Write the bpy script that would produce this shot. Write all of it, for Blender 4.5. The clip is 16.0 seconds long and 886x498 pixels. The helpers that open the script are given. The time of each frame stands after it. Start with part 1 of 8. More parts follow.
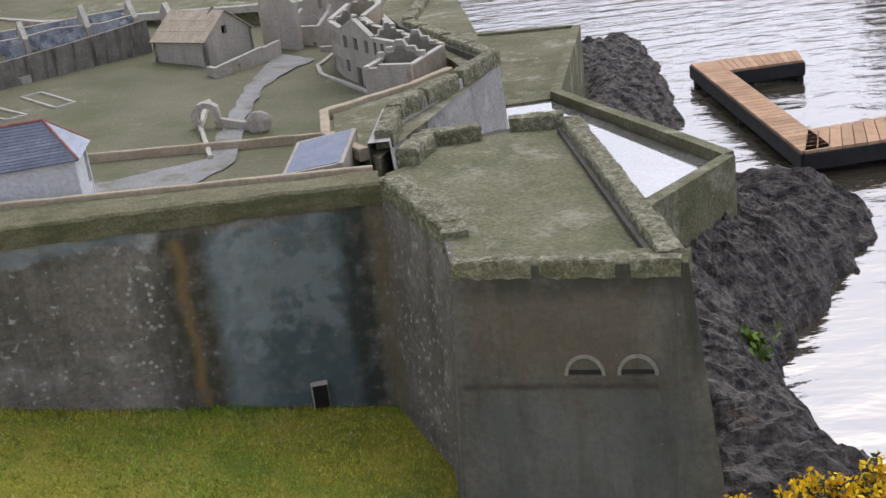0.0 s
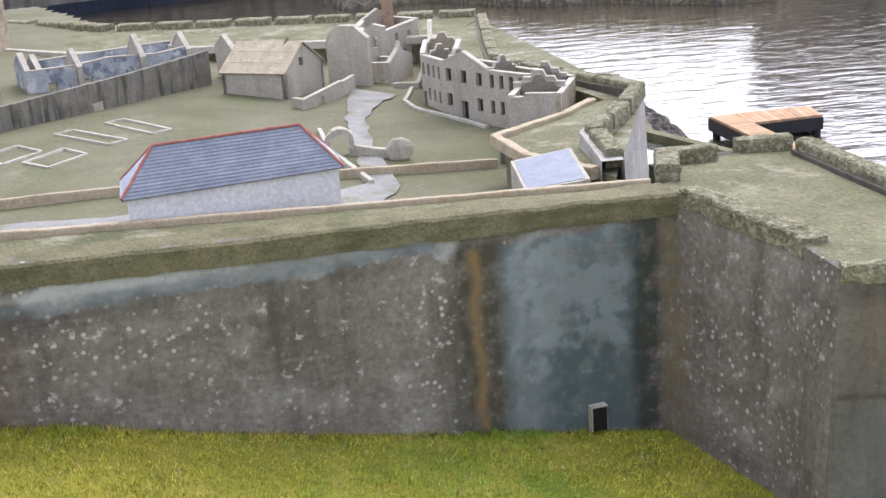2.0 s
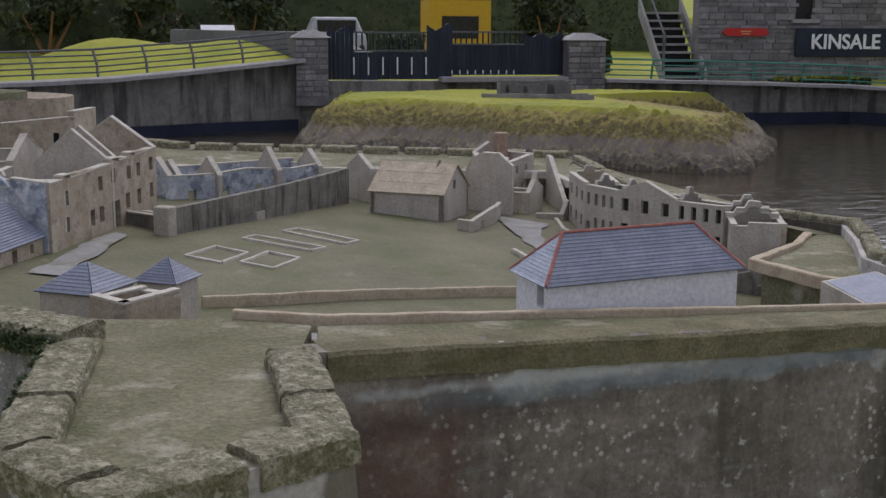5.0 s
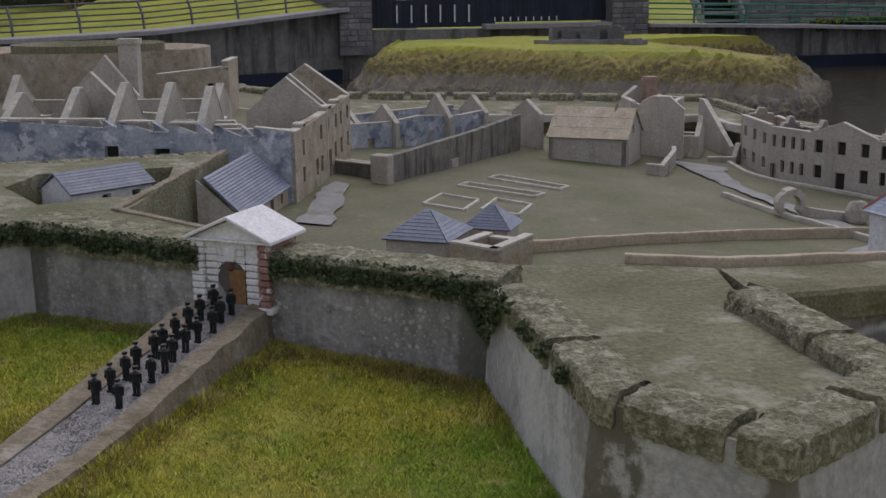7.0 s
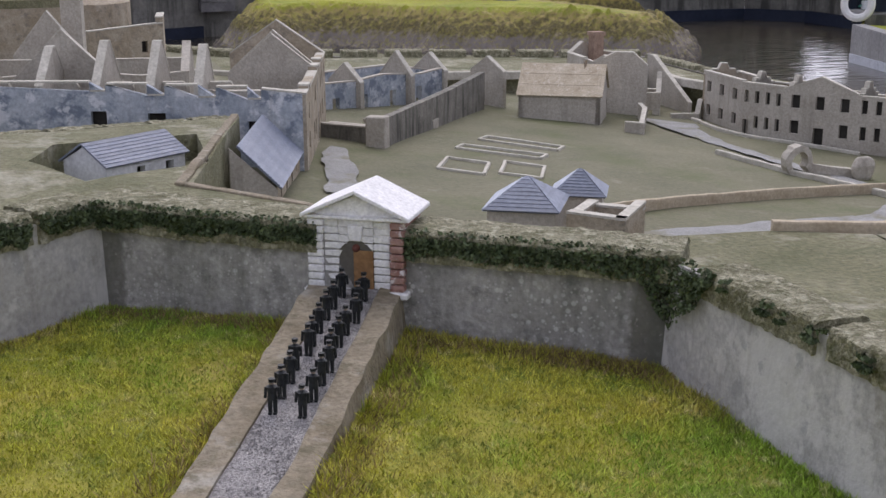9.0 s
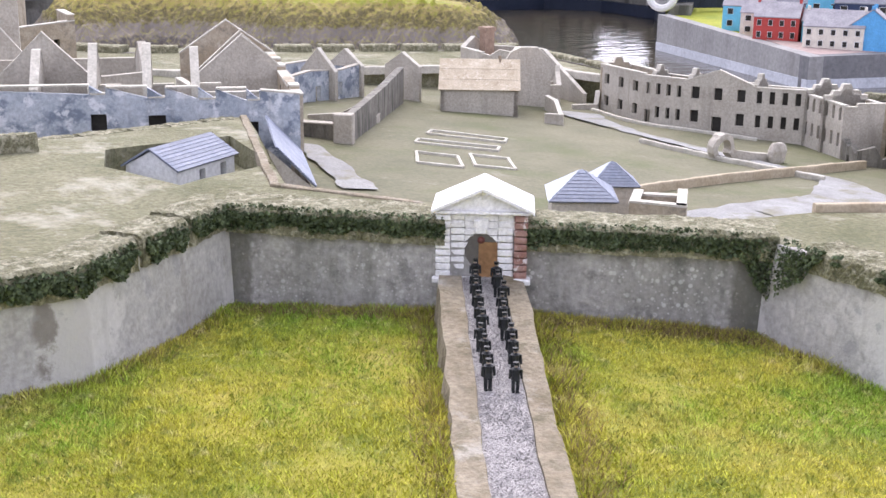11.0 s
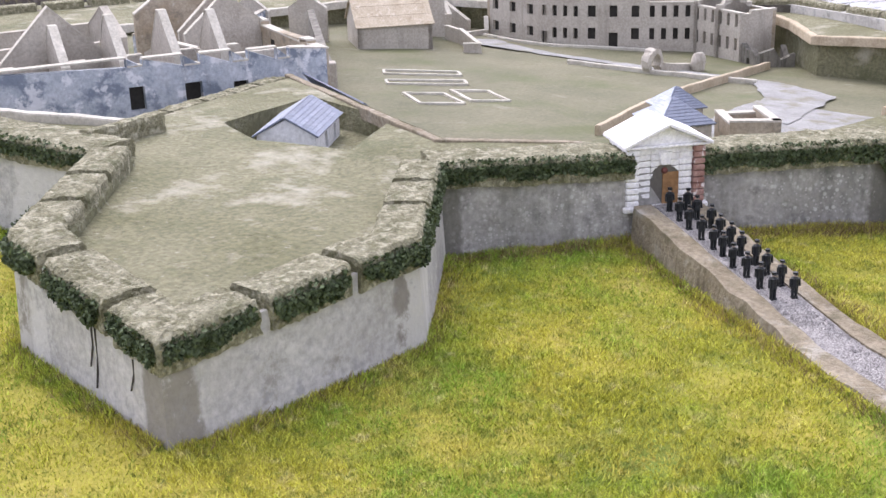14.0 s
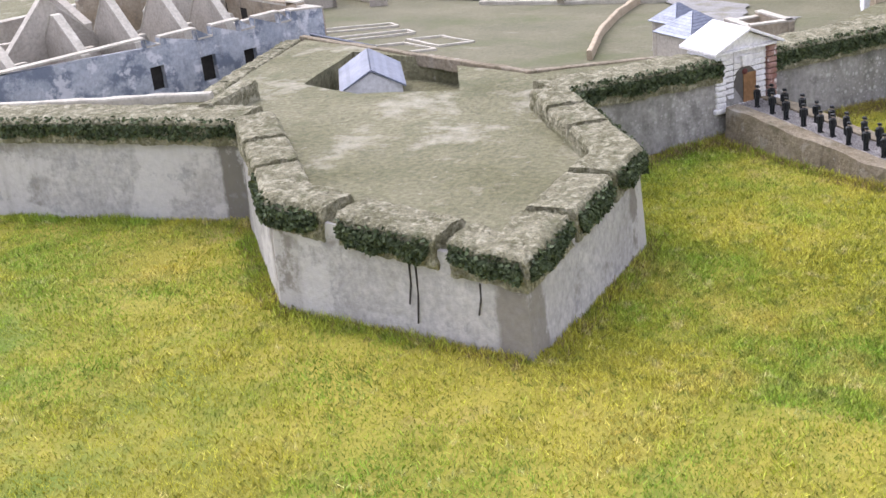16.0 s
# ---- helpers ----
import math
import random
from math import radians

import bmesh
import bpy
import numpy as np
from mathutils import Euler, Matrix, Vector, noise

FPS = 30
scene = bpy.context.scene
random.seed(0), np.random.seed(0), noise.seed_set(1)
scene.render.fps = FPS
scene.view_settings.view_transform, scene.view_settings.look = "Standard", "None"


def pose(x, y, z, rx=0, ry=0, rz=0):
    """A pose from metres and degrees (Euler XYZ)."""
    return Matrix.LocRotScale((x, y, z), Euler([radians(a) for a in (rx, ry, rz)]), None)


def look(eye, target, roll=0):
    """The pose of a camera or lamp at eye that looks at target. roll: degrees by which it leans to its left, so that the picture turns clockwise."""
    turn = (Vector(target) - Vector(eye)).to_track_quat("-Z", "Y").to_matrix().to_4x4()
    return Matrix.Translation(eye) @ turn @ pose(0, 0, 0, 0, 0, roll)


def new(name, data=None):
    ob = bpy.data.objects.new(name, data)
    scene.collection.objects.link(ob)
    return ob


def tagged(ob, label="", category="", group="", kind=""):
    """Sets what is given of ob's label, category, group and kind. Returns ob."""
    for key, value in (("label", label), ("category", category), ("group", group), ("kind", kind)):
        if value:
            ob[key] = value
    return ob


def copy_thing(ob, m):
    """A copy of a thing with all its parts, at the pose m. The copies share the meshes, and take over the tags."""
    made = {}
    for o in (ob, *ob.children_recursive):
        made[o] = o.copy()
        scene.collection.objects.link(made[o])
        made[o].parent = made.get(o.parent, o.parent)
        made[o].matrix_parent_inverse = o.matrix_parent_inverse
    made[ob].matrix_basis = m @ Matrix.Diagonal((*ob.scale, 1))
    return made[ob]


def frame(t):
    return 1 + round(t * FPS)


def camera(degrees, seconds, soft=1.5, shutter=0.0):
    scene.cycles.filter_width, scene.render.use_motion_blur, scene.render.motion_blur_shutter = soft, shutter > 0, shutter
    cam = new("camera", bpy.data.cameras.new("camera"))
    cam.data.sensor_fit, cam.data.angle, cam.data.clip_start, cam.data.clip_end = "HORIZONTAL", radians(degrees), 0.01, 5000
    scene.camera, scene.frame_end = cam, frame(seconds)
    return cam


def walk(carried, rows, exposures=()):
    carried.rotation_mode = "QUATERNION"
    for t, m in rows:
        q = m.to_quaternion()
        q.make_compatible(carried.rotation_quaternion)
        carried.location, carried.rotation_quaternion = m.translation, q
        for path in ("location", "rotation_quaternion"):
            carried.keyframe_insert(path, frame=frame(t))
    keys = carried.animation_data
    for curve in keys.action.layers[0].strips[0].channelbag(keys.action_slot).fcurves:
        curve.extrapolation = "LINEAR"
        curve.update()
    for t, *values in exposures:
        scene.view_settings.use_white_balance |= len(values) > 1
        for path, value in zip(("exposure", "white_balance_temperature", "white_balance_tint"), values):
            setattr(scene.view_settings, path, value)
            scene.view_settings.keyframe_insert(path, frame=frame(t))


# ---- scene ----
cam = camera(40.2, 16.0)
METRES, EYE, TILT, LEAN, TURN = 8.5, 1.75, -20.0, 0.0, 0.0
PATH = [
    (0, (0.018, 0.242, 2.912), (-0.066, 2.11, 2.204), -7.5),
    (0.5, (-0.443, 0.254, 2.921), (-0.439, 2.142, 2.261), -7.5),
    (1, (-0.873, 0.356, 2.881), (-0.767, 2.255, 2.261), -5.6),
    (1.5, (-1.286, 0.455, 2.84), (-1.135, 2.351, 2.225), -4.5),
    (2, (-1.752, 0.48, 2.794), (-1.558, 2.371, 2.172), -4.3),
    (2.5, (-2.091, 0.576, 2.74), (-1.835, 2.48, 2.184), -4.6),
    (3, (-2.433, 0.755, 2.691), (-2.139, 2.685, 2.257), -4.7),
    (3.2, (-2.557, 0.821, 2.662), (-2.246, 2.76, 2.282), -4.6),
    (5.3, (-3.892, 1.013, 2.546), (-3.465, 2.932, 2.182), 0.9),
    (5.5, (-4.022, 0.993, 2.553), (-3.612, 2.91, 2.154), 0.9),
    (6, (-4.319, 1.084, 2.537), (-3.911, 2.992, 2.101), 0.5),
    (6.5, (-4.614, 1.244, 2.538), (-4.207, 3.151, 2.095), 0.2),
    (7, (-4.935, 1.356, 2.514), (-4.496, 3.256, 2.068), -0.5),
    (7.5, (-5.178, 1.552, 2.472), (-4.714, 3.443, 2.017), -1.3),
    (8, (-5.357, 1.812, 2.442), (-4.848, 3.684, 1.957), -1.3),
    (8.2, (-5.42, 1.85, 2.452), (-4.869, 3.71, 1.962), -1.0),
    (10.3, (-6.283, 2.123, 2.519), (-5.379, 3.82, 1.966), 0.8),
    (10.5, (-6.389, 2.128, 2.535), (-5.447, 3.804, 1.986), 0.9),
    (11, (-6.758, 2.121, 2.58), (-5.741, 3.759, 2.046), 0.7),
    (11.5, (-7.024, 2.221, 2.621), (-5.915, 3.809, 2.12), 0.6),
    (12, (-7.242, 2.372, 2.689), (-6.04, 3.912, 2.262), 1.8),
    (12.2, (-7.336, 2.381, 2.670), (-6.117, 3.918, 2.281), 2.8),
    (12.5, (-7.481, 2.445, 2.698), (-6.266, 3.961, 2.223), 3.0),
    (13, (-7.726, 2.516, 2.695), (-6.502, 3.945, 2.017), 1.3),
    (13.5, (-7.939, 2.688, 2.705), (-6.662, 4.062, 2.011), -1.9),
    (14, (-8.16, 2.912, 2.756), (-6.802, 4.221, 2.092), -1.9),
    (14.5, (-8.459, 3.099, 2.767), (-7.041, 4.339, 2.093), -2.2),
    (15, (-8.676, 3.321, 2.757), (-7.188, 4.438, 2.022), -5.6),
    (15.5, (-8.887, 3.616, 2.798), (-7.353, 4.651, 2.04), -7.0),
    (16, (-9.157, 3.827, 2.812), (-7.579, 4.801, 2.065), -6.3),
]
walk(cam, [(t, look(eye, target, roll)) for t, eye, target, roll in PATH], [(0.0, -0.2, 6500, 10), (1.5, 0.3, 6500, 10), (2.5, 0.85, 6500, 10), (3.0, 0.6, 6500, 10), (3.3, 0.4, 6500, 10), (5.0, -0.55, 6500, 12.5), (5.5, -0.7, 6500, 12.5), (6.5, -0.82, 6500, 12.5), (7.5, -0.75, 6500, 12.5), (8.2, -0.65, 6500, 12.5), (10.3, 0.82, 6500, 15.5), (11.0, 0.92, 6500, 15.5), (12.0, 0.75, 6500, 15.5), (12.5, 0.4, 6500, 15.5), (13.5, 0.78, 6500, 15.5), (14.5, 0.82, 6500, 15.5), (15.5, 0.72, 6500, 15.5), (16.0, 0.72, 6500, 15.5)])

# ---- light ----
world = bpy.data.worlds.new("overcast_sky")
scene.world = world
world.use_nodes = True
wn = world.node_tree.nodes
wl = world.node_tree.links
sky = wn.new("ShaderNodeTexSky")
sky.sky_type = "NISHITA"
sky.sun_disc = False
sky.sun_elevation, sky.sun_rotation = radians(48), radians(23)
sky.air_density, sky.dust_density, sky.ozone_density = 1.0, 5.0, 1.0
grey = wn.new("ShaderNodeMixRGB")
grey.inputs[0].default_value = 0.72
grey.inputs[2].default_value = (11.75, 12.1, 14.5, 1)
wl.new(sky.outputs[0], grey.inputs[1])
# the cloud is thinnest, and brightest, low in the north-east
where = wn.new("ShaderNodeTexCoord")
glow = wn.new("ShaderNodeVectorMath")
glow.operation = "DOT_PRODUCT"
glow.inputs[1].default_value = (0.38, 0.85, 0.36)
wl.new(where.outputs["Generated"], glow.inputs[0])
level = wn.new("ShaderNodeMapRange")
level.interpolation_type = "SMOOTHSTEP"
level.inputs[1].default_value, level.inputs[2].default_value = 0.55, 1.0
level.inputs[3].default_value, level.inputs[4].default_value = 1.0, 2.5
wl.new(glow.outputs["Value"], level.inputs[0])
cloud = wn.new("ShaderNodeVectorMath")
cloud.operation = "SCALE"
wl.new(grey.outputs[0], cloud.inputs[0])
wl.new(level.outputs[0], cloud.inputs["Scale"])
wl.new(cloud.outputs[0], wn["Background"].inputs[0])
wn["Background"].inputs[1].default_value = 0.085
sun = new("sun", bpy.data.lights.new("sun", "SUN"))
sun.data.energy, sun.data.angle, sun.data.color = 0.8, radians(22), (1.0, 0.96, 0.9)
sun.matrix_world = look((6, 20, 30), (0, 6, 0))


# ---- materials ----
def nodes_of(name):
    m = bpy.data.materials.new(name)
    m.use_nodes = True
    return m, m.node_tree.nodes, m.node_tree.links


def mat(name, c1, c2, scale=6.0, rough=0.9, fine=60.0, bump=0.25, spec=0.25, layers=(), vary=0.0, metal=0.0, fine_mix=0.35, bump_dist=0.01, island=False):
    """Two-scale mottled surface. layers: (colour, kind, scale, low, high, amount) laid over it; kind: spots, streaks, patch, bands."""
    m, N, L = nodes_of(name)
    b = N["Principled BSDF"]
    geo = N.new("ShaderNodeNewGeometry")
    pos = geo.outputs["Position"]

    def tex(s, detail=6.0, stretch=None, rough_=0.6):
        t = N.new("ShaderNodeTexNoise")
        t.inputs["Scale"].default_value, t.inputs["Detail"].default_value, t.inputs["Roughness"].default_value = s, detail, rough_
        src = pos
        if stretch:
            mp = N.new("ShaderNodeMapping")
            mp.inputs["Scale"].default_value = stretch
            L.new(pos, mp.inputs["Vector"])
            src = mp.outputs[0]
        L.new(src, t.inputs["Vector"])
        return t.outputs["Fac"]

    def ramp(fac, lo, hi):
        r = N.new("ShaderNodeMapRange")
        r.inputs["From Min"].default_value, r.inputs["From Max"].default_value = lo, hi
        L.new(fac, r.inputs["Value"])
        return r.outputs[0]

    def mix(fac, a, bb, kind="MIX", amount=None):
        x = N.new("ShaderNodeMixRGB")
        x.blend_type = kind
        if amount is not None:
            k = N.new("ShaderNodeMath")
            k.operation = "MULTIPLY"
            k.inputs[1].default_value = amount
            L.new(fac, k.inputs[0])
            fac = k.outputs[0]
        if isinstance(fac, float):
            x.inputs[0].default_value = fac
        else:
            L.new(fac, x.inputs[0])
        for i, c in ((1, a), (2, bb)):
            if isinstance(c, tuple):
                x.inputs[i].default_value = (*c, 1)
            else:
                L.new(c, x.inputs[i])
        return x.outputs[0]

    col = mix(ramp(tex(scale), 0.32, 0.68), c1, c2)
    f = tex(fine, 4.0)
    col = mix(fine_mix, col, mix(ramp(f, 0.3, 0.7), (0.35, 0.35, 0.35), (1.25, 1.25, 1.25)), "MULTIPLY")
    for c, kind, s, lo, hi, amount in layers:
        if kind == "streaks":
            fac = tex(1.0, 5.0, (s, s, s * 0.12))
        elif kind == "bands":
            fac = tex(1.0, 5.0, (s * 0.2, s * 0.2, s))
        elif kind == "spots":
            v = N.new("ShaderNodeTexVoronoi")
            v.inputs["Scale"].default_value = s
            L.new(pos, v.inputs["Vector"])
            k = N.new("ShaderNodeMath")
            k.operation = "MULTIPLY"
            L.new(ramp(v.outputs["Distance"], hi, lo), k.inputs[0])
            L.new(ramp(tex(2.6, 5.0), 0.44, 0.60), k.inputs[1])
            col = mix(k.outputs[0], col, c, amount=amount)
            continue
        elif kind == "zone":
            # stains and bands of colour with a place of their own: s = (x0, x1, z0, z1), lo = softness, hi = raggedness
            wob = N.new("ShaderNodeVectorMath")
            wob.operation = "MULTIPLY_ADD"
            t_ = N.new("ShaderNodeTexNoise")
            t_.inputs["Scale"].default_value, t_.inputs["Detail"].default_value = 9.0, 5.0
            L.new(pos, t_.inputs["Vector"])
            ctr = N.new("ShaderNodeVectorMath")
            ctr.operation = "SUBTRACT"
            L.new(t_.outputs["Color"], ctr.inputs[0])
            ctr.inputs[1].default_value = (0.5, 0.5, 0.5)
            L.new(ctr.outputs[0], wob.inputs[0])
            wob.inputs[1].default_value = (hi, hi, hi * 1.3)
            L.new(pos, wob.inputs[2])
            sep = N.new("ShaderNodeSeparateXYZ")
            L.new(wob.outputs[0], sep.inputs[0])
            fac = None
            for o, at_, sgn in (("X", s[0], 1), ("X", s[1], -1), ("Z", s[2], 1), ("Z", s[3], -1)):
                r_ = ramp(sep.outputs[o], at_ - lo * sgn, at_ + lo * sgn)
                if fac is None:
                    fac = r_
                else:
                    k = N.new("ShaderNodeMath")
                    k.operation = "MULTIPLY"
                    L.new(fac, k.inputs[0])
                    L.new(r_, k.inputs[1])
                    fac = k.outputs[0]
            k = N.new("ShaderNodeMath")
            k.operation = "MULTIPLY"
            L.new(fac, k.inputs[0])
            L.new(ramp(tex(14.0, 6.0), 0.2, 0.55), k.inputs[1])
            col = mix(k.outputs[0], col, c, amount=amount)
            continue
        elif kind == "corner":
            # stained quoin, also used as a darker inner corner: s = (x, y, reach)
            flat = N.new("ShaderNodeVectorMath")
            flat.operation = "MULTIPLY"
            flat.inputs[1].default_value = (1, 1, 0)
            L.new(pos, flat.inputs[0])
            dist = N.new("ShaderNodeVectorMath")
            dist.operation = "DISTANCE"
            dist.inputs[1].default_value = (s[0], s[1], 0)
            L.new(flat.outputs[0], dist.inputs[0])
            k = N.new("ShaderNodeMath")
            k.operation = "MULTIPLY_ADD"
            L.new(tex(11.0, 6.0), k.inputs[0])
            k.inputs[1].default_value = s[2] * 0.9
            L.new(dist.outputs["Value"], k.inputs[2])
            fac, lo, hi = k.outputs[0], s[2] * 1.55, s[2] * 1.35
        else:
            fac = tex(s, 8.0, None, 0.68)
        col = mix(ramp(fac, lo, hi), col, c, amount=amount)
    if vary:
        rnd = geo.outputs["Random Per Island"] if island else N.new("ShaderNodeObjectInfo").outputs["Random"]
        col = mix(1.0, col, mix(ramp(rnd, 0.0, 1.0), (1 - vary,) * 3, (1 + vary,) * 3), "MULTIPLY")
    L.new(col, b.inputs["Base Color"])
    b.inputs["Roughness"].default_value = rough
    b.inputs["Specular IOR Level"].default_value = spec
    b.inputs["Metallic"].default_value = metal
    if bump:
        bp = N.new("ShaderNodeBump")
        bp.inputs["Strength"].default_value, bp.inputs["Distance"].default_value = bump, bump_dist
        L.new(f, bp.inputs["Height"])
        L.new(bp.outputs[0], b.inputs["Normal"])
    return m


M_CURTAIN = mat("lichened_grey_brown_render", (0.165, 0.145, 0.122), (0.29, 0.26, 0.225), 2.4, fine=45, bump=0.6, fine_mix=0.5, layers=(
    ((0.09, 0.085, 0.07), "bands", 7.0, 0.52, 0.72, 0.55), ((0.085, 0.08, 0.065), "patch", 3.0, 0.56, 0.70, 0.55),
    ((0.40, 0.38, 0.34), "patch", 5.0, 0.54, 0.68, 0.5), ((0.07, 0.065, 0.05), "streaks", 6.0, 0.52, 0.68, 0.6), ((0.56, 0.54, 0.49), "spots", 26.0, 0.16, 0.27, 0.75), ((0.50, 0.48, 0.44), "patch", 20.0, 0.60, 0.66, 0.75),
    ((0.125, 0.16, 0.17), "zone", (-1.13, -0.53, 0.2, 1.405), 0.014, 0.05, 1.0), ((0.10, 0.135, 0.14), "zone", (-1.10, -0.70, 0.5, 0.95), 0.15, 0.12, 0.7), ((0.34, 0.38, 0.39), "zone", (-1.12, -0.94, 0.6, 1.40), 0.05, 0.35, 0.4), ((0.27, 0.315, 0.32), "bands", 34.0, 0.60, 0.66, 0.22), ((0.38, 0.43, 0.44), "zone", (-1.05, -0.62, 0.95, 1.38), 0.06, 1.1, 0.32), ((0.07, 0.10, 0.105), "zone", (-1.0, -0.55, 0.6, 0.95), 0.08, 0.7, 0.6),
    ((0.07, 0.066, 0.045), "zone", (-1.30, -1.11, 0.2, 1.44), 0.03, 0.06, 0.95), ((0.27, 0.175, 0.08), "zone", (-1.235, -1.195, 0.65, 1.40), 0.014, 0.07, 0.75),
    # a dark strip of full height near the sea bastion's corner
    ((0.045, 0.05, 0.04), "zone", (-0.60, -0.47, 0.2, 1.44), 0.03, 0.07, 0.9), ((0.17, 0.135, 0.08), "zone", (-0.47, -0.40, 0.2, 1.44), 0.015, 0.02, 0.7),
    # a pale band below the ledge with a dark blue-grey one under it
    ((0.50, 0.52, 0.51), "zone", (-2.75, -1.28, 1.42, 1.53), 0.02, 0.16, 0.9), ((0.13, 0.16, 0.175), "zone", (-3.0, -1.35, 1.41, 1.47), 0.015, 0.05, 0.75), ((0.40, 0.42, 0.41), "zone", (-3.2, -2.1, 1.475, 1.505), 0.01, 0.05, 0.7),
    # reddish brown and a dark band towards the west end
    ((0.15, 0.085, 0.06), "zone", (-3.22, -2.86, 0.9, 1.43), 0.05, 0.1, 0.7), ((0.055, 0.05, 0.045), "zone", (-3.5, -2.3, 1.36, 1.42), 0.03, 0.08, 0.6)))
M_PLASTER = mat("rough_grey_render", (0.27, 0.26, 0.24), (0.43, 0.415, 0.39), 3.0, fine=45, bump=0.5, fine_mix=0.5, layers=(
    # darker round the inner corners at both ends of the gate wall
    ((0.56, 0.55, 0.52), "spots", 34.0, 0.18, 0.30, 0.8), ((0.58, 0.57, 0.54), "spots", 61.0, 0.16, 0.28, 0.7), ((0.13, 0.13, 0.12), "patch", 11.0, 0.55, 0.63, 0.6), ((0.11, 0.105, 0.085), "corner", (-4.04, 4.62, 0.10), 0, 0, 0.8), ((0.12, 0.115, 0.095), "corner", (-5.40, 5.58, 0.07), 0, 0, 0.7),
    ((0.10, 0.105, 0.085), "streaks", 9.0, 0.48, 0.75, 0.75), ((0.48, 0.46, 0.42), "patch", 26.0, 0.63, 0.70, 0.75), ((0.08, 0.075, 0.06), "patch", 5.0, 0.58, 0.72, 0.6)))
# the thin dark line at z 1.0 draws a ledge in colour alone
M_PLASTER_SEA = mat("damp_dark_render", (0.125, 0.118, 0.10), (0.215, 0.20, 0.17), 2.6, fine=45, bump=0.5, layers=(
    ((0.19, 0.125, 0.075), "streaks", 5.0, 0.52, 0.75, 0.6), ((0.05, 0.055, 0.045), "streaks", 10.0, 0.5, 0.74, 0.8), ((0.40, 0.38, 0.35), "patch", 28.0, 0.66, 0.72, 0.7), ((0.05, 0.05, 0.04), "patch", 4.0, 0.6, 0.75, 0.6), ((0.17, 0.115, 0.07), "zone", (0.02, 0.48, 1.03, 1.36), 0.06, 0.3, 0.4), ((0.06, 0.055, 0.045), "zone", (-0.12, 0.62, 1.33, 1.44), 0.03, 0.05, 0.75), ((0.07, 0.06, 0.05), "zone", (-0.14, 0.5, 1.0, 1.02), 0.008, 0.02, 0.9), ((0.18, 0.20, 0.205), "zone", (-0.1, 0.6, 0.3, 0.98), 0.05, 0.1, 0.35)))
M_PLASTER_BLUE = mat("blue_grey_weathered_render", (0.15, 0.185, 0.20), (0.24, 0.28, 0.30), 3.5, fine=40, bump=0.4, layers=(
    ((0.075, 0.085, 0.075), "bands", 10.0, 0.52, 0.75, 0.7), ((0.40, 0.41, 0.40), "patch", 22.0, 0.62, 0.72, 0.5)))
M_PLASTER_PALE = mat("pale_grey_render", (0.38, 0.365, 0.34), (0.52, 0.505, 0.475), 3.0, fine=50, bump=0.4, fine_mix=0.4, layers=(
    ((0.19, 0.17, 0.135), "corner", (-6.86, 5.03, 0.085), 0, 0, 0.75), ((0.17, 0.15, 0.125), "corner", (-6.04, 5.05, 0.08), 0, 0, 0.75), ((0.20, 0.18, 0.15), "corner", (-6.78, 5.85, 0.09), 0, 0, 0.75),
    ((0.13, 0.12, 0.085), "corner", (-4.10, 3.56, 0.09), 0, 0, 0.95), ((0.14, 0.13, 0.09), "corner", (-3.31, 3.55, 0.09), 0, 0, 0.9), ((0.15, 0.14, 0.10), "corner", (-3.85, 3.22, 0.06), 0, 0, 0.9), ((0.16, 0.15, 0.12), "corner", (-6.18, 6.44, 0.07), 0, 0, 0.9),
    ((0.20, 0.185, 0.15), "patch", 4.0, 0.57, 0.64, 0.6), ((0.60, 0.585, 0.55), "patch", 2.6, 0.52, 0.56, 0.6), ((0.27, 0.27, 0.265), "patch", 13.0, 0.58, 0.64, 0.55),
    ((0.22, 0.20, 0.165), "streaks", 8.0, 0.56, 0.8, 0.75), ((0.12, 0.12, 0.10), "patch", 6.0, 0.66, 0.74, 0.7), ((0.56, 0.55, 0.52), "patch", 24.0, 0.64, 0.7, 0.5)))
M_STONE = mat("pale_cement_render", (0.40, 0.365, 0.31), (0.52, 0.485, 0.42), 6.0, fine=70, bump=0.35, layers=(
    ((0.20, 0.185, 0.15), "streaks", 16.0, 0.55, 0.8, 0.55), ((0.24, 0.22, 0.18), "patch", 9.0, 0.60, 0.72, 0.5)))
M_STONE_OCHRE = mat("ochre_stained_stone_render", (0.33, 0.27, 0.19), (0.47, 0.41, 0.32), 8.0, fine=70, bump=0.5, layers=(
    ((0.16, 0.145, 0.12), "patch", 14.0, 0.52, 0.66, 0.65), ((0.58, 0.55, 0.5), "patch", 18.0, 0.6, 0.7, 0.5)))
M_STONE_DARK = mat("dark_mossy_masonry", (0.15, 0.14, 0.12), (0.26, 0.245, 0.21), 9.0, fine=70, bump=0.5, layers=(
    ((0.05, 0.05, 0.04), "streaks", 22.0, 0.5, 0.66, 0.8),))
M_BARRACK_BLUE = mat("flaking_pale_blue_limewash", (0.33, 0.37, 0.42), (0.50, 0.53, 0.57), 10.0, fine=60, bump=0.35, layers=(
    ((0.15, 0.18, 0.23), "patch", 7.0, 0.50, 0.58, 0.85), ((0.70, 0.71, 0.73), "patch", 9.0, 0.55, 0.61, 0.75), ((0.15, 0.15, 0.14), "streaks", 18.0, 0.6, 0.8, 0.5)))
M_TRIM = mat("whitish_coping", (0.44, 0.415, 0.35), (0.60, 0.57, 0.50), 14.0, fine=80, bump=0.25, layers=(((0.34, 0.31, 0.25), "patch", 18.0, 0.58, 0.72, 0.6),))
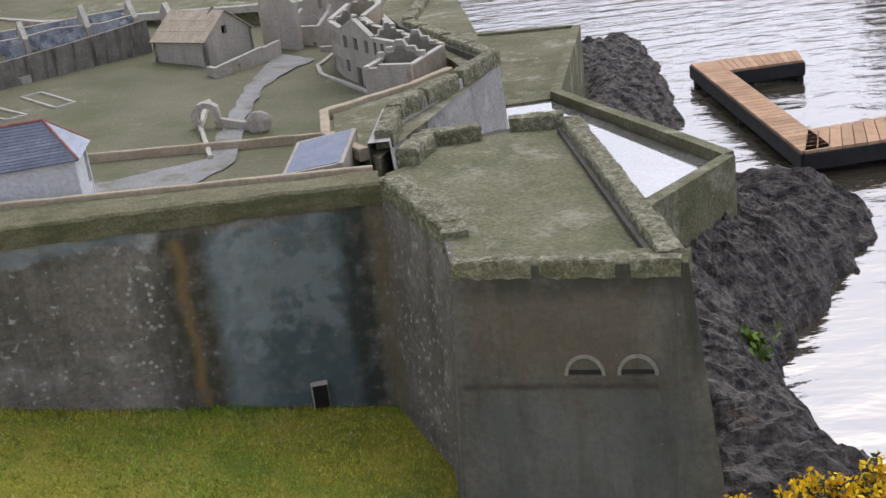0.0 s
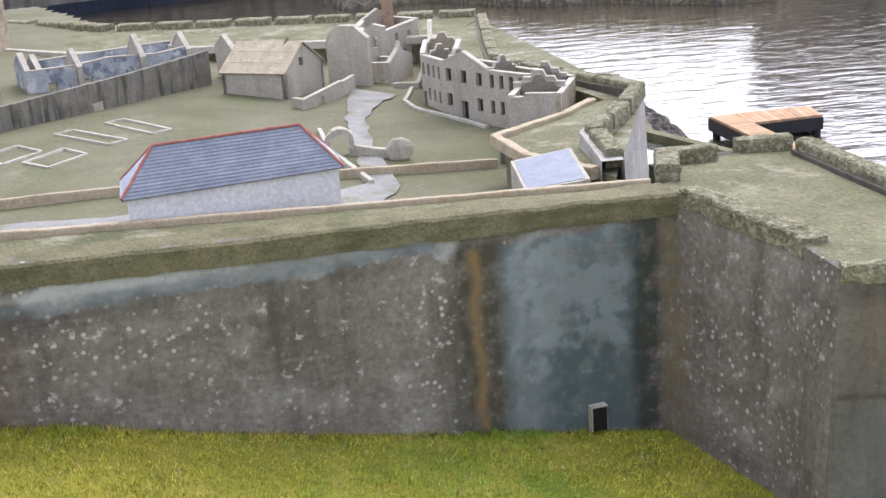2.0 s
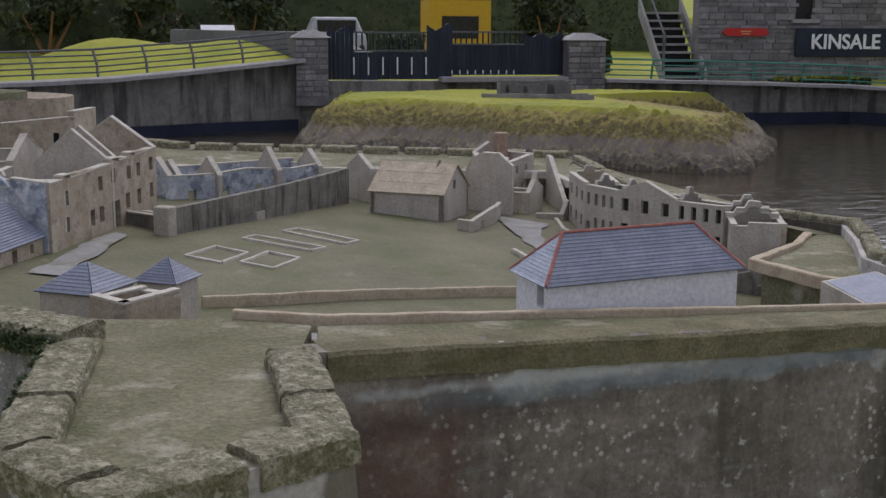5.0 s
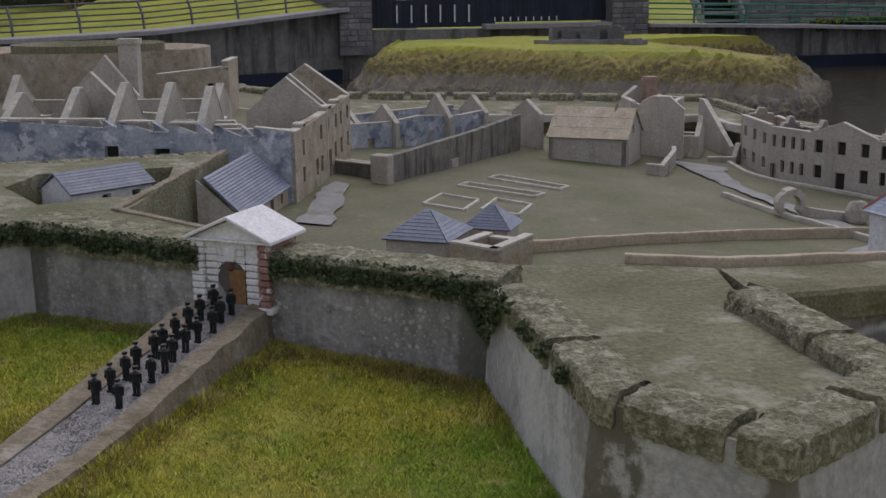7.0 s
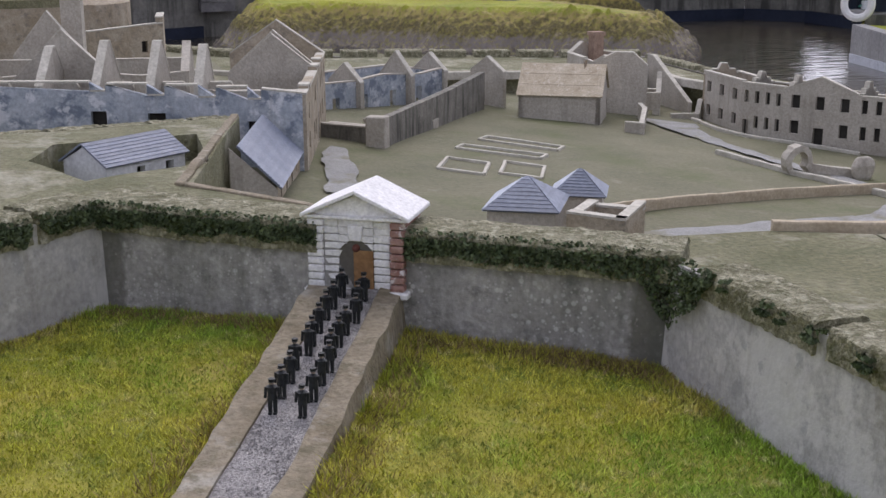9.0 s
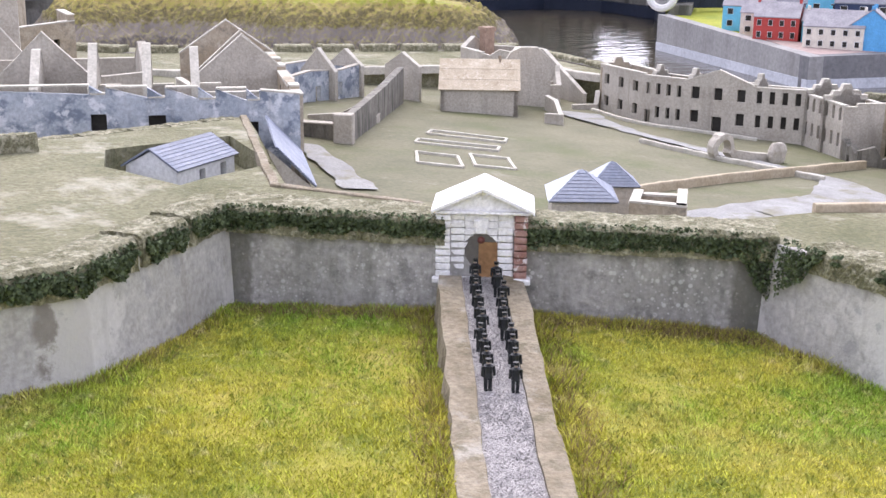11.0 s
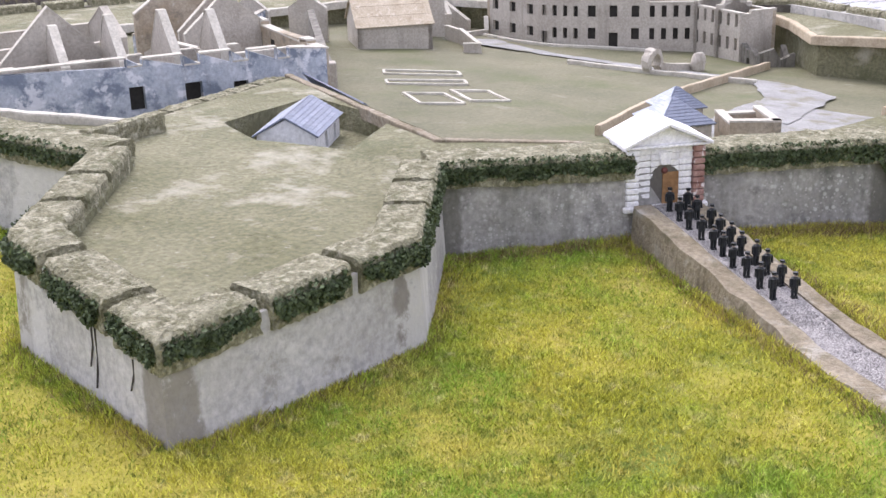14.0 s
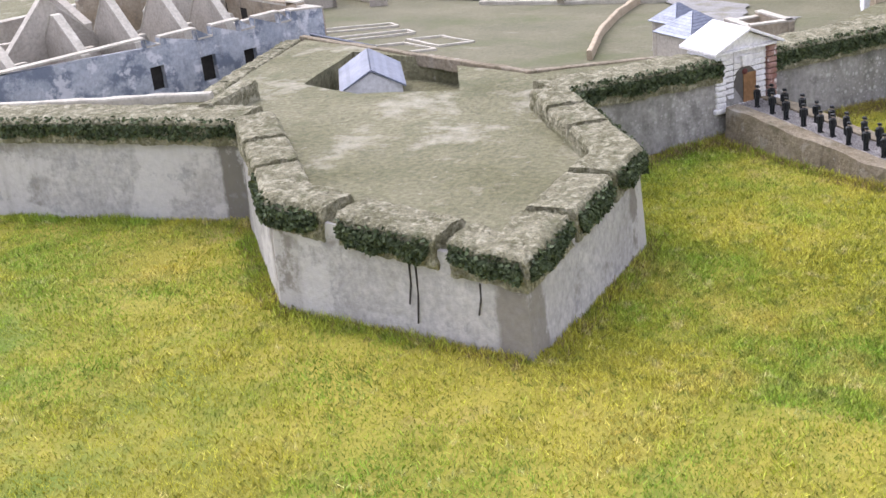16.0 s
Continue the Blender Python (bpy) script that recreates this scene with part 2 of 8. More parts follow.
M_TRIM_TAN = mat("tan_stone_coping", (0.40, 0.33, 0.23), (0.54, 0.46, 0.34), 12.0, fine=80, bump=0.25, layers=(((0.22, 0.18, 0.13), "patch", 12.0, 0.58, 0.72, 0.6),))
M_MOSS = mat("mossy_concrete_terrace", (0.165, 0.162, 0.088), (0.265, 0.255, 0.165), 2.6, fine=55, bump=0.9, fine_mix=0.6, bump_dist=0.015, layers=(
    ((0.095, 0.105, 0.05), "patch", 2.1, 0.52, 0.66, 0.75), ((0.43, 0.41, 0.33), "patch", 3.4, 0.54, 0.68, 0.8), ((0.12, 0.125, 0.065), "patch", 11.0, 0.55, 0.66, 0.55), ((0.50, 0.48, 0.41), "patch", 30.0, 0.62, 0.7, 0.4)))
M_CAP = mat("lichen_covered_rough_cap", (0.17, 0.165, 0.09), (0.38, 0.36, 0.25), 14.0, fine=95, bump=1.0, fine_mix=0.7, layers=(((0.54, 0.51, 0.38), "patch", 34.0, 0.50, 0.62, 0.75), ((0.13, 0.14, 0.07), "patch", 16.0, 0.56, 0.66, 0.7)), bump_dist=0.02)
M_KERB = mat("weathered_earthy_kerb", (0.20, 0.165, 0.11), (0.34, 0.295, 0.22), 7.0, fine=60, bump=0.8, fine_mix=0.5, layers=(((0.42, 0.40, 0.35), "patch", 9.0, 0.55, 0.66, 0.6), ((0.10, 0.09, 0.05), "patch", 12.0, 0.56, 0.66, 0.6)))
M_PARADE = mat("olive_parade_ground", (0.135, 0.135, 0.082), (0.20, 0.19, 0.125), 1.7, fine=50, bump=0.3, layers=(
    ((0.105, 0.12, 0.05), "patch", 1.5, 0.5, 0.66, 0.7), ((0.30, 0.285, 0.22), "patch", 3.5, 0.60, 0.74, 0.6)))
M_PATH = mat("pale_gravel_path", (0.26, 0.26, 0.25), (0.37, 0.37, 0.36), 7.0, fine=140, bump=0.5, fine_mix=0.5, layers=(((0.20, 0.19, 0.13), "patch", 5.0, 0.52, 0.62, 0.8),))
M_GRAVEL = mat("fine_grey_gravel", (0.38, 0.36, 0.35), (0.58, 0.55, 0.53), 30.0, fine=190, bump=1.0, fine_mix=0.8, bump_dist=0.012)
M_SOIL = mat("lawn_soil", (0.24, 0.24, 0.035), (0.38, 0.33, 0.06), 3.0, fine=60, bump=0.5, layers=(((0.10, 0.17, 0.025), "patch", 1.6, 0.48, 0.62, 0.8), ((0.33, 0.25, 0.10), "patch", 4.0, 0.6, 0.72, 0.7)))
M_ROCK = mat("dark_layered_rock", (0.07, 0.062, 0.058), (0.19, 0.168, 0.148), 9.0, fine=30, fine_mix=0.7, bump=1.0, rough=0.75, bump_dist=0.03, layers=(
    ((0.20, 0.185, 0.17), "patch", 12.0, 0.58, 0.7, 0.6), ((0.03, 0.028, 0.03), "bands", 30.0, 0.5, 0.62, 0.85), ((0.17, 0.10, 0.05), "patch", 3.0, 0.62, 0.74, 0.7)))
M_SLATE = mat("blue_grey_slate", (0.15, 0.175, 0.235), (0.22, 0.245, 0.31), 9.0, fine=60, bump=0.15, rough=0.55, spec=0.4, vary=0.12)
# the same slate with the sky's light on a slope put into its colour
M_SLATE_LIT = mat("sky_lit_slate", (0.30, 0.34, 0.42), (0.42, 0.46, 0.54), 9.0, fine=60, bump=0.15, rough=0.55, spec=0.4, vary=0.1)
M_RED = mat("red_ridge_tile", (0.30, 0.105, 0.085), (0.44, 0.20, 0.16), 20.0, fine=90, bump=0.1, layers=(((0.45, 0.40, 0.38), "patch", 22.0, 0.58, 0.68, 0.6),))
M_WHITE = mat("white_painted_render", (0.66, 0.67, 0.69), (0.78, 0.79, 0.80), 5.0, fine=60, bump=0.15, layers=(((0.42, 0.42, 0.42), "patch", 9.0, 0.6, 0.74, 0.45),))
M_GATE_WHITE = mat("chalky_white_paint", (0.78, 0.77, 0.77), (0.88, 0.87, 0.86), 12.0, fine=90, bump=0.3, layers=(((0.30, 0.22, 0.18), "patch", 26.0, 0.64, 0.70, 0.8),))
M_GATE_RED = mat("flaked_red_brown_stone", (0.24, 0.11, 0.085), (0.42, 0.27, 0.23), 22.0, fine=90, bump=0.4, layers=(((0.75, 0.72, 0.70), "patch", 24.0, 0.56, 0.62, 0.8),))
M_BROWN = mat("worn_brown_timber", (0.22, 0.12, 0.055), (0.36, 0.21, 0.10), 14.0, fine=80, bump=0.3)
M_BARN = mat("sandy_lichened_roof", (0.42, 0.35, 0.25), (0.56, 0.49, 0.38), 14.0, fine=80, bump=0.4, layers=(((0.66, 0.62, 0.53), "patch", 20.0, 0.56, 0.68, 0.6), ((0.24, 0.18, 0.12), "patch", 16.0, 0.6, 0.7, 0.7)))
M_DECK = mat("pale_orange_timber_deck", (0.46, 0.28, 0.17), (0.60, 0.40, 0.26), 5.0, fine=70, bump=0.2, vary=0.14)
M_BLACK = mat("black_tarred_timber", (0.018, 0.018, 0.02), (0.035, 0.035, 0.038), 8.0, fine=60, bump=0.2, rough=0.6)
M_DARK = mat("dark_interior", (0.03, 0.028, 0.025), (0.05, 0.047, 0.042), 8.0, fine=60, bump=0.1)
M_CLIFF = mat("dry_grass_bank", (0.23, 0.195, 0.07), (0.38, 0.32, 0.11), 2.2, fine=26, bump=0.9, fine_mix=0.6, bump_dist=0.06, layers=(((0.07, 0.065, 0.03), "patch", 2.4, 0.52, 0.66, 0.8), ((0.32, 0.26, 0.13), "patch", 5.0, 0.58, 0.7, 0.6)))
M_ISLE = mat("island_turf_bank_and_rock", (0.27, 0.30, 0.035), (0.38, 0.385, 0.055), 0.8, fine=40, bump=0.6, fine_mix=0.4, bump_dist=0.03, layers=(((0.14, 0.20, 0.03), "patch", 0.6, 0.5, 0.66, 0.6), ((0.33, 0.26, 0.105), "zone", (-90, 90, -2, 0.96), 0.06, 0.35, 0.95), ((0.10, 0.085, 0.045), "zone", (-90, 90, 0.46, 0.80), 0.08, 0.7, 0.9), ((0.20, 0.175, 0.155), "zone", (-90, 90, -2, 0.52), 0.05, 0.35, 1.0), ((0.08, 0.07, 0.062), "zone", (-90, 90, -2, 0.26), 0.05, 0.35, 0.8)))
M_TURF = mat("bright_mown_turf", (0.27, 0.30, 0.035), (0.38, 0.385, 0.055), 0.8, fine=40, bump=0.4, fine_mix=0.4, layers=(((0.14, 0.20, 0.03), "patch", 0.6, 0.5, 0.66, 0.6),))
M_POOLWALL = mat("streaked_pool_masonry", (0.15, 0.145, 0.13), (0.27, 0.26, 0.235), 1.2, fine=9, bump=0.6, bump_dist=0.05, layers=(
    ((0.05, 0.05, 0.045), "streaks", 3.0, 0.48, 0.62, 0.8), ((0.33, 0.31, 0.27), "streaks", 4.5, 0.6, 0.72, 0.6)))
M_NAVY = mat("dark_navy_pool_lining", (0.012, 0.018, 0.035), (0.025, 0.032, 0.055), 1.0, fine=10, bump=0.2, rough=0.6)
M_NAVYWOOD = mat("navy_painted_boards", (0.014, 0.02, 0.034), (0.026, 0.034, 0.052), 2.0, fine=20, bump=0.15, rough=0.6, vary=0.2)
M_RAIL = mat("grey_metal_rail", (0.10, 0.105, 0.11), (0.16, 0.165, 0.17), 4.0, fine=20, bump=0.1, rough=0.5, metal=0.4)
M_GREEN = mat("green_painted_rail", (0.055, 0.20, 0.15), (0.08, 0.27, 0.20), 3.0, fine=20, bump=0.1, rough=0.5)
M_FIELD = mat("field_stone", (0.15, 0.145, 0.145), (0.25, 0.24, 0.235), 3.0, fine=14, bump=0.6, vary=0.3)
M_CONCRETE = mat("quay_concrete", (0.27, 0.265, 0.26), (0.35, 0.345, 0.335), 1.2, fine=16, bump=0.3, layers=(((0.18, 0.175, 0.165), "streaks", 3.0, 0.52, 0.72, 0.6),))
M_CONCRETE_DARK = mat("darker_concrete", (0.16, 0.16, 0.165), (0.22, 0.22, 0.225), 1.2, fine=16, bump=0.3, layers=(((0.11, 0.11, 0.11), "streaks", 3.0, 0.52, 0.72, 0.6),))
M_PALEBAND = mat("pale_waterline_band", (0.46, 0.48, 0.52), (0.58, 0.60, 0.64), 2.0, fine=20, bump=0.1)
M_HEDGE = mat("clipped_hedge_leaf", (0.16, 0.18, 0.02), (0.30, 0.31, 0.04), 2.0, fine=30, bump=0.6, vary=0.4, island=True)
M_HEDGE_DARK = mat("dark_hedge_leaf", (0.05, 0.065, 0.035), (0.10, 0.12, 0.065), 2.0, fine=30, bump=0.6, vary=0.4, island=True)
M_IVY = mat("ivy_leaf", (0.055, 0.08, 0.038), (0.115, 0.145, 0.07), 30.0, fine=120, bump=0.2, rough=0.6, vary=0.5, island=True)
M_BLADE = mat("grass_blade", (0.39, 0.415, 0.045), (0.58, 0.53, 0.085), 2.2, fine=60, bump=0.0, rough=0.7, vary=0.5, island=True, layers=(((0.22, 0.38, 0.045), "patch", 1.3, 0.47, 0.58, 0.8), ((0.70, 0.53, 0.18), "patch", 2.4, 0.54, 0.70, 0.65), ((0.70, 0.60, 0.30), "patch", 17.0, 0.56, 0.64, 0.65), ((0.13, 0.19, 0.03), "patch", 21.0, 0.53, 0.62, 0.75), ((0.10, 0.14, 0.025), "patch", 6.0, 0.60, 0.68, 0.5)))
M_GORSE = mat("gorse_petal", (0.80, 0.50, 0.01), (0.88, 0.62, 0.03), 30.0, fine=90, bump=0.1, vary=0.2, island=True)
M_GREENLEAF = mat("fresh_green_leaf", (0.10, 0.19, 0.03), (0.20, 0.28, 0.05), 12.0, fine=60, bump=0.1, vary=0.4, island=True)
M_UNIFORM = mat("dark_painted_metal", (0.012, 0.014, 0.016), (0.03, 0.033, 0.035), 60.0, fine=200, bump=0.2, rough=0.45)


def plain(name, c, rough=0.7, spec=0.3):
    return mat(name, tuple(v * 0.9 for v in c), tuple(min(1, v * 1.08) for v in c), 9.0, fine=60, bump=0.1, rough=rough, spec=spec)


# still water: a dark body with small ripples
M_WATER, N, L = nodes_of("rippled_pool_water")
b = N["Principled BSDF"]
b.inputs["Base Color"].default_value = (0.06, 0.05, 0.032, 1)
b.inputs["Roughness"].default_value = 0.07
b.inputs["IOR"].default_value = 2.3
b.inputs["Specular IOR Level"].default_value = 0.9
g = N.new("ShaderNodeNewGeometry")
t1 = N.new("ShaderNodeTexNoise")
t1.inputs["Scale"].default_value, t1.inputs["Detail"].default_value = 2.4, 5.0
mp = N.new("ShaderNodeMapping")
mp.inputs["Scale"].default_value = (0.8, 1.6, 1.0)
L.new(g.outputs["Position"], mp.inputs["Vector"])
L.new(mp.outputs[0], t1.inputs["Vector"])
bp = N.new("ShaderNodeBump")
bp.inputs["Strength"].default_value, bp.inputs["Distance"].default_value = 0.45, 0.06
L.new(t1.outputs["Fac"], bp.inputs["Height"])
L.new(bp.outputs[0], b.inputs["Normal"])

M_WET = mat("wet_lower_battery_floor", (0.10, 0.10, 0.085), (0.24, 0.24, 0.23), 1.6, fine=40, bump=0.0, rough=0.06, spec=1.0)
M_WET.node_tree.nodes["Principled BSDF"].inputs["IOR"].default_value = 2.1


# ---- mesh helpers ----
def mesh_ob(name, verts, faces, material, parent=None, smooth=False):
    me = bpy.data.meshes.new(name)
    me.from_pydata([tuple(v) for v in verts], [], [tuple(f) for f in faces])
    for m in material if isinstance(material, (list, tuple)) else (material,):
        me.materials.append(m)
    if smooth:
        me.polygons.foreach_set("use_smooth", [True] * len(me.polygons))
    me.update()
    ob = new(name, me)
    if parent is not None:
        ob.parent = parent
    return ob


def part(name, bm, material, parent=None, label=""):
    me = bpy.data.meshes.new(name)
    bmesh.ops.recalc_face_normals(bm, faces=bm.faces)
    bm.to_mesh(me)
    bm.free()
    for m in material if isinstance(material, (list, tuple)) else (material,):
        me.materials.append(m)
    ob = new(name, me)
    if parent is not None:
        ob.parent = parent
    if label:
        tagged(ob, label)
    return ob


def thing(name, x, y, z, rz=0.0):
    e = new(name)
    e.empty_display_size = 0.05
    e.matrix_world = pose(x, y, z, 0, 0, rz)
    return e


def hexa(bm, low, high):
    """A solid between two rings of the same length, low then high, counter-clockwise from above."""
    n = len(low)
    a = [bm.verts.new(v) for v in low]
    c = [bm.verts.new(v) for v in high]
    bm.faces.new(a[::-1])
    bm.faces.new(c)
    for i in range(n):
        bm.faces.new((a[i], a[(i + 1) % n], c[(i + 1) % n], c[i]))
    return a + c


def box(bm, x0, x1, y0, y1, z0, z1):
    return hexa(bm, [(x0, y0, z0), (x1, y0, z0), (x1, y1, z0), (x0, y1, z0)], [(x0, y0, z1), (x1, y0, z1), (x1, y1, z1), (x0, y1, z1)])


def bevelled(bm, width=0.004, segments=1):
    bmesh.ops.bevel(bm, geom=list(bm.edges), offset=width, segments=segments, affect="EDGES", profile=0.5)
    return bm


def rumple(bm, amount, scale, cuts=0, seed=0.0):
    """Subdivide and push the vertices about by smooth noise, to wear a surface."""
    if cuts:
        bmesh.ops.subdivide_edges(bm, edges=list(bm.edges), cuts=cuts, use_grid_fill=True)
    for v in bm.verts:
        v.co += noise.noise_vector(v.co * scale + Vector((seed, seed * 1.7, 0))) * amount
    return bm


def cyl(bm, p0, p1, r0, r1=None, n=8):
    p0, p1 = Vector(p0), Vector(p1)
    q = (p1 - p0).to_track_quat("Z", "Y")
    r1 = r0 if r1 is None else r1
    ring = lambda p, r: [bm.verts.new(p + q @ Vector((r * math.cos(k * math.tau / n), r * math.sin(k * math.tau / n), 0))) for k in range(n)]
    a, c = ring(p0, r0), ring(p1, r1)
    bm.faces.new(a[::-1])
    bm.faces.new(c)
    for i in range(n):
        bm.faces.new((a[i], a[(i + 1) % n], c[(i + 1) % n], c[i]))


def wall_bm(length, z0, top, openings=(), thick=0.04, bm=None):
    """An upright wall along local x (0..length), its outer face at y=0 and inner at y=thick. top: height, or points (u, z) of its
    upper edge; openings: (u0, u1, low, high), all in local metres; an opening goes right through."""
    bm = bm or bmesh.new()
    top = [(0, top), (length, top)] if isinstance(top, (int, float)) else sorted(top)
    us = sorted({0.0, length, *(u for u, _ in top), *(u for o in openings for u in o[:2])})
    us = [u for u in us if 0 <= u <= length]
    line_u, line_z = [u for u, _ in top], [z for _, z in top]

    def height(u, side):
        same = [z for a, z in top if abs(a - u) < 1e-9]
        if len(same) > 1:
            return same[0] if side < 0 else same[-1]
        return float(np.interp(u, line_u, line_z))

    levels = sorted({z for o in openings for z in o[2:]})
    for a, c in zip(us, us[1:]):
        if c - a < 1e-6:
            continue
        mid = (a + c) / 2
        cuts = sorted((lo, hi) for u0, u1, lo, hi in openings if u0 < mid < u1)
        ha, hc = height(a, 1), height(c, -1)
        low = z0
        for lo, hi in cuts:
            if lo > low + 1e-6:
                steps = [low, *(z for z in levels if low + 1e-6 < z < lo - 1e-6), lo]
                for z_a, z_b in zip(steps, steps[1:]):
                    box(bm, a, c, 0, thick, z_a, z_b)
            low = hi
        for z in levels:
            if low + 1e-6 < z < min(ha, hc) - 1e-6:
                box(bm, a, c, 0, thick, low, z)
                low = z
        if min(ha, hc) > low - 0.5 and max(ha, hc) > low + 1e-6:
            hexa(bm, [(a, 0, low), (c, 0, low), (c, thick, low), (a, thick, low)], [(a, 0, max(ha, low)), (c, 0, max(hc, low)), (c, thick, max(hc, low)), (a, thick, max(ha, low))])
    bmesh.ops.remove_doubles(bm, verts=list(bm.verts), dist=1e-5)
    return bm


def coping_bm(top, thick=0.04, over=0.006, h=0.012):
    """A thin coping in one piece that follows a wall's upper edge, up and down its steps."""
    line = []
    for u, z in top:
        line.append((max(u, line[-1][0] + 0.004) if line else u, z))
    bm = bmesh.new()
    rings = [[bm.verts.new(v) for v in ((u, -over, z), (u, thick + over, z), (u, thick + over, z + h), (u, -over, z + h))] for u, z in line]
    for p, q in zip(rings, rings[1:]):
        for k in range(4):
            bm.faces.new((p[k], p[(k + 1) % 4], q[(k + 1) % 4], q[k]))
    bm.faces.new(rings[0])
    bm.faces.new(rings[-1][::-1])
    return bm


def at_wall(ob, p0, p1, z=0.0):
    """Lay a wall's local x along p0 to p1 in plan; its outer face looks to the right of that way."""
    ob.matrix_local = pose(p0[0], p0[1], z, 0, 0, math.degrees(math.atan2(p1[1] - p0[1], p1[0] - p0[0])))
    return ob


def span(p0, p1):
    return math.hypot(p1[0] - p0[0], p1[1] - p0[1])


def ground_z(x, y):
    """The parade ground, which falls towards the sea."""
    return 0.993 - 0.0764 * x + 0.0091 * y


LAWN_X = (-14.0, -9.0, -6.9, -6.6, -5.4, -4.6, -4.1, -3.4, -2.57, -1.33, -0.73, 0.0, 0.5, 1.0, 1.6)
LAWN_Z = (1.55, 1.5, 1.462, 1.425, 1.375, 1.36, 1.33, 1.15, 0.97, 0.68, 0.57, 0.44, 0.36, 0.2, -0.15)


def lawn_z(x, y):
    z = float(np.interp(x, LAWN_X, LAWN_Z))
    return z + 0.015 * noise.noise(Vector((x * 1.3, y * 1.3, 0))) + 0.05 * max(0.0, 3.0 - y) * (1 if x < -4 else 0.6)


# ---- ground, water and fort walls ----
def grid_ob(name, x0, x1, y0, y1, step, height, material, keep=None):
    nx, ny = int((x1 - x0) / step) + 1, int((y1 - y0) / step) + 1
    verts = [(x0 + i * step, y0 + j * step, height(x0 + i * step, y0 + j * step)) for j in range(ny) for i in range(nx)]
    faces = []
    for j in range(ny - 1):
        for i in range(nx - 1):
            a = j * nx + i
            if keep is None or keep(x0 + (i + 0.5) * step, y0 + (j + 0.5) * step):
                faces.append((a, a + 1, a + nx + 1, a + nx))
    return mesh_ob(name, verts, faces, material, smooth=True)


def inside(poly, x, y):
    hit = False
    for (x0, y0), (x1, y1) in zip(poly, poly[1:] + poly[:1]):
        if (y0 > y) != (y1 > y) and x < (x1 - x0) * (y - y0) / (y1 - y0) + x0:
            hit = not hit
    return hit


S = 260.0
water = mesh_ob("water", [(-S, -S, 0), (S, -S, 0), (S, S, 0), (-S, S, 0)], [(0, 1, 2, 3)], M_WATER)
tagged(water, "grey rippled pool water reflecting an overcast sky", "water", kind="structure")

# outer line of the fort, counter-clockwise from above, as (x, y, top)
SEA = [(0.46, 5.55, 1.42), (0.62, 3.78, 1.43), (-0.13, 3.95, 1.44), (-0.16, 4.28, 1.45), (-0.40, 4.80, 1.50)]
CURTAIN = [(-0.40, 4.80, 1.50), (-3.33, 4.31, 1.635)]
MID = [(-3.33, 4.31, 1.635), (-3.32, 3.57, 1.63), (-3.85, 3.25, 1.64), (-4.09, 3.58, 1.65), (-4.04, 4.62, 1.63)]
GATEWALL = [(-4.04, 4.62, 1.63), (-4.62, 5.06, 1.64), (-4.86, 5.21, 1.66), (-5.40, 5.58, 1.68)]
WEST = [(-5.40, 5.58, 1.68), (-6.02, 5.07, 1.69), (-6.86, 5.03, 1.69), (-6.77, 5.83, 1.74), (-6.16, 6.42, 1.75)]
NORTHWEST = [(-6.16, 6.42, 1.75), (-6.34, 7.40, 1.76), (-6.80, 9.80, 1.78), (-7.2, 12.5, 1.75)]


def offset_line(pts, d):
    """The line pushed to its left by d, mitred."""
    out = []
    for i, p in enumerate(pts):
        ns = []
        for a, c in ((i - 1, i), (i, i + 1)):
            if 0 <= a and c < len(pts):
                v = Vector((pts[c][0] - pts[a][0], pts[c][1] - pts[a][1])).normalized()
                ns.append(Vector((-v.y, v.x)))
        n = sum(ns, Vector((0, 0))).normalized()
        k = d / max(0.35, n.dot(ns[0]))
        out.append((p[0] + n.x * k, p[1] + n.y * k))
    return out


def battered_wall(names, pts, foot, batter, material, label, thick=0.10):
    """Outer wall faces with a slight batter, one mesh a stretch; the outside lies to the left of the way along pts."""
    inner = offset_line(pts, -thick)
    for i in range(len(pts) - 1):
        z_foot = [foot(*pts[k][:2]) for k in (i, i + 1)]
        low = [offset_line(pts, batter * (pts[k][2] - z_foot[j]))[k] for j, k in enumerate((i, i + 1))]
        n, m = max(2, int(span(pts[i], pts[i + 1]) / 0.05)), 14
        verts, faces = [], []
        for b_ in range(m + 1):
            for a in range(n + 1):
                u, v = a / n, b_ / m
                bot = [low[0][k] * (1 - u) + low[1][k] * u for k in (0, 1)] + [z_foot[0] * (1 - u) + z_foot[1] * u]
                top = [pts[i][k] * (1 - u) + pts[i + 1][k] * u for k in (0, 1, 2)]
                p = Vector([bot[k] * (1 - v) + top[k] * v for k in (0, 1, 2)])
                if 0 < a < n and b_ < m:
                    p += noise.noise_vector(p * 5) * 0.004
                verts.append(p)
        w = n + 1
        for b_ in range(m):
            for a in range(n):
                q = b_ * w + a
                faces.append((q, q + w, q + w + 1, q + 1))
        base = len(verts)
        for (p, z) in ((inner[i], pts[i][2]), (inner[i + 1], pts[i + 1][2]), (inner[i], z_foot[0]), (inner[i + 1], z_foot[1])):
            verts.append((p[0], p[1], z))
        t0, t1 = m * w, m * w + n
        faces += [tuple(range(t0, t1 + 1)) + (base + 1, base), (base, base + 1, base + 3, base + 2)]
        ob = mesh_ob(names[i] if isinstance(names, list) else f"{names}_{i + 1}", verts, faces, material[i] if isinstance(material, list) else material)
        tagged(ob, label, "wall", kind="structure")


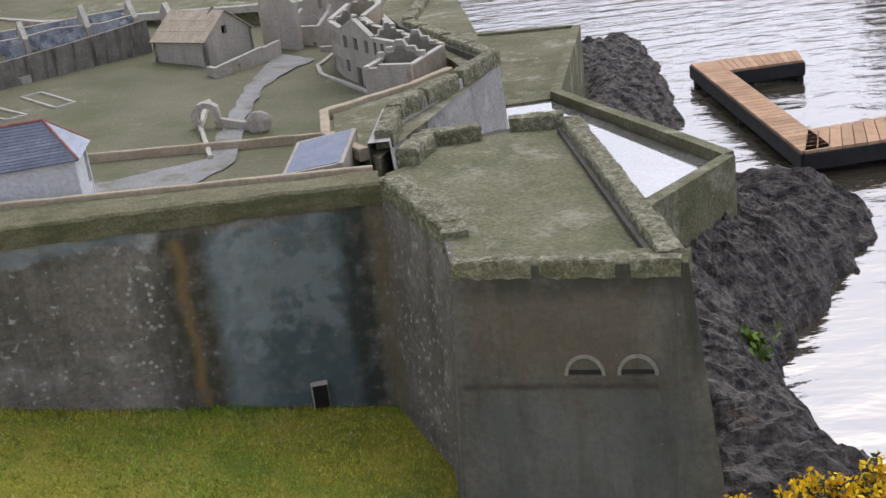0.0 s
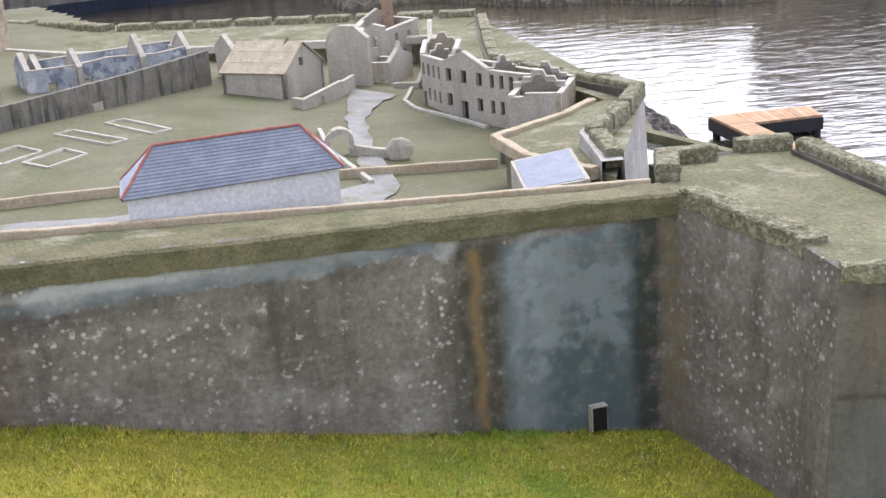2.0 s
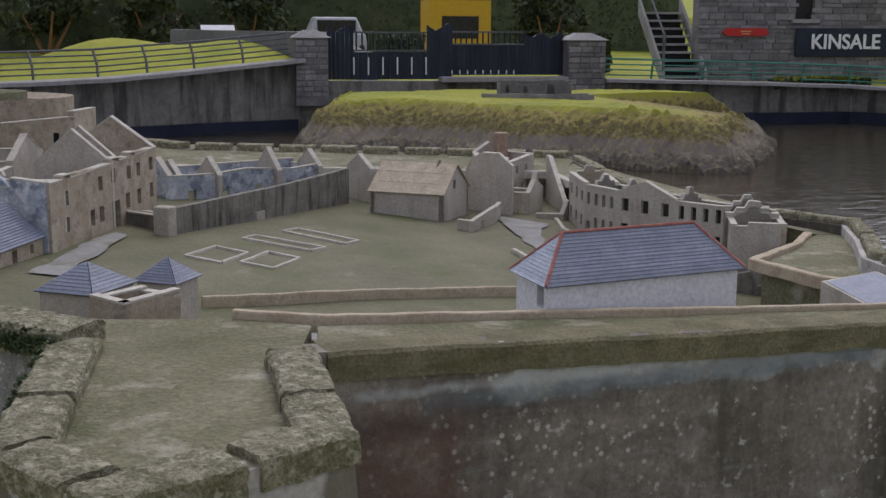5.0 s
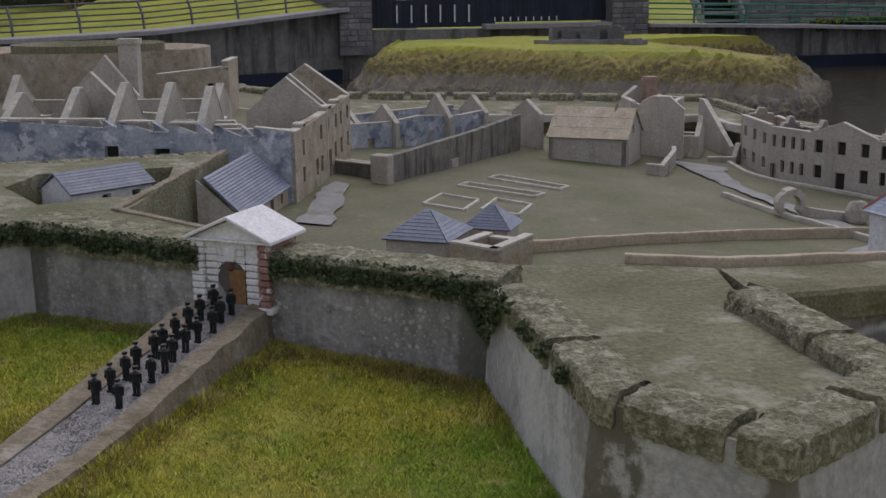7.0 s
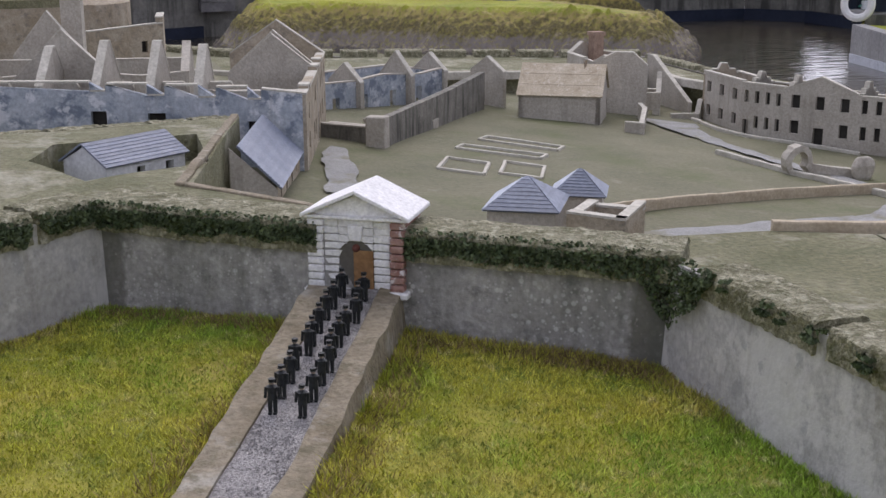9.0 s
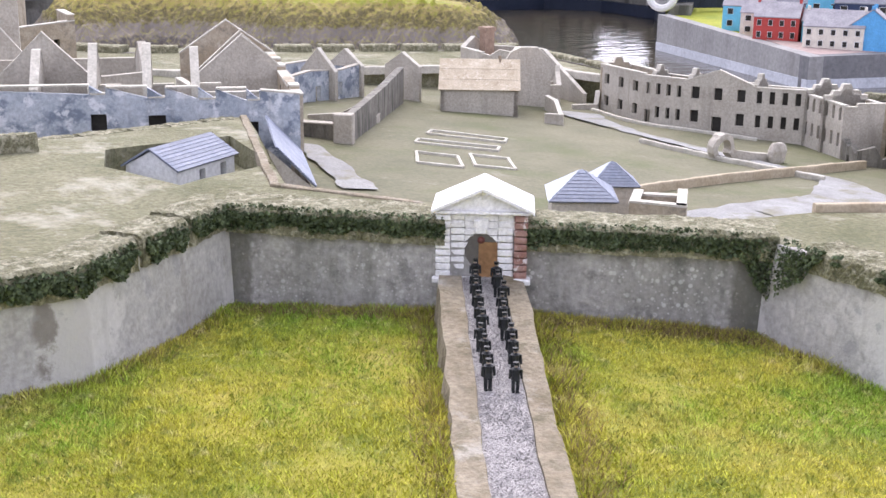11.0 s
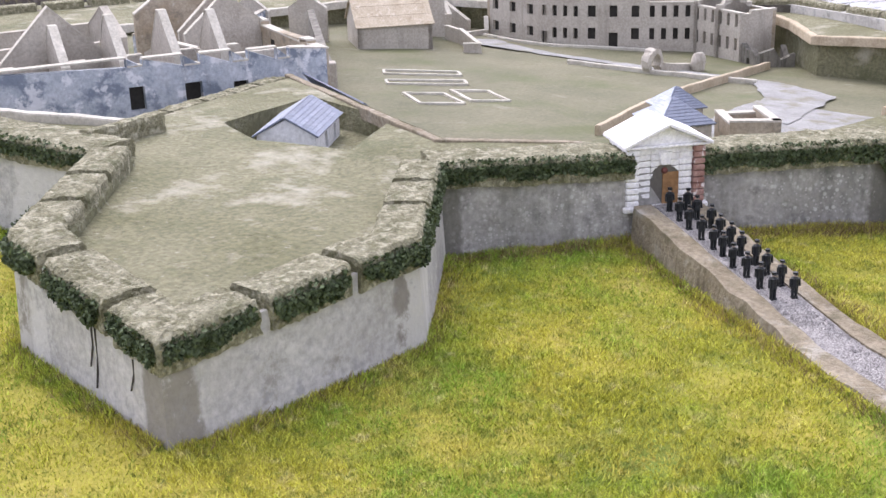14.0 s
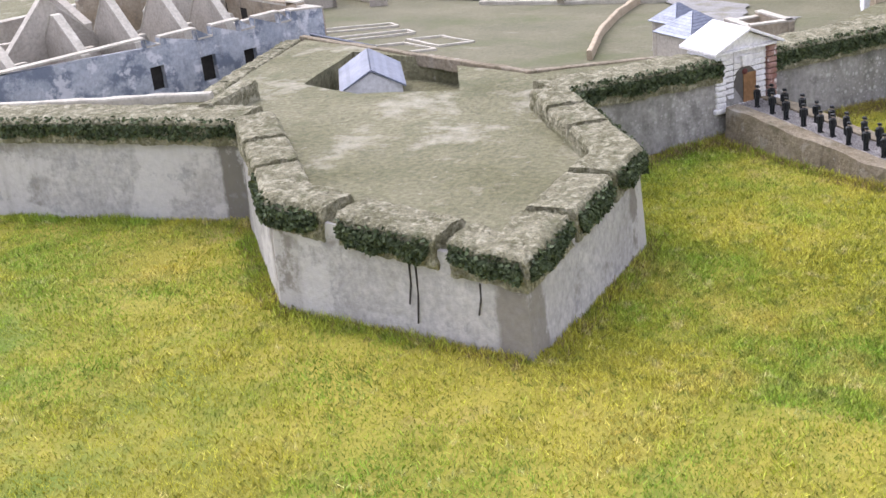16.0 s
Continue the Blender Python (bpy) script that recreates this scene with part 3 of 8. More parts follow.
low_foot = lambda d: (lambda x, y: lawn_z(x, y) - d)
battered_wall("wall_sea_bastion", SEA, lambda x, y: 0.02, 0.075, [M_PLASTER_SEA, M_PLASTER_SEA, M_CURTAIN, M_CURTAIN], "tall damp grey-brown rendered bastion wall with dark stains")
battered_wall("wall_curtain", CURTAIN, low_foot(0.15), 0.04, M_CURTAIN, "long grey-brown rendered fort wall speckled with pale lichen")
battered_wall("wall_middle_bastion", MID, low_foot(0.15), 0.06, M_PLASTER_PALE, "pale weathered rendered bastion wall above the lawn")
battered_wall("wall_gate_side", GATEWALL, low_foot(0.12), 0.03, M_PLASTER, "grey rendered wall beside the white gate, topped with ivy")
battered_wall("wall_west_bastion", WEST, low_foot(0.12), 0.05, M_PLASTER_PALE, "pale cement bastion wall with stained dark corners")
battered_wall("wall_northwest", NORTHWEST, low_foot(0.12), 0.03, M_PLASTER_PALE, "pale rendered fort wall with black drip marks under ivy")


def terrace(name, poly, label, foot=0.3, material=None, step=0.06, wear=0.008, pit=None, pit_z=0.0):
    """A raised flat mass: poly of (x, y, top); its top is gridded and gently uneven, its sides go down to foot."""
    bm = bmesh.new()
    hexa(bm, [(x, y, foot) for x, y, _ in poly], [(x, y, z) for x, y, z in poly])
    bm.faces.ensure_lookup_table()
    tops = [f for f in bm.faces if all(v.co.z > foot + 1e-4 for v in f.verts)]
    if pit:
        edges = [e for f in tops for e in f.edges]
        bmesh.ops.delete(bm, geom=tops, context="FACES_ONLY")
        ring_ = [bm.verts.new(v) for v in pit]
        low_ = [bm.verts.new((v[0], v[1], pit_z)) for v in pit]
        n = len(pit)
        inner_ = [bm.edges.new((ring_[k], ring_[(k + 1) % n])) for k in range(n)]
        bmesh.ops.triangle_fill(bm, use_beauty=True, edges=list(dict.fromkeys(edges + inner_)))
        for k in range(n):
            bm.faces.new((ring_[k], ring_[(k + 1) % n], low_[(k + 1) % n], low_[k]))
        bm.faces.new(low_)
        tops = [f for f in bm.faces if all(v.co.z > foot + 1e-4 and v not in low_ for v in f.verts)]
    bmesh.ops.triangulate(bm, faces=tops, ngon_method="EAR_CLIP")
    tops = [f for f in bm.faces if all(v.co.z > foot + 1e-4 for v in f.verts)]
    for _ in range(4):
        long = [e for e in {e for f in bm.faces if all(v.co.z > foot + 1e-4 for v in f.verts) for e in f.edges} if e.calc_length() > step * 2]
        if not long:
            break
        bmesh.ops.subdivide_edges(bm, edges=long, cuts=1)
        bmesh.ops.triangulate(bm, faces=[f for f in bm.faces if all(v.co.z > foot + 1e-4 for v in f.verts)])
    for v in bm.verts:
        if v.co.z > foot + 1e-4:
            v.co.z += wear * noise.noise(v.co * 3.0)
    ob = part(name, bm, material or M_MOSS)
    return tagged(ob, label, "terrace", kind="structure")


def in_line(pts, d=0.05, dz=-0.03):
    return [(p[0], p[1], q[2] + dz) for p, q in zip(offset_line(pts, -d), pts)]


terrace("floor_sea_bastion", in_line(SEA) + [(-0.40, 5.1, 1.44), (-0.26, 5.25, 1.43), (-0.24, 5.50, 1.41), (0.14, 5.64, 1.4), (0.40, 5.6, 1.4)], "olive mossy concrete bastion platform with pale worn patches", 0.05)
terrace("floor_curtain_walk", [(-0.42, 4.86, 1.49), (-3.30, 4.37, 1.602), (-3.26, 4.75, 1.600), (-0.42, 5.02, 1.48)], "mossy top of the fort wall", 0.3)
terrace("floor_middle_bastion", in_line(MID)[::1] + [(-4.62, 5.12, 1.62), (-4.66, 5.40, 1.6), (-3.92, 4.99, 1.595), (-3.5, 4.90, 1.60), (-3.28, 4.74, 1.605)], "mossy concrete bastion platform with pale worn streaks", 0.3)
terrace("floor_west_bastion", [(-4.86, 5.24, 1.645), *in_line(WEST), *in_line(NORTHWEST)[1:], (-6.95, 12.5, 1.72), (-6.56, 9.8, 1.74), (-6.05, 7.52, 1.72), (-5.79, 6.86, 1.715), (-5.30, 7.05, 1.69), (-4.64, 7.22, 1.68), (-5.08, 5.85, 1.68), (-4.72, 5.47, 1.65)], "mossy concrete bastion platform with pale worn patches", 0.3, pit=[(-5.56, 6.34, 1.70), (-5.40, 6.00, 1.685), (-4.95, 6.26, 1.67), (-4.90, 6.80, 1.68), (-5.46, 6.66, 1.70)], pit_z=1.575)

# the fort's inner ground
FORT = [(-0.40, 4.95), (-3.3, 4.6), (-4.0, 4.9), (-4.7, 5.3), (-5.4, 5.7), (-5.9, 6.8), (-6.9, 12.8), (-4.6, 14.6), (-3.5, 12.6), (-0.25, 11.4), (-0.15, 9.5), (-0.05, 8.0), (0.15, 7.2), (-0.35, 6.1), (-0.42, 5.5)]
parade = grid_ob("ground_parade", -7.2, 0.6, 4.5, 15.0, 0.1, lambda x, y: ground_z(x, y) + 0.006 * noise.noise(Vector((x, y, 0)) * 2), M_PARADE, lambda x, y: inside(FORT, x, y))
tagged(parade, "olive green painted concrete parade ground of the model fort", "ground", kind="structure")

lawn = grid_ob("ground_lawn", -22.0, 1.7, -8.0, 8.6, 0.1, lawn_z, M_SOIL, lambda x, y: not inside([(-0.3, 5.2), (-3.3, 4.5), (-3.5, 3.8), (-3.85, 3.5), (-4.0, 3.8), (-4.0, 4.9), (-5.4, 5.9), (-6.0, 5.3), (-6.6, 5.25), (-6.6, 5.7), (-5.9, 6.5), (-6.2, 8.6), (-0.3, 8.6)], x, y) and not (x > 0.2 and y > 3.9))
tagged(lawn, "uneven yellow-green lawn round the fort walls", "lawn", kind="structure")


# ---- parapets ----
def swept(name, pts, width, height, material, rough=0.006, step=0.03, inset=0.0, sink=0.03, seed=0.0, scale=22.0, fine=False):
    """A bar with rounded shoulders that follows pts (x, y, z of its foot); the outside lies to the left of the way. Its corners are
    mitred; fine gives it a grainy, lichen-rough skin."""
    prof = [(inset, -sink), (inset, height * 0.78), (inset - width * 0.07, height * 0.96), (inset - width * 0.5, height), (inset - width * 0.93, height * 0.96), (inset - width, height * 0.75), (inset - width, -sink)]
    if fine:
        dense = []
        for (d0, h0), (d1, h1) in zip(prof, prof[1:]):
            k = max(1, int(math.hypot(d1 - d0, h1 - h0) / step))
            dense += [(d0 + (d1 - d0) * q / k, h0 + (h1 - h0) * q / k) for q in range(k)]
        prof = dense + [prof[-1]]
    cuts = [max(1, int(span(a, c) / step)) for a, c in zip(pts, pts[1:])]
    rings = []
    for d, h in prof:
        line = [Vector((p[0], p[1], q[2] + h)) for p, q in zip(offset_line(pts, d), pts)]
        row = [a.lerp(c, q / k) for a, c, k in zip(line, line[1:], cuts) for q in range(k)]
        rings.append(row + [line[-1]])
    n, m = len(rings[0]), len(prof)
    verts = [rings[j][i] for i in range(n) for j in range(m)]
    off = Vector((seed, 0, 0))
    if fine:
        verts = [v + noise.noise_vector(v * 95 + off) * rough * 0.55 + noise.noise_vector(v * 34 + off) * rough * 0.5 + noise.noise_vector(v * 9 + off) * rough * 0.6 for v in verts]
    else:
        verts = [v + noise.noise_vector(v * scale + off) * rough + noise.noise_vector(v * scale * 0.3) * rough * 1.2 for v in verts]
    faces = [(i * m + j, i * m + j + 1, (i + 1) * m + j + 1, (i + 1) * m + j) for i in range(n - 1) for j in range(m - 1)]
    faces += [tuple(range(m))[::-1], tuple((n - 1) * m + j for j in range(m))]
    return mesh_ob(name, verts, [f[::-1] for f in faces], material)


def along(line, a, c):
    """The stretch of a line of (x, y, z) between two distances counted in its segments, such as 0.3 to 1.2."""
    at = lambda s: tuple(line[min(int(s), len(line) - 2)][k] + (line[min(int(s), len(line) - 2) + 1][k] - line[min(int(s), len(line) - 2)][k]) * (s - min(int(s), len(line) - 2)) for k in range(3))
    return [at(a)] + [tuple(line[k]) for k in range(int(math.floor(a)) + 1, int(math.ceil(c))) if a < k < c] + [at(c)]


def blocks(line, stretches, width, height, label, group, lift=-0.02, inset=0.012, rough=0.0085, grain=0.012):
    for k, (a, c) in enumerate(stretches):
        pts = [(x, y, z + lift) for x, y, z in along(line, a, c)]
        tagged(swept("parapet_block", pts, width, height, M_CAP, rough, grain, inset=inset, seed=a * 7.3 + height * 50, fine=True), label, "parapet", group)


blocks(WEST, [(0.02, 0.30), (0.33, 0.62), (0.65, 1.27), (1.31, 1.63), (1.67, 2.26), (2.31, 2.70), (2.76, 3.30), (3.34, 3.62), (3.66, 3.98)], 0.14, 0.062, "rough lichen-topped parapet block hung with ivy", "parapet blocks of the west bastion")
blocks(MID, [(0.01, 0.56), (0.60, 1.41), (1.47, 2.24), (2.31, 2.85), (2.92, 3.34), (3.38, 3.84)], 0.14, 0.046, "rough lichen-topped parapet block on the wall edge", "parapet blocks of the middle bastion", lift=-0.02)
blocks(SEA, [(1.03, 1.24), (1.30, 1.62), (1.66, 2.0)], 0.05, 0.034, "thin mossy parapet stretch along the bastion front", "parapet blocks of the sea bastion", lift=-0.015, inset=0.006)
blocks(SEA, [(2.72, 3.96)], 0.10, 0.045, "mossy stone parapet along the bastion flank", "parapet blocks of the sea bastion", lift=-0.02, inset=0.01)
SEA_EAST = [(0.46, 5.55, 1.42), (0.62, 3.79, 1.41)]
blocks(SEA_EAST, [(0.0, 0.97)], 0.09, 0.06, "long mossy parapet along the bastion edge", "parapet blocks of the sea bastion", lift=-0.01)
BACK = [(-0.26, 5.52, 1.40), (0.02, 5.55, 1.40), (0.13, 5.64, 1.39), (0.40, 5.62, 1.39)]
blocks(BACK[::-1], [(0.0, 0.93), (2.0, 2.95)], 0.09, 0.075, "short mossy stone parapet at the bastion's rear", "parapet blocks of the sea bastion", lift=0.0)
blocks([(-0.20, 5.45, 1.42), (-0.27, 5.20, 1.43)], [(0.0, 1.0)], 0.1, 0.075, "mossy stone block at the head of the wall", "parapet blocks of the sea bastion", lift=0.0)
battered_wall("wall_sea_bastion_rear", BACK[::-1], lambda x, y: 0.4, 0.03, M_PLASTER_SEA, "rendered rear wall of the sea bastion")

for n_, line in (("trim_middle_bed", MID), ("trim_west_bed", WEST), ("trim_sea_bed", SEA[1:])):
    tagged(swept(n_, [(x, y, z - 0.048) for x, y, z in line], 0.125, 0.052, M_MOSS, 0.004, inset=-0.004), "mossy bed under the parapet blocks", "wall top", kind="structure")

# moss-topped ledge of the long wall, a tan kerb behind it
LEDGE = [(x, y, z) for x, y, z in along(CURTAIN, 0.0, 0.985)]
tagged(swept("trim_curtain_ledge", [(x, y, z - 0.055) for x, y, z in LEDGE], 0.17, 0.06, mat("mossy_ledge", (0.16, 0.15, 0.085), (0.25, 0.23, 0.14), 9.0, fine=90, bump=0.9, fine_mix=0.6, layers=(((0.10, 0.105, 0.05), "bands", 26.0, 0.5, 0.66, 0.7),)), 0.005, inset=0.014), "mossy projecting ledge along the top of the long wall", "ledge", kind="structure")
tagged(swept("trim_curtain_kerb", [(-0.44, 5.005, 1.472), (-1.64, 4.90, 1.525), (-3.24, 4.765, 1.60), (-3.52, 4.90, 1.60)], 0.03, 0.03, M_TRIM_TAN, 0.002), "tan stone kerb behind the wall top", "kerb", kind="structure")
tagged(swept("trim_west_kerb", [(-4.64, 7.24, 1.67), (-5.10, 5.86, 1.67), (-4.74, 5.49, 1.64)], 0.032, 0.018, M_KERB, 0.003), "weathered kerb along the terrace edge", "kerb", kind="structure")
GATE_TOP_E = [(-4.02, 4.60, 1.63), (-4.63, 5.07, 1.64)]
GATE_TOP_W = [(-4.84, 5.20, 1.65), (-5.42, 5.59, 1.68)]
for n_, line in (("trim_gate_cap_east", GATE_TOP_E), ("trim_gate_cap_west", GATE_TOP_W), ("trim_northwest_cap", NORTHWEST)):
    tagged(swept(n_, [(x, y, z - 0.03) for x, y, z in line], 0.20, 0.06, M_CAP, 0.008, 0.016, inset=0.02, fine=True), "rounded lichen-grey wall top with ivy at its edge", "wall top", kind="structure")

# edge blocks between the west terrace and the barracks
EDGE = [(-4.64, 7.25, 1.665), (-5.30, 7.06, 1.68), (-5.76, 6.90, 1.70)]
blocks(EDGE, [(0.02, 0.30), (0.33, 0.58), (0.61, 0.86), (0.90, 1.3), (1.36, 1.95)], 0.09, 0.045, "low mossy edging block on the terrace", "edging blocks by the barracks", lift=-0.035, inset=0.0)
tagged(swept("trim_northwest_kerb", [(-5.80, 6.84, 1.715), (-6.06, 7.52, 1.72), (-6.58, 9.8, 1.735)], 0.04, 0.035, M_TRIM, 0.003), "pale kerb along the rampart", "kerb", kind="structure")
blocks([(-5.70, 6.70, 1.72), (-6.06, 6.62, 1.735)], [(0.0, 1.0)], 0.05, 0.06, "low stone step across the terrace", "edging blocks by the barracks", lift=0.0)

# ---- seaward rampart, far rampart and lower battery ----
FLANK = [(0.17, 7.22, 1.42), (-0.06, 6.70, 1.43), (-0.36, 6.14, 1.45), (-0.40, 5.55, 1.45)]
battered_wall("wall_seaward_flank", FLANK, lambda x, y: 0.6, 0.04, M_PLASTER_PALE, "pale stained flank wall of the seaward rampart")
blocks(FLANK, [(0.0, 0.95), (1.05, 1.6), (1.65, 2.1), (2.2, 2.9)], 0.085, 0.06, "low mossy parapet of the seaward rampart", "parapet blocks of the seaward rampart")
OUTER = [(-0.10, 11.35, 1.36), (-0.30, 9.7, 1.36), (-0.38, 8.9, 1.37), (-0.10, 8.1, 1.38), (0.17, 7.22, 1.42)]
battered_wall("wall_seaward", OUTER, lambda x, y: 0.0, 0.04, M_PLASTER_SEA, "dark rendered seaward wall")
blocks(OUTER, [(0.0, 0.6), (0.65, 0.98), (1.02, 1.5), (1.55, 1.97), (2.03, 2.4), (2.45, 2.95), (3.02, 3.5), (3.55, 4.0)], 0.09, 0.06, "low mossy parapet of the seaward rampart", "parapet blocks of the seaward rampart", grain=0.025)
FAR = [(-6.6, 14.4, 1.44), (-4.4, 13.1, 1.42), (-3.6, 12.4, 1.40), (-0.12, 11.4, 1.36)]
battered_wall("wall_far", FAR[::-1], lambda x, y: 0.0, 0.04, M_STONE_DARK, "dark far wall of the fort above the water")
blocks(FAR[::-1], [(0.02 + k * 0.107, 0.02 + k * 0.107 + 0.088) for k in range(9)] + [(1.02 + k * 0.24, 1.02 + k * 0.24 + 0.2) for k in range(4)] + [(2.02 + k * 0.16, 2.02 + k * 0.16 + 0.13) for k in range(6)], 0.16, 0.06, "long low mossy parapet block", "parapet blocks of the far rampart", lift=0.0, grain=0.03)
terrace("floor_far_rampart", [(-0.14, 11.36, 1.36), (-3.62, 12.36, 1.39), (-4.42, 13.0, 1.41), (-6.5, 14.2, 1.43), (-6.3, 12.9, 1.43), (-4.6, 11.6, 1.41), (-3.66, 10.95, 1.40), (-0.58, 10.45, 1.34)], "mossy far rampart walk", 0.3, step=0.3)
terrace("floor_seaward_rampart", [(0.15, 7.2, 1.37), (-0.12, 8.06, 1.35), (-0.40, 8.86, 1.34), (-0.34, 9.7, 1.34), (-0.16, 11.3, 1.35), (-0.60, 10.45, 1.345), (-0.66, 9.85, 1.345), (-0.46, 8.9, 1.345), (-0.12, 7.66, 1.35), (-0.05, 7.3, 1.36)], "mossy seaward rampart walk", 0.3, step=0.2)
terrace("floor_seaward_salient", [(0.15, 7.19, 1.37), (-0.05, 7.29, 1.36), (-0.32, 6.98, 1.35), (-0.76, 6.58, 1.35), (-0.70, 6.08, 1.37), (-0.45, 5.5, 1.39), (-0.36, 6.1, 1.38), (-0.08, 6.7, 1.37)], "mossy corner of the seaward rampart walk", 0.3, step=0.2)
for n_, line, w, m_ in (("trim_far_kerb", [(-4.75, 11.9, 1.41), (-3.66, 10.93, 1.40), (-0.64, 10.43, 1.345), (-0.68, 9.83, 1.345), (-0.50, 8.95, 1.345)], 0.06, M_TRIM), ("trim_seaward_kerb", [(-0.10, 7.26, 1.35), (-0.33, 6.97, 1.35), (-0.78, 6.58, 1.35), (-0.72, 6.06, 1.37), (-0.5, 5.6, 1.39)], 0.05, M_TRIM_TAN)):
    tagged(swept(n_, line, w, 0.03, m_, 0.003), "pale stone kerb along the rampart walk", "kerb", kind="structure")

BATTERY = [(-0.30, 11.1, 0.82), (0.92, 10.9, 0.82), (0.53, 8.52, 0.85), (1.32, 6.62, 0.86), (0.80, 5.98, 0.88), (0.45, 5.45, 0.9)]
terrace("floor_lower_battery_wet", [(0.53, 8.50, 0.79), (1.31, 6.62, 0.79), (0.79, 5.98, 0.79), (0.45, 5.47, 0.79), (-0.2, 5.7, 0.79), (0.1, 7.2, 0.79), (-0.2, 8.45, 0.79)], "flooded shiny floor of the lower battery", -0.3, M_WET, step=0.3, wear=0.0)
terrace("floor_lower_battery", [(-0.30, 11.1, 0.80), (0.92, 10.9, 0.80), (0.53, 8.50, 0.80), (-0.2, 8.45, 0.80), (-0.35, 9.4, 0.80)], "mossy olive floor of the lower battery", -0.3, M_MOSS, step=0.2)
for k in range(len(BATTERY) - 1):
    a, c = BATTERY[k], BATTERY[k + 1]
    bm = wall_bm(span(a, c), -0.3, [(0, a[2]), (span(a, c), c[2])], thick=0.075)
    rumple(bm, 0.006, 9, 2)
    w = part(f"wall_lower_battery_{k + 1}", bm, M_MOSS)
    at_wall(w, a, c)
    tagged(w, "low mossy wall of the seaward battery", "wall", kind="structure")


# ---- rocks ----
def edge_dist(poly, x, y):
    best = 9e9
    for a, c in zip(poly, poly[1:] + poly[:1]):
        l2 = span(a, c) ** 2
        t = max(0, min(1, ((x - a[0]) * (c[0] - a[0]) + (y - a[1]) * (c[1] - a[1])) / l2))
        best = min(best, math.hypot(x - a[0] - t * (c[0] - a[0]), y - a[1] - t * (c[1] - a[1])))
    return best if inside(poly, x, y) else -best


def rock_mass(name, poly, crown, reach, label, step=0.016, layer=0.05):
    """A slope of thin tilted rock layers whose foot follows poly; it climbs to crown over reach metres from the water."""
    xs, ys = [p[0] for p in poly], [p[1] for p in poly]
    yard = [(p[0], p[1]) for p in BATTERY] + [(-0.2, 5.7), (-0.4, 9.4)]

    def z(x, y):
        d = edge_dist(poly, x, y) + 0.07 * noise.noise(Vector((x * 4, y * 4, 7))) + 0.05 * noise.noise(Vector((x * 13, y * 13, 1)))
        if d < -0.06:
            return -0.25
        k = min(1.0, max(0.0, d / reach))
        z0 = -0.05 + crown * (1 - 0.42 * min(1.0, max(0.0, (y - 6.4) / 1.2))) * k ** 0.6 + 0.08 * noise.fractal(Vector((x * 1.7, y * 1.7, 0.3)), 1.0, 2.0, 3) * min(1, k * 4)
        # broken edges of the layers: a saw-tooth across the strike, interrupted along it
        bend = 0.5 * noise.noise(Vector((x * 0.9, y * 0.9, 4)))
        along_, across = x - 0.45 * y, 0.45 * x + y + bend
        tooth = 0.0
        for size, deep in ((layer * 2.7, 0.040), (layer, 0.028)):
            ph = across / size + 1.6 * noise.noise(Vector((along_ * 2.2, across * 1.2, size * 90)))
            amp = 0.35 + 0.65 * abs(noise.noise(Vector((along_ * 5, math.floor(ph) * 3.1, size * 10)))) * 1.8
            tooth += deep * amp * (1 - (ph - math.floor(ph)))
        z1 = z0 + (tooth - 0.03) * min(1.0, 0.35 + 3 * k) + 0.012 * noise.noise(Vector((along_ * 9, across * 40, 2)))
        return min(z1, 0.68) if inside(yard, x, y) else z1

    ob = grid_ob(name, min(xs) - 0.1, max(xs) + 0.1, min(ys) - 0.1, max(ys) + 0.1, step, z, M_ROCK)
    ob.data.polygons.foreach_set("use_smooth", [False] * len(ob.data.polygons))
    return tagged(ob, label, "rock", kind="structure")


rock_mass("ground_shore_rock", [(0.3, 3.0), (1.6, 4.0), (1.42, 4.6), (1.33, 5.05), (1.33, 5.5), (1.45, 5.85), (1.9, 6.5), (2.40, 7.4), (2.52, 7.8), (2.38, 8.3), (1.3, 8.5), (0.5, 7.6), (0.0, 6.3), (0.2, 4.2)], 0.70, 0.6, "dark layered shore rock beside the water")
rock_mass("ground_point_rock", [(0.5, 8.3), (1.2, 9.1), (1.77, 10.3), (1.82, 10.9), (1.92, 12.4), (1.9, 13.9), (0.6, 13.2), (0.5, 10.6)], 0.62, 0.7, "dark rock point with brown weed behind the battery", 0.026, 0.07)


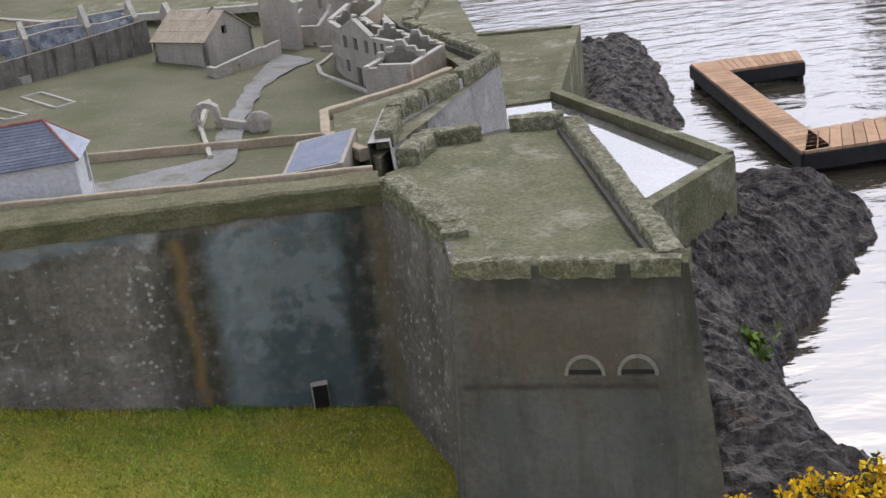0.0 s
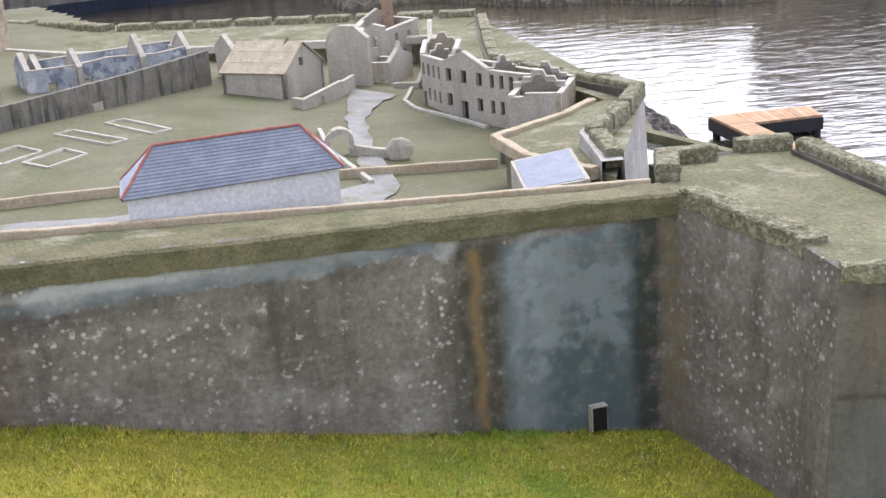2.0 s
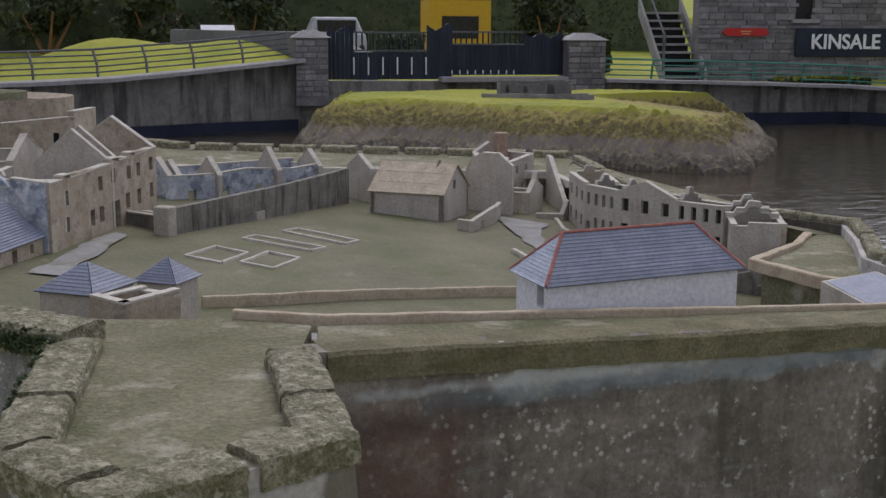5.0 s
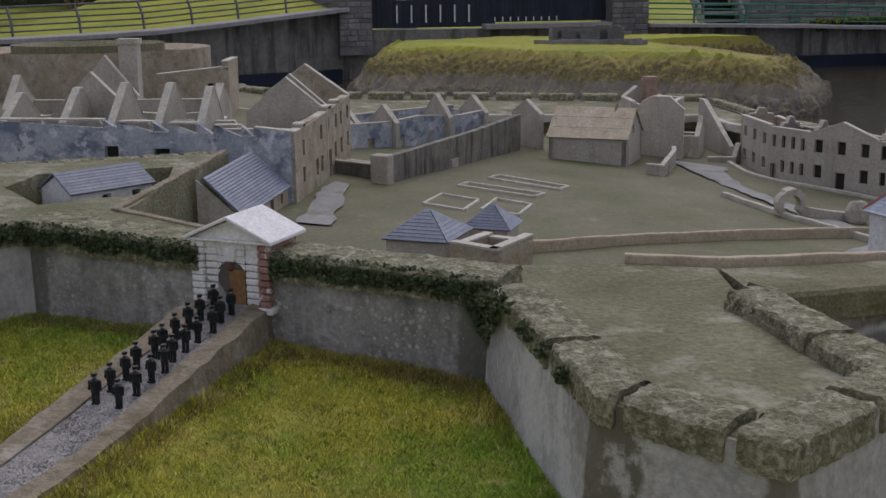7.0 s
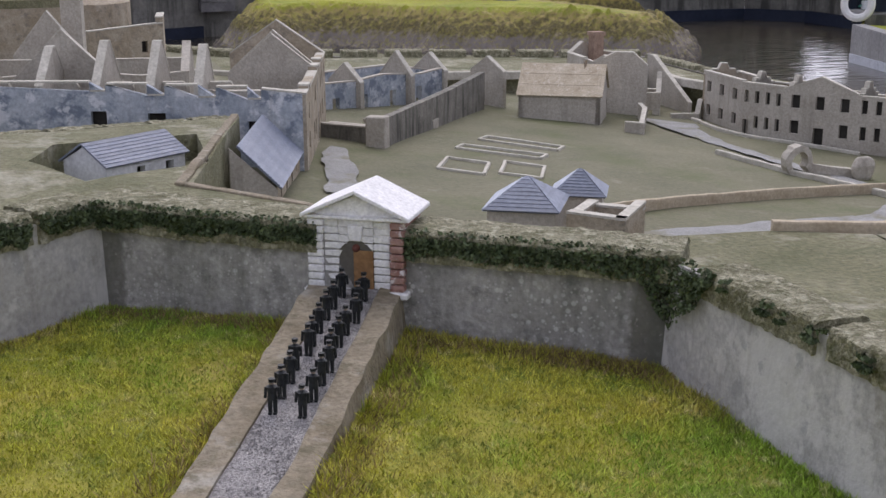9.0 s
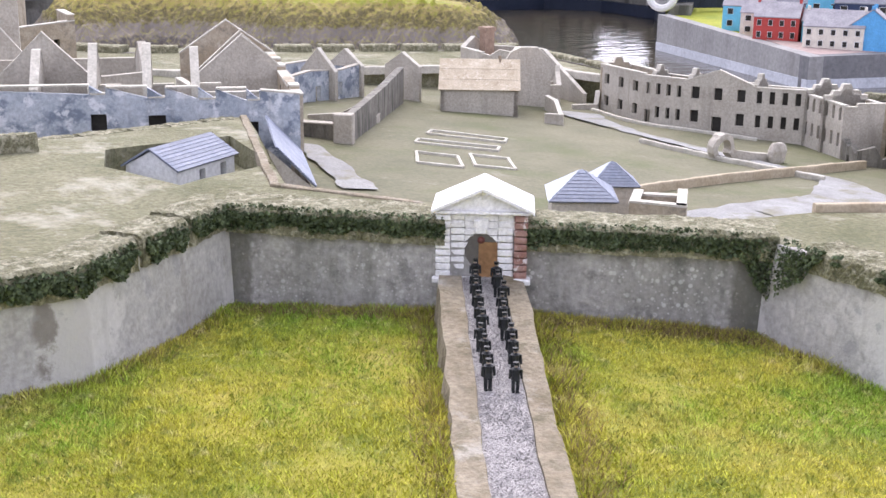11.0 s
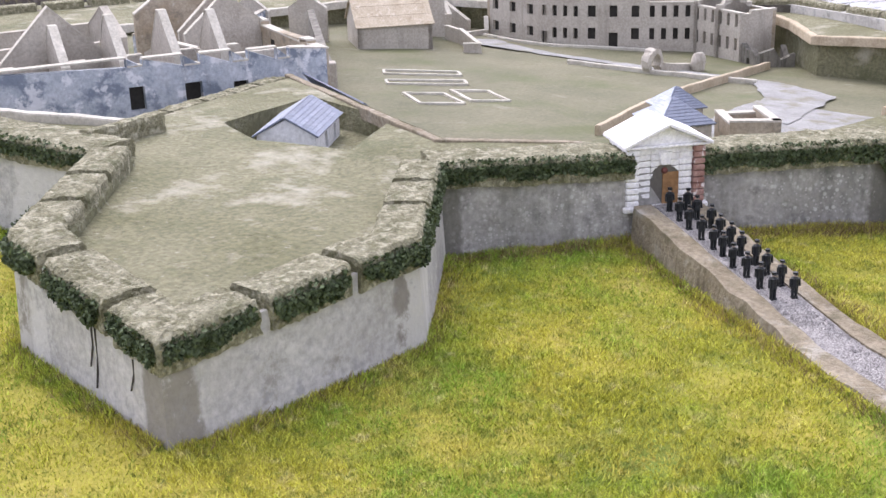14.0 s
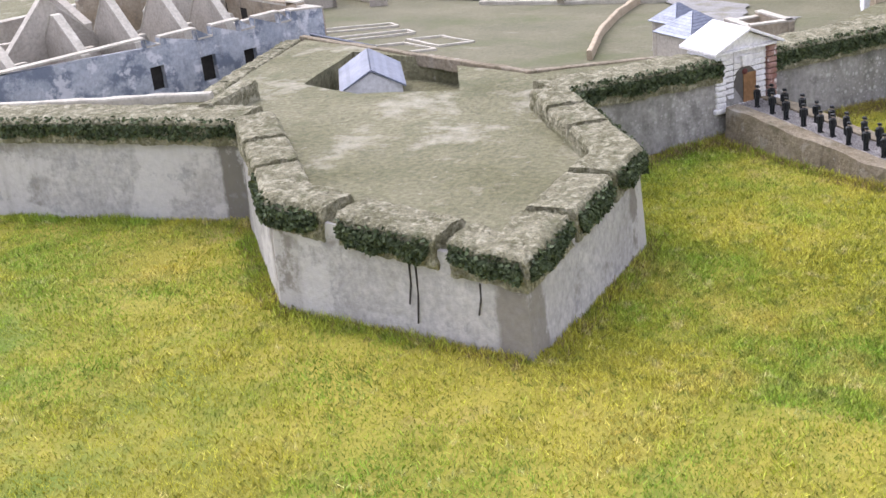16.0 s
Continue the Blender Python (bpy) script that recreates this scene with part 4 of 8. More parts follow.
# ---- buildings of the fort ----
def roofed(name, corners, z0, eave, ridge, hip, roof_mat, wall_mat, label, openings=None, ridge_mat=None, group="", over=0.02, courses=9, pale=()):
    """A house on four plan corners (front-left, front-right, back-right, back-left); the ridge runs along the front. hip: how far the
    ridge stops short of the ends (0: gables). openings: for the four walls, lists of (u0, u1, low, high)."""
    fl, fr, br, bl = [Vector((*c, 0)) for c in corners]
    house = thing(name, *((fl + fr + br + bl) / 4).xy, z0)
    inv = house.matrix_world.inverted()
    ends = ((0, fl, fr), (1, fr, br), (2, br, bl), (3, bl, fl))
    for k, a, c in ends:
        length = (c - a).length
        top = [(0, eave), (length, eave)] if hip or k in (0, 2) else [(0, eave), (length / 2, ridge - 0.008), (length, eave)]
        w = part("wall", wall_bm(length, z0, top, (openings or {}).get(k, ()), 0.03), wall_mat, house)
        w.matrix_local = inv @ pose(a.x, a.y, 0, 0, 0, math.degrees(math.atan2(c.y - a.y, c.x - a.x)))
        for u0, u1, lo, hi in (openings or {}).get(k, ()):
            bm = bmesh.new()
            box(bm, u0 + 0.002, u1 - 0.002, 0.02, 0.026, lo + 0.002, hi - 0.002)
            q = part("window_pane" if lo > z0 + 0.02 else "door", bm, M_DARK, house)
            q.matrix_local = w.matrix_local
    m0, m1 = (fl + bl) / 2, (fr + br) / 2
    along_ = (m1 - m0).normalized()
    r0, r1 = m0 + along_ * (hip if hip else -over), m1 - along_ * (hip if hip else -over)
    side = (bl - fl).normalized() * over
    e = {"fl": fl - side - along_ * over, "fr": fr - side + along_ * over, "br": br + side + along_ * over, "bl": bl + side - along_ * over}
    drop = (ridge - eave) / max(0.02, (fl - m0).length) * over
    up = lambda v, z: Vector((v.x, v.y, z))
    planes = [("front", up(e["fl"], eave - drop), up(e["fr"], eave - drop), up(r1, ridge), up(r0, ridge)), ("back", up(e["br"], eave - drop), up(e["bl"], eave - drop), up(r0, ridge), up(r1, ridge))]
    if hip:
        planes += [("right", up(e["fr"], eave - drop), up(e["br"], eave - drop), up(r1, ridge), up(r1, ridge)), ("left", up(e["bl"], eave - drop), up(e["fl"], eave - drop), up(r0, ridge), up(r0, ridge))]
    for n_, a, c, d, f in planes:
        normal = ((c - a).cross(f - a)).normalized()
        # slopes listed in pale are painted as if lit by the sky
        m_ = M_SLATE_LIT if n_ in pale else roof_mat
        bm = bmesh.new()
        q = [a, c, d, f] if (d - f).length > 1e-4 else [a, c, d]
        hexa(bm, q, [v + normal * 0.004 for v in q])
        r = part("roof_slope", bm, m_, house)
        r.matrix_local = inv
        for k in range(courses):
            s, t = k / courses, (k + 1) / courses
            q = [a.lerp(f, s), c.lerp(d, s), c.lerp(d, t), a.lerp(f, t)]
            if (q[2] - q[3]).length < 1e-4:
                q = q[:3]
            bm = bmesh.new()
            hexa(bm, [v + normal * 0.004 for v in q], [v + normal * (0.0072 if j < 2 else 0.0055) for j, v in enumerate(q)])
            part("slate_course" if roof_mat is M_SLATE else "roof_course", bm, m_, r)
    if ridge_mat:
        lines = [(r0, r1, ridge, ridge)]
        if hip:
            lines += [(e["fl"], r0, eave - drop, ridge), (e["bl"], r0, eave - drop, ridge), (e["fr"], r1, eave - drop, ridge), (e["br"], r1, eave - drop, ridge)]
        for a, c, za, zc in lines:
            bm = bmesh.new()
            cyl(bm, up(a, za + 0.008), up(c, zc + 0.008), 0.0065, n=6)
            r = part("ridge_tile", bm, ridge_mat, house)
            r.matrix_local = inv
    return tagged(house, label, "building", group)


def ruin(name, corners, z0, tops, wall_mat, label, openings=None, trim=M_TRIM, thick=0.035, close=True, inner=(), pane=None):
    """A roofless house: walls along corners (outside on the right of the way), tops: for each wall a height or points (share, z)."""
    house = thing(name, corners[0][0], corners[0][1], z0)
    inv = house.matrix_world.inverted()
    runs = list(zip(corners, corners[1:] + corners[:1] if close else corners[1:]))
    for k, (a, c) in enumerate(runs + list(inner)):
        length = span(a, c)
        t = tops[k] if k < len(tops) else tops[-1]
        top = [(0, t), (length, t)] if isinstance(t, (int, float)) else [(u * length, z) for u, z in t]
        holes = [(u0 * length, u1 * length, lo, hi) for u0, u1, lo, hi in (openings or {}).get(k, ())]
        m_ = wall_mat[k % len(wall_mat)] if isinstance(wall_mat, list) else wall_mat
        place = inv @ pose(a[0], a[1], 0, 0, 0, math.degrees(math.atan2(c[1] - a[1], c[0] - a[0])))
        w = part("wall" if k < len(runs) else "inner_wall", wall_bm(length, z0 - 0.1, top, holes, thick), m_, house)
        w.matrix_local = place
        if trim:
            q = part("coping", coping_bm(top, thick, 0.003, 0.008), trim, house)
            q.matrix_local = place
        # dark sheets across the openings stand in for the shade indoors
        for u0, u1, lo, hi in holes if pane else ():
            bm = bmesh.new()
            box(bm, u0, u1, thick - 0.006, thick - 0.002, lo, hi)
            q = part("window_pane", bm, pane, house)
            q.matrix_local = place
    return tagged(house, label, "ruin")


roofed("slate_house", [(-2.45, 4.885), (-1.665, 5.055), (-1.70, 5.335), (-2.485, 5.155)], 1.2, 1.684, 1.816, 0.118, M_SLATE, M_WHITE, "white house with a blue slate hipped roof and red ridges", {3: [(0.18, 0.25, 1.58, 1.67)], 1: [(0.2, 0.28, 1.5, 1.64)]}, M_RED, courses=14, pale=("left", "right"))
lean = thing("lean_to_store", -0.73, 5.6, 1.15)
inv = lean.matrix_world.inverted()
LC = [(-0.88, 5.38), (-0.60, 5.36), (-0.57, 5.86), (-0.86, 5.84)]
for k in range(4):
    a, c = LC[k], LC[(k + 1) % 4]
    za, zc = (1.40, 1.43, 1.45, 1.42)[k], (1.43, 1.45, 1.42, 1.40)[k]
    w = part("wall", wall_bm(span(a, c), 1.1, [(0, za), (span(a, c), zc)], [(0.25, 0.31, 1.15, 1.30)] if k == 3 else (), 0.025), M_STONE, lean)
    w.matrix_local = inv @ pose(a[0], a[1], 0, 0, 0, math.degrees(math.atan2(c[1] - a[1], c[0] - a[0])))
    q = part("coping", coping_bm([(0, za), (span(a, c), zc)], 0.025, 0.006, 0.014), M_TRIM, lean)
    q.matrix_local = w.matrix_local
bm = bmesh.new()
hexa(bm, [(-0.865, 5.40, 1.385), (-0.615, 5.38, 1.415), (-0.59, 5.84, 1.435), (-0.845, 5.82, 1.405)], [(-0.865, 5.40, 1.402), (-0.615, 5.38, 1.432), (-0.59, 5.84, 1.452), (-0.845, 5.82, 1.422)])
r = part("roof", bm, mat("flat_blue_roofing", (0.17, 0.20, 0.27), (0.22, 0.25, 0.32), 12, fine=60, bump=0.1, rough=0.5), lean)
r.matrix_local = inv
tagged(lean, "small stone store with a blue roof framed in pale coping", "building")

# curved barracks: five stretches of a two-storey front, with windows
CB = [(-0.87, 9.36), (-0.96, 8.76), (-0.86, 8.44), (-0.62, 8.02), (-0.42, 7.74), (-0.62, 7.24), (-0.34, 7.12), (-0.14, 7.62), (-0.40, 8.12), (-0.62, 8.50), (-0.70, 8.80), (-0.60, 9.30)]


def windows(n, low, tall, wide=0.4, first=0.0, skip=()):
    pitch = (1 - first) / n
    return [(first + (k + 0.5 - wide / 2) * pitch, first + (k + 0.5 + wide / 2) * pitch, low, low + tall) for k in range(n) if k not in skip]


cb_low, cb_high = 1.19, 1.355
shaped = [(0.0, 1.50), (0.15, 1.50), (0.2, 1.53), (0.35, 1.53), (0.42, 1.57), (0.58, 1.57), (0.65, 1.53), (0.8, 1.53), (0.85, 1.50), (1.0, 1.50)]
shaped = [(u, z - 0.03) for u, z in shaped]
open_cb = {
    0: windows(3, cb_high, 0.075, 0.34) + windows(3, cb_low, 0.075, 0.34),
    1: windows(4, cb_high, 0.08, 0.42) + windows(3, cb_low, 0.08, 0.42, 0.25) + [(0.06, 0.20, 1.125, 1.24)],
    2: windows(3, cb_high, 0.085, 0.36) + windows(3, cb_low, 0.085, 0.36, 0, (1,)) + [(0.43, 0.57, 1.12, 1.24)],
    3: windows(4, cb_high, 0.085, 0.42) + windows(4, cb_low, 0.085, 0.42),
    4: windows(6, cb_high - 0.01, 0.085, 0.36) + windows(6, cb_low - 0.01, 0.085, 0.36),
}
ruin("curved_barracks", CB, 1.08, [1.49, 1.48, [(0, 1.47), (0.5, 1.56), (1, 1.47)], 1.46, 1.44, [(0, 1.43), (0.3, 1.43), (0.3, 1.45), (1, 1.45)], 1.44, 1.45, 1.46, 1.47, 1.48, shaped], [M_STONE] * 6 + [M_STONE_OCHRE] * 6, "roofless pale two-storey barracks with rows of dark windows and shaped gables", open_cb, M_TRIM, 0.03, pane=M_DARK,
     inner=[((-0.93, 8.70), (-0.72, 8.74)), ((-0.83, 8.42), (-0.64, 8.48)), ((-0.59, 8.02), (-0.42, 8.08)), ((-0.44, 7.70), (-0.19, 7.62)), ((-0.55, 7.46), (-0.26, 7.36))])
# shaped tops of the cross walls
for a, c, h in (((-0.93, 8.70), (-0.72, 8.74), 0.0), ((-0.83, 8.42), (-0.64, 8.48), 0.0), ((-0.59, 8.02), (-0.42, 8.08), -0.01), ((-0.44, 7.70), (-0.19, 7.62), -0.02), ((-0.55, 7.46), (-0.26, 7.36), -0.03)):
    g_ = ruin("cross_gable", [a, c], 1.1, [[(u, z + h + 0.005) for u, z in shaped]], M_STONE, "stepped stone cross gable rising inside the barracks", None, M_TRIM, 0.03, False)
    tagged(g_, category="gable", group="cross gables of the curved barracks")
ruin("broken_garden_wall", [(-0.62, 7.22), (-0.72, 7.02), (-0.52, 6.86), (-0.40, 7.0)], 1.08, [[(0, 1.24), (0.3, 1.20), (0.5, 1.22), (0.8, 1.17), (1, 1.2)], [(0, 1.2), (0.4, 1.23), (0.6, 1.15), (1, 1.19)], [(0, 1.19), (0.5, 1.14), (1, 1.22)]], M_STONE_DARK, "broken low stone wall at the barracks end", {0: [(0.3, 0.45, 1.08, 1.15)]}, None, 0.04, False)

# barn
BF = [(-2.35, 9.28), (-1.90, 8.98), (-1.62, 9.40), (-2.07, 9.70)]
barn = roofed("barn", BF, 1.1, 1.41, 1.585, 0, M_BARN, M_STONE, "rendered barn with a patched sandy roof", {1: [(0.20, 0.25, 1.42, 1.48)]}, None, courses=3, over=0.015)
bm = bmesh.new()
cyl(bm, (0.005, -0.26, 0.30), (0.13, -0.06, 0.505), 0.012, n=5)
part("roof_gap", bm, mat("dark_roof_seam", (0.16, 0.12, 0.085), (0.23, 0.18, 0.12), 30, fine=90, bump=0.3), barn, "dark mossy seam across the roof")
ruin("barn_yard_wall", [(-1.86, 8.72), (-1.78, 8.62), (-1.50, 9.06), (-1.40, 9.30)], 1.1, [1.27, [(0, 1.27), (1, 1.30)], 1.29], M_STONE, "low pale yard wall round the barn with a small doorway", {1: [(0.35, 0.5, 1.1, 1.25)]}, M_TRIM, 0.025, False)
ruin("gable_wall", [(-1.58, 9.62), (-1.28, 9.44)], 1.1, [[(0, 1.50), (0.12, 1.58), (0.35, 1.62), (0.7, 1.62), (1, 1.53)]], M_STONE, "tall pale stone gable wall standing alone", None, M_TRIM, 0.05, False)
HC = [(-1.32, 10.35), (-1.10, 10.2), (-0.78, 10.55), (-0.98, 10.85), (-1.25, 10.75)]
tower = ruin("tower_house", HC, 1.1, [[(0, 1.50), (0.3, 1.47), (0.6, 1.52), (1, 1.5)], [(0, 1.46), (1, 1.50)], 1.50, [(0, 1.5), (0.5, 1.58), (1, 1.5)], 1.5], M_STONE, "roofless pale stone tower house with a brick chimney", {0: [(0.3, 0.45, 1.2, 1.3), (0.6, 0.75, 1.34, 1.42)], 1: [(0.2, 0.3, 1.22, 1.29), (0.5, 0.6, 1.22, 1.29), (0.75, 0.85, 1.22, 1.29), (0.3, 0.4, 1.37, 1.43), (0.65, 0.75, 1.37, 1.43)]}, M_TRIM, 0.04)
bm = bmesh.new()
box(bm, -0.045, 0.045, -0.045, 0.045, -0.5, 0.0)
box(bm, -0.055, 0.055, -0.055, 0.055, -0.02, 0.012)
ch = part("chimney", bm, mat("weathered_brick_stack", (0.28, 0.19, 0.14), (0.40, 0.29, 0.22), 25, fine=80, bump=0.4), tower, "brown brick chimney")
ch.matrix_local = pose(-1.02 + 1.32, 10.70 - 10.35, 1.655 - 1.1)
ruin("small_hut", [(-1.40, 9.72), (-1.12, 9.52), (-0.92, 9.84), (-1.18, 10.02)], 1.1, [[(0, 1.31), (1, 1.32)], [(0, 1.32), (0.4, 1.40), (0.5, 1.45), (0.6, 1.38), (1, 1.32)], 1.3, [(0, 1.3), (0.35, 1.38), (0.5, 1.42), (1, 1.31)]], M_STONE, "small roofless stone hut with a broken gable", {0: [(0.75, 0.85, 1.1, 1.2)]}, M_TRIM, 0.03)
ruin("stub_wall", [(-1.12, 9.36), (-0.93, 9.30), (-0.80, 9.42)], 1.08, [1.19, [(0, 1.19), (0.4, 1.28), (0.6, 1.28), (1, 1.2)]], M_STONE, "short low stone wall with a peaked end", None, M_TRIM, 0.03, False)
ruin("stair_wall", [(-0.72, 10.4), (-0.82, 9.62)], 1.08, [[(0, 1.50), (0.15, 1.5), (1, 1.22)]], M_STONE, "sloping stair wall against the rampart", None, M_TRIM, 0.03, False)

# compound of ruins behind a tall wall
comp = thing("compound_wall", -3.71, 8.03, 1.3)
inv = comp.matrix_world.inverted()
a, c = (-3.70, 8.02), (-2.45, 9.62)
w = part("wall", rumple(wall_bm(span(a, c), 1.2, [(0, 1.50), (span(a, c) * 0.6, 1.50), (span(a, c), 1.52)], (), 0.05), 0.004, 12, 3), [M_STONE_DARK], comp)
w.matrix_local = inv @ pose(a[0], a[1], 0, 0, 0, math.degrees(math.atan2(c[1] - a[1], c[0] - a[0])))
q = part("coping", coping_bm([(0, 1.50), (span(a, c) * 0.6, 1.50), (span(a, c), 1.52)], 0.05, 0.004, 0.01), M_TRIM, comp)
q.matrix_local = w.matrix_local
bm = bmesh.new()
box(bm, -0.06, 0.02, -0.03, 0.08, -0.1, 0.215)
p_ = part("end_pier", bevelled(bm, 0.006), M_STONE, comp)
p_.matrix_local = pose(0, 0, 0, 0, 0, 52)
tagged(comp, "long dark-streaked compound wall with a pale end pier", "wall")
ruin("low_pens", [(-3.98, 8.36), (-3.72, 8.06), (-3.62, 8.20), (-3.86, 8.50)], 1.32, [1.44, [(0, 1.44), (1, 1.40)], 1.42, [(0, 1.42), (0.5, 1.39), (1, 1.44)]], M_STONE_DARK, "low roofless stone pens beside the barracks", None, M_STONE, 0.03)
ruin("pen_wall", [(-3.55, 8.9), (-3.25, 8.62), (-3.12, 8.75)], 1.3, [[(0, 1.36), (0.5, 1.38), (0.8, 1.44), (1, 1.43)], 1.36], M_STONE, "crumbling low partition in the compound", None, M_STONE, 0.03, False)
ROWS_ = [(-3.72, 9.35), (-2.62, 9.95), (-2.80, 10.30), (-3.88, 9.75)]
ruin("ruined_row", ROWS_, 1.25, [[(0, 1.52), (0.3, 1.51), (0.5, 1.53), (0.8, 1.50), (1, 1.52)], 1.50, 1.53, [(0, 1.52), (0.5, 1.63), (1, 1.52)]], M_BARRACK_BLUE, "long roofless grey row with small doorways", {0: [(0.12, 0.17, 1.31, 1.42), (0.33, 0.38, 1.31, 1.42), (0.55, 0.6, 1.31, 1.42), (0.76, 0.81, 1.31, 1.42)], 2: [(0.2, 0.26, 1.35, 1.45), (0.5, 0.56, 1.35, 1.45)]}, M_STONE, 0.035,
     inner=())
for k, (px, py, hgt) in enumerate(((-3.45, 9.62, 1.62), (-3.02, 9.84, 1.66), (-2.70, 10.05, 1.62), (-2.35, 9.82, 1.60), (-3.72, 9.56, 1.61))):
    g_ = ruin("party_gable", [(px - 0.07, py + 0.13), (px + 0.07, py - 0.13)], 1.25, [[(0, 1.5), (0.5, hgt), (1, 1.5)]], M_STONE, "narrow standing party gable of the ruined row", None, M_TRIM, 0.035, False)
    tagged(g_, category="gable", group="party gables of the ruined row")

# great barracks
BK = [(-4.30, 7.36), (-3.79, 8.86), (-4.30, 9.05)]
bk_open = {0: [(0.10, 0.145, 1.46, 1.54), (0.40, 0.445, 1.44, 1.53), (0.32, 0.36, 1.44, 1.53), (0.52, 0.60, 1.36, 1.53), (0.66, 0.70, 1.46, 1.55), (0.78, 0.82, 1.46, 1.55), (0.92, 0.96, 1.47, 1.56),
               (0.10, 0.145, 1.60, 1.68), (0.40, 0.44, 1.62, 1.70), (0.52, 0.56, 1.64, 1.72), (0.68, 0.72, 1.63, 1.71), (0.78, 0.82, 1.63, 1.71), (0.92, 0.96, 1.64, 1.72)]}
front_top = [(0, 1.74), (0.10, 1.74), (0.10, 1.76), (0.16, 1.76), (0.16, 1.74), (0.52, 1.75), (0.52, 1.775), (0.60, 1.775), (0.60, 1.755), (0.7, 1.76), (0.7, 1.78), (0.76, 1.78), (0.76, 1.76), (1, 1.772)]
great = ruin("great_barracks", BK, 1.3, [front_top, [(0, 1.772), (0.5, 1.96), (1, 1.772)]], M_STONE_OCHRE, "tall roofless barracks with an ochre flaking front and tall windows", bk_open, M_TRIM, 0.045, False, pane=M_DARK)
inv = great.matrix_world.inverted()
# two gables across the front range
for (a, c, hgt) in (((-3.985, 8.29), (-4.43, 8.43), 1.95), ((-4.02, 8.18), (-4.46, 8.33), 1.94)):
    g_ = ruin("cross_gable", [a, c], 1.3, [[(0, 1.75), (0.5, hgt), (1, 1.74)]], M_STONE, "grey triangular cross gable of the barracks", None, M_TRIM, 0.03, False)
    tagged(g_, category="gable", group="cross gables of the great barracks")
ruin("partition_wall", [(-4.24, 7.56), (-4.66, 7.70), (-4.58, 8.25)], 1.35, [1.73, 1.73], M_STONE, "grey partition wall with a pale edge", None, M_TRIM, 0.03, False)
# long flaking side towards the terrace, with doorways and gaps
side_a, side_c = (-6.0, 7.95), (-4.32, 7.355)
sl = span(side_a, side_c)
tops_ = [(0.0, 1.80), (0.02, 1.80), (0.46, 1.80), (0.46, 1.76), (0.50, 1.76), (0.50, 1.79), (0.605, 1.79), (0.605, 1.74), (0.65, 1.74), (0.65, 1.785), (0.735, 1.785), (0.735, 1.73), (0.78, 1.73), (0.78, 1.775), (0.86, 1.775), (0.86, 1.72), (0.895, 1.72), (0.895, 1.765), (1, 1.745)]
side_ = ruin("barracks_side_wall", [side_a, side_c], 1.3, [tops_], M_BARRACK_BLUE, "long side wall of flaking pale blue limewash with dark doorways", {0: [(0.05, 0.09, 1.56, 1.65), (0.46, 0.50, 1.56, 1.67), (0.605, 0.65, 1.54, 1.66), (0.735, 0.775, 1.52, 1.64), (0.86, 0.89, 1.52, 1.62)]}, M_TRIM, 0.04, False, pane=M_DARK)
# free-standing party gables behind the side wall
for u, hgt, deep in ((0.13, 1.90, 0.6), (0.31, 1.93, 0.6), (0.455, 1.955, 0.62), (0.595, 1.955, 0.6), (0.72, 1.94, 0.5)):
    px, py = side_a[0] + (side_c[0] - side_a[0]) * u, side_a[1] + (side_c[1] - side_a[1]) * u
    n_ = Vector((0.334, 0.943))
    a, c = (px + n_.x * 0.06, py + n_.y * 0.06), (px + n_.x * (0.06 + deep), py + n_.y * (0.06 + deep))
    g_ = ruin("party_gable", [c, a], 1.35, [[(0, 1.70), (0.25, 1.74), (0.55, hgt), (0.62, hgt), (0.97, 1.77), (1, 1.70)]], M_STONE, "pointed pale party gable of the roofless barracks", None, M_TRIM, 0.035, False)
    tagged(g_, category="gable", group="party gables of the great barracks")
    b0 = (a[0] + 0.09, a[1] + 0.16)
    ruin("stub_partition", [b0, (b0[0] + 0.12, b0[1] - 0.03)], 1.35, [[(0, 1.74), (0.1, 1.765), (0.9, 1.765), (1, 1.74)]], M_STONE, "low rounded partition between the gables", None, M_TRIM, 0.03, False)
ruin("rear_range", [(-5.85, 8.9), (-4.62, 8.62), (-4.50, 9.15), (-5.75, 9.45)], 1.35, [[(0, 1.72), (0.2, 1.70), (0.5, 1.73), (0.8, 1.70), (1, 1.72)], [(0, 1.72), (0.5, 1.86), (1, 1.72)], [(0, 1.74), (1, 1.74)], [(0, 1.74), (0.5, 1.92), (1, 1.74)]], M_STONE, "roofless rear range with rough wall heads", {0: [(0.1, 0.15, 1.45, 1.6), (0.4, 0.46, 1.45, 1.6), (0.7, 0.76, 1.45, 1.6)]}, M_STONE, 0.04)
for a, c, hgt in (((-5.55, 8.25), (-5.05, 8.10), 2.0), ((-5.48, 9.64), (-5.08, 9.51), 2.0)):
    g_ = ruin("cross_gable", [a, c], 1.35, [[(0, 1.74), (0.5, hgt), (1, 1.74)]], M_STONE, "grey triangular cross gable of the barracks", None, M_TRIM, 0.035, False)
    tagged(g_, category="gable", group="cross gables of the great barracks")
bm = bmesh.new()
box(bm, -0.06, 0.06, -0.05, 0.05, -0.5, 0.0)
box(bm, -0.07, 0.07, -0.06, 0.06, -0.02, 0.015)
tagged(part("chimney", bm, M_STONE), "square grey stone chimney stack on the rear gable", "chimney").matrix_world = pose(-5.12, 9.71, 2.09, 0, 0, -15)

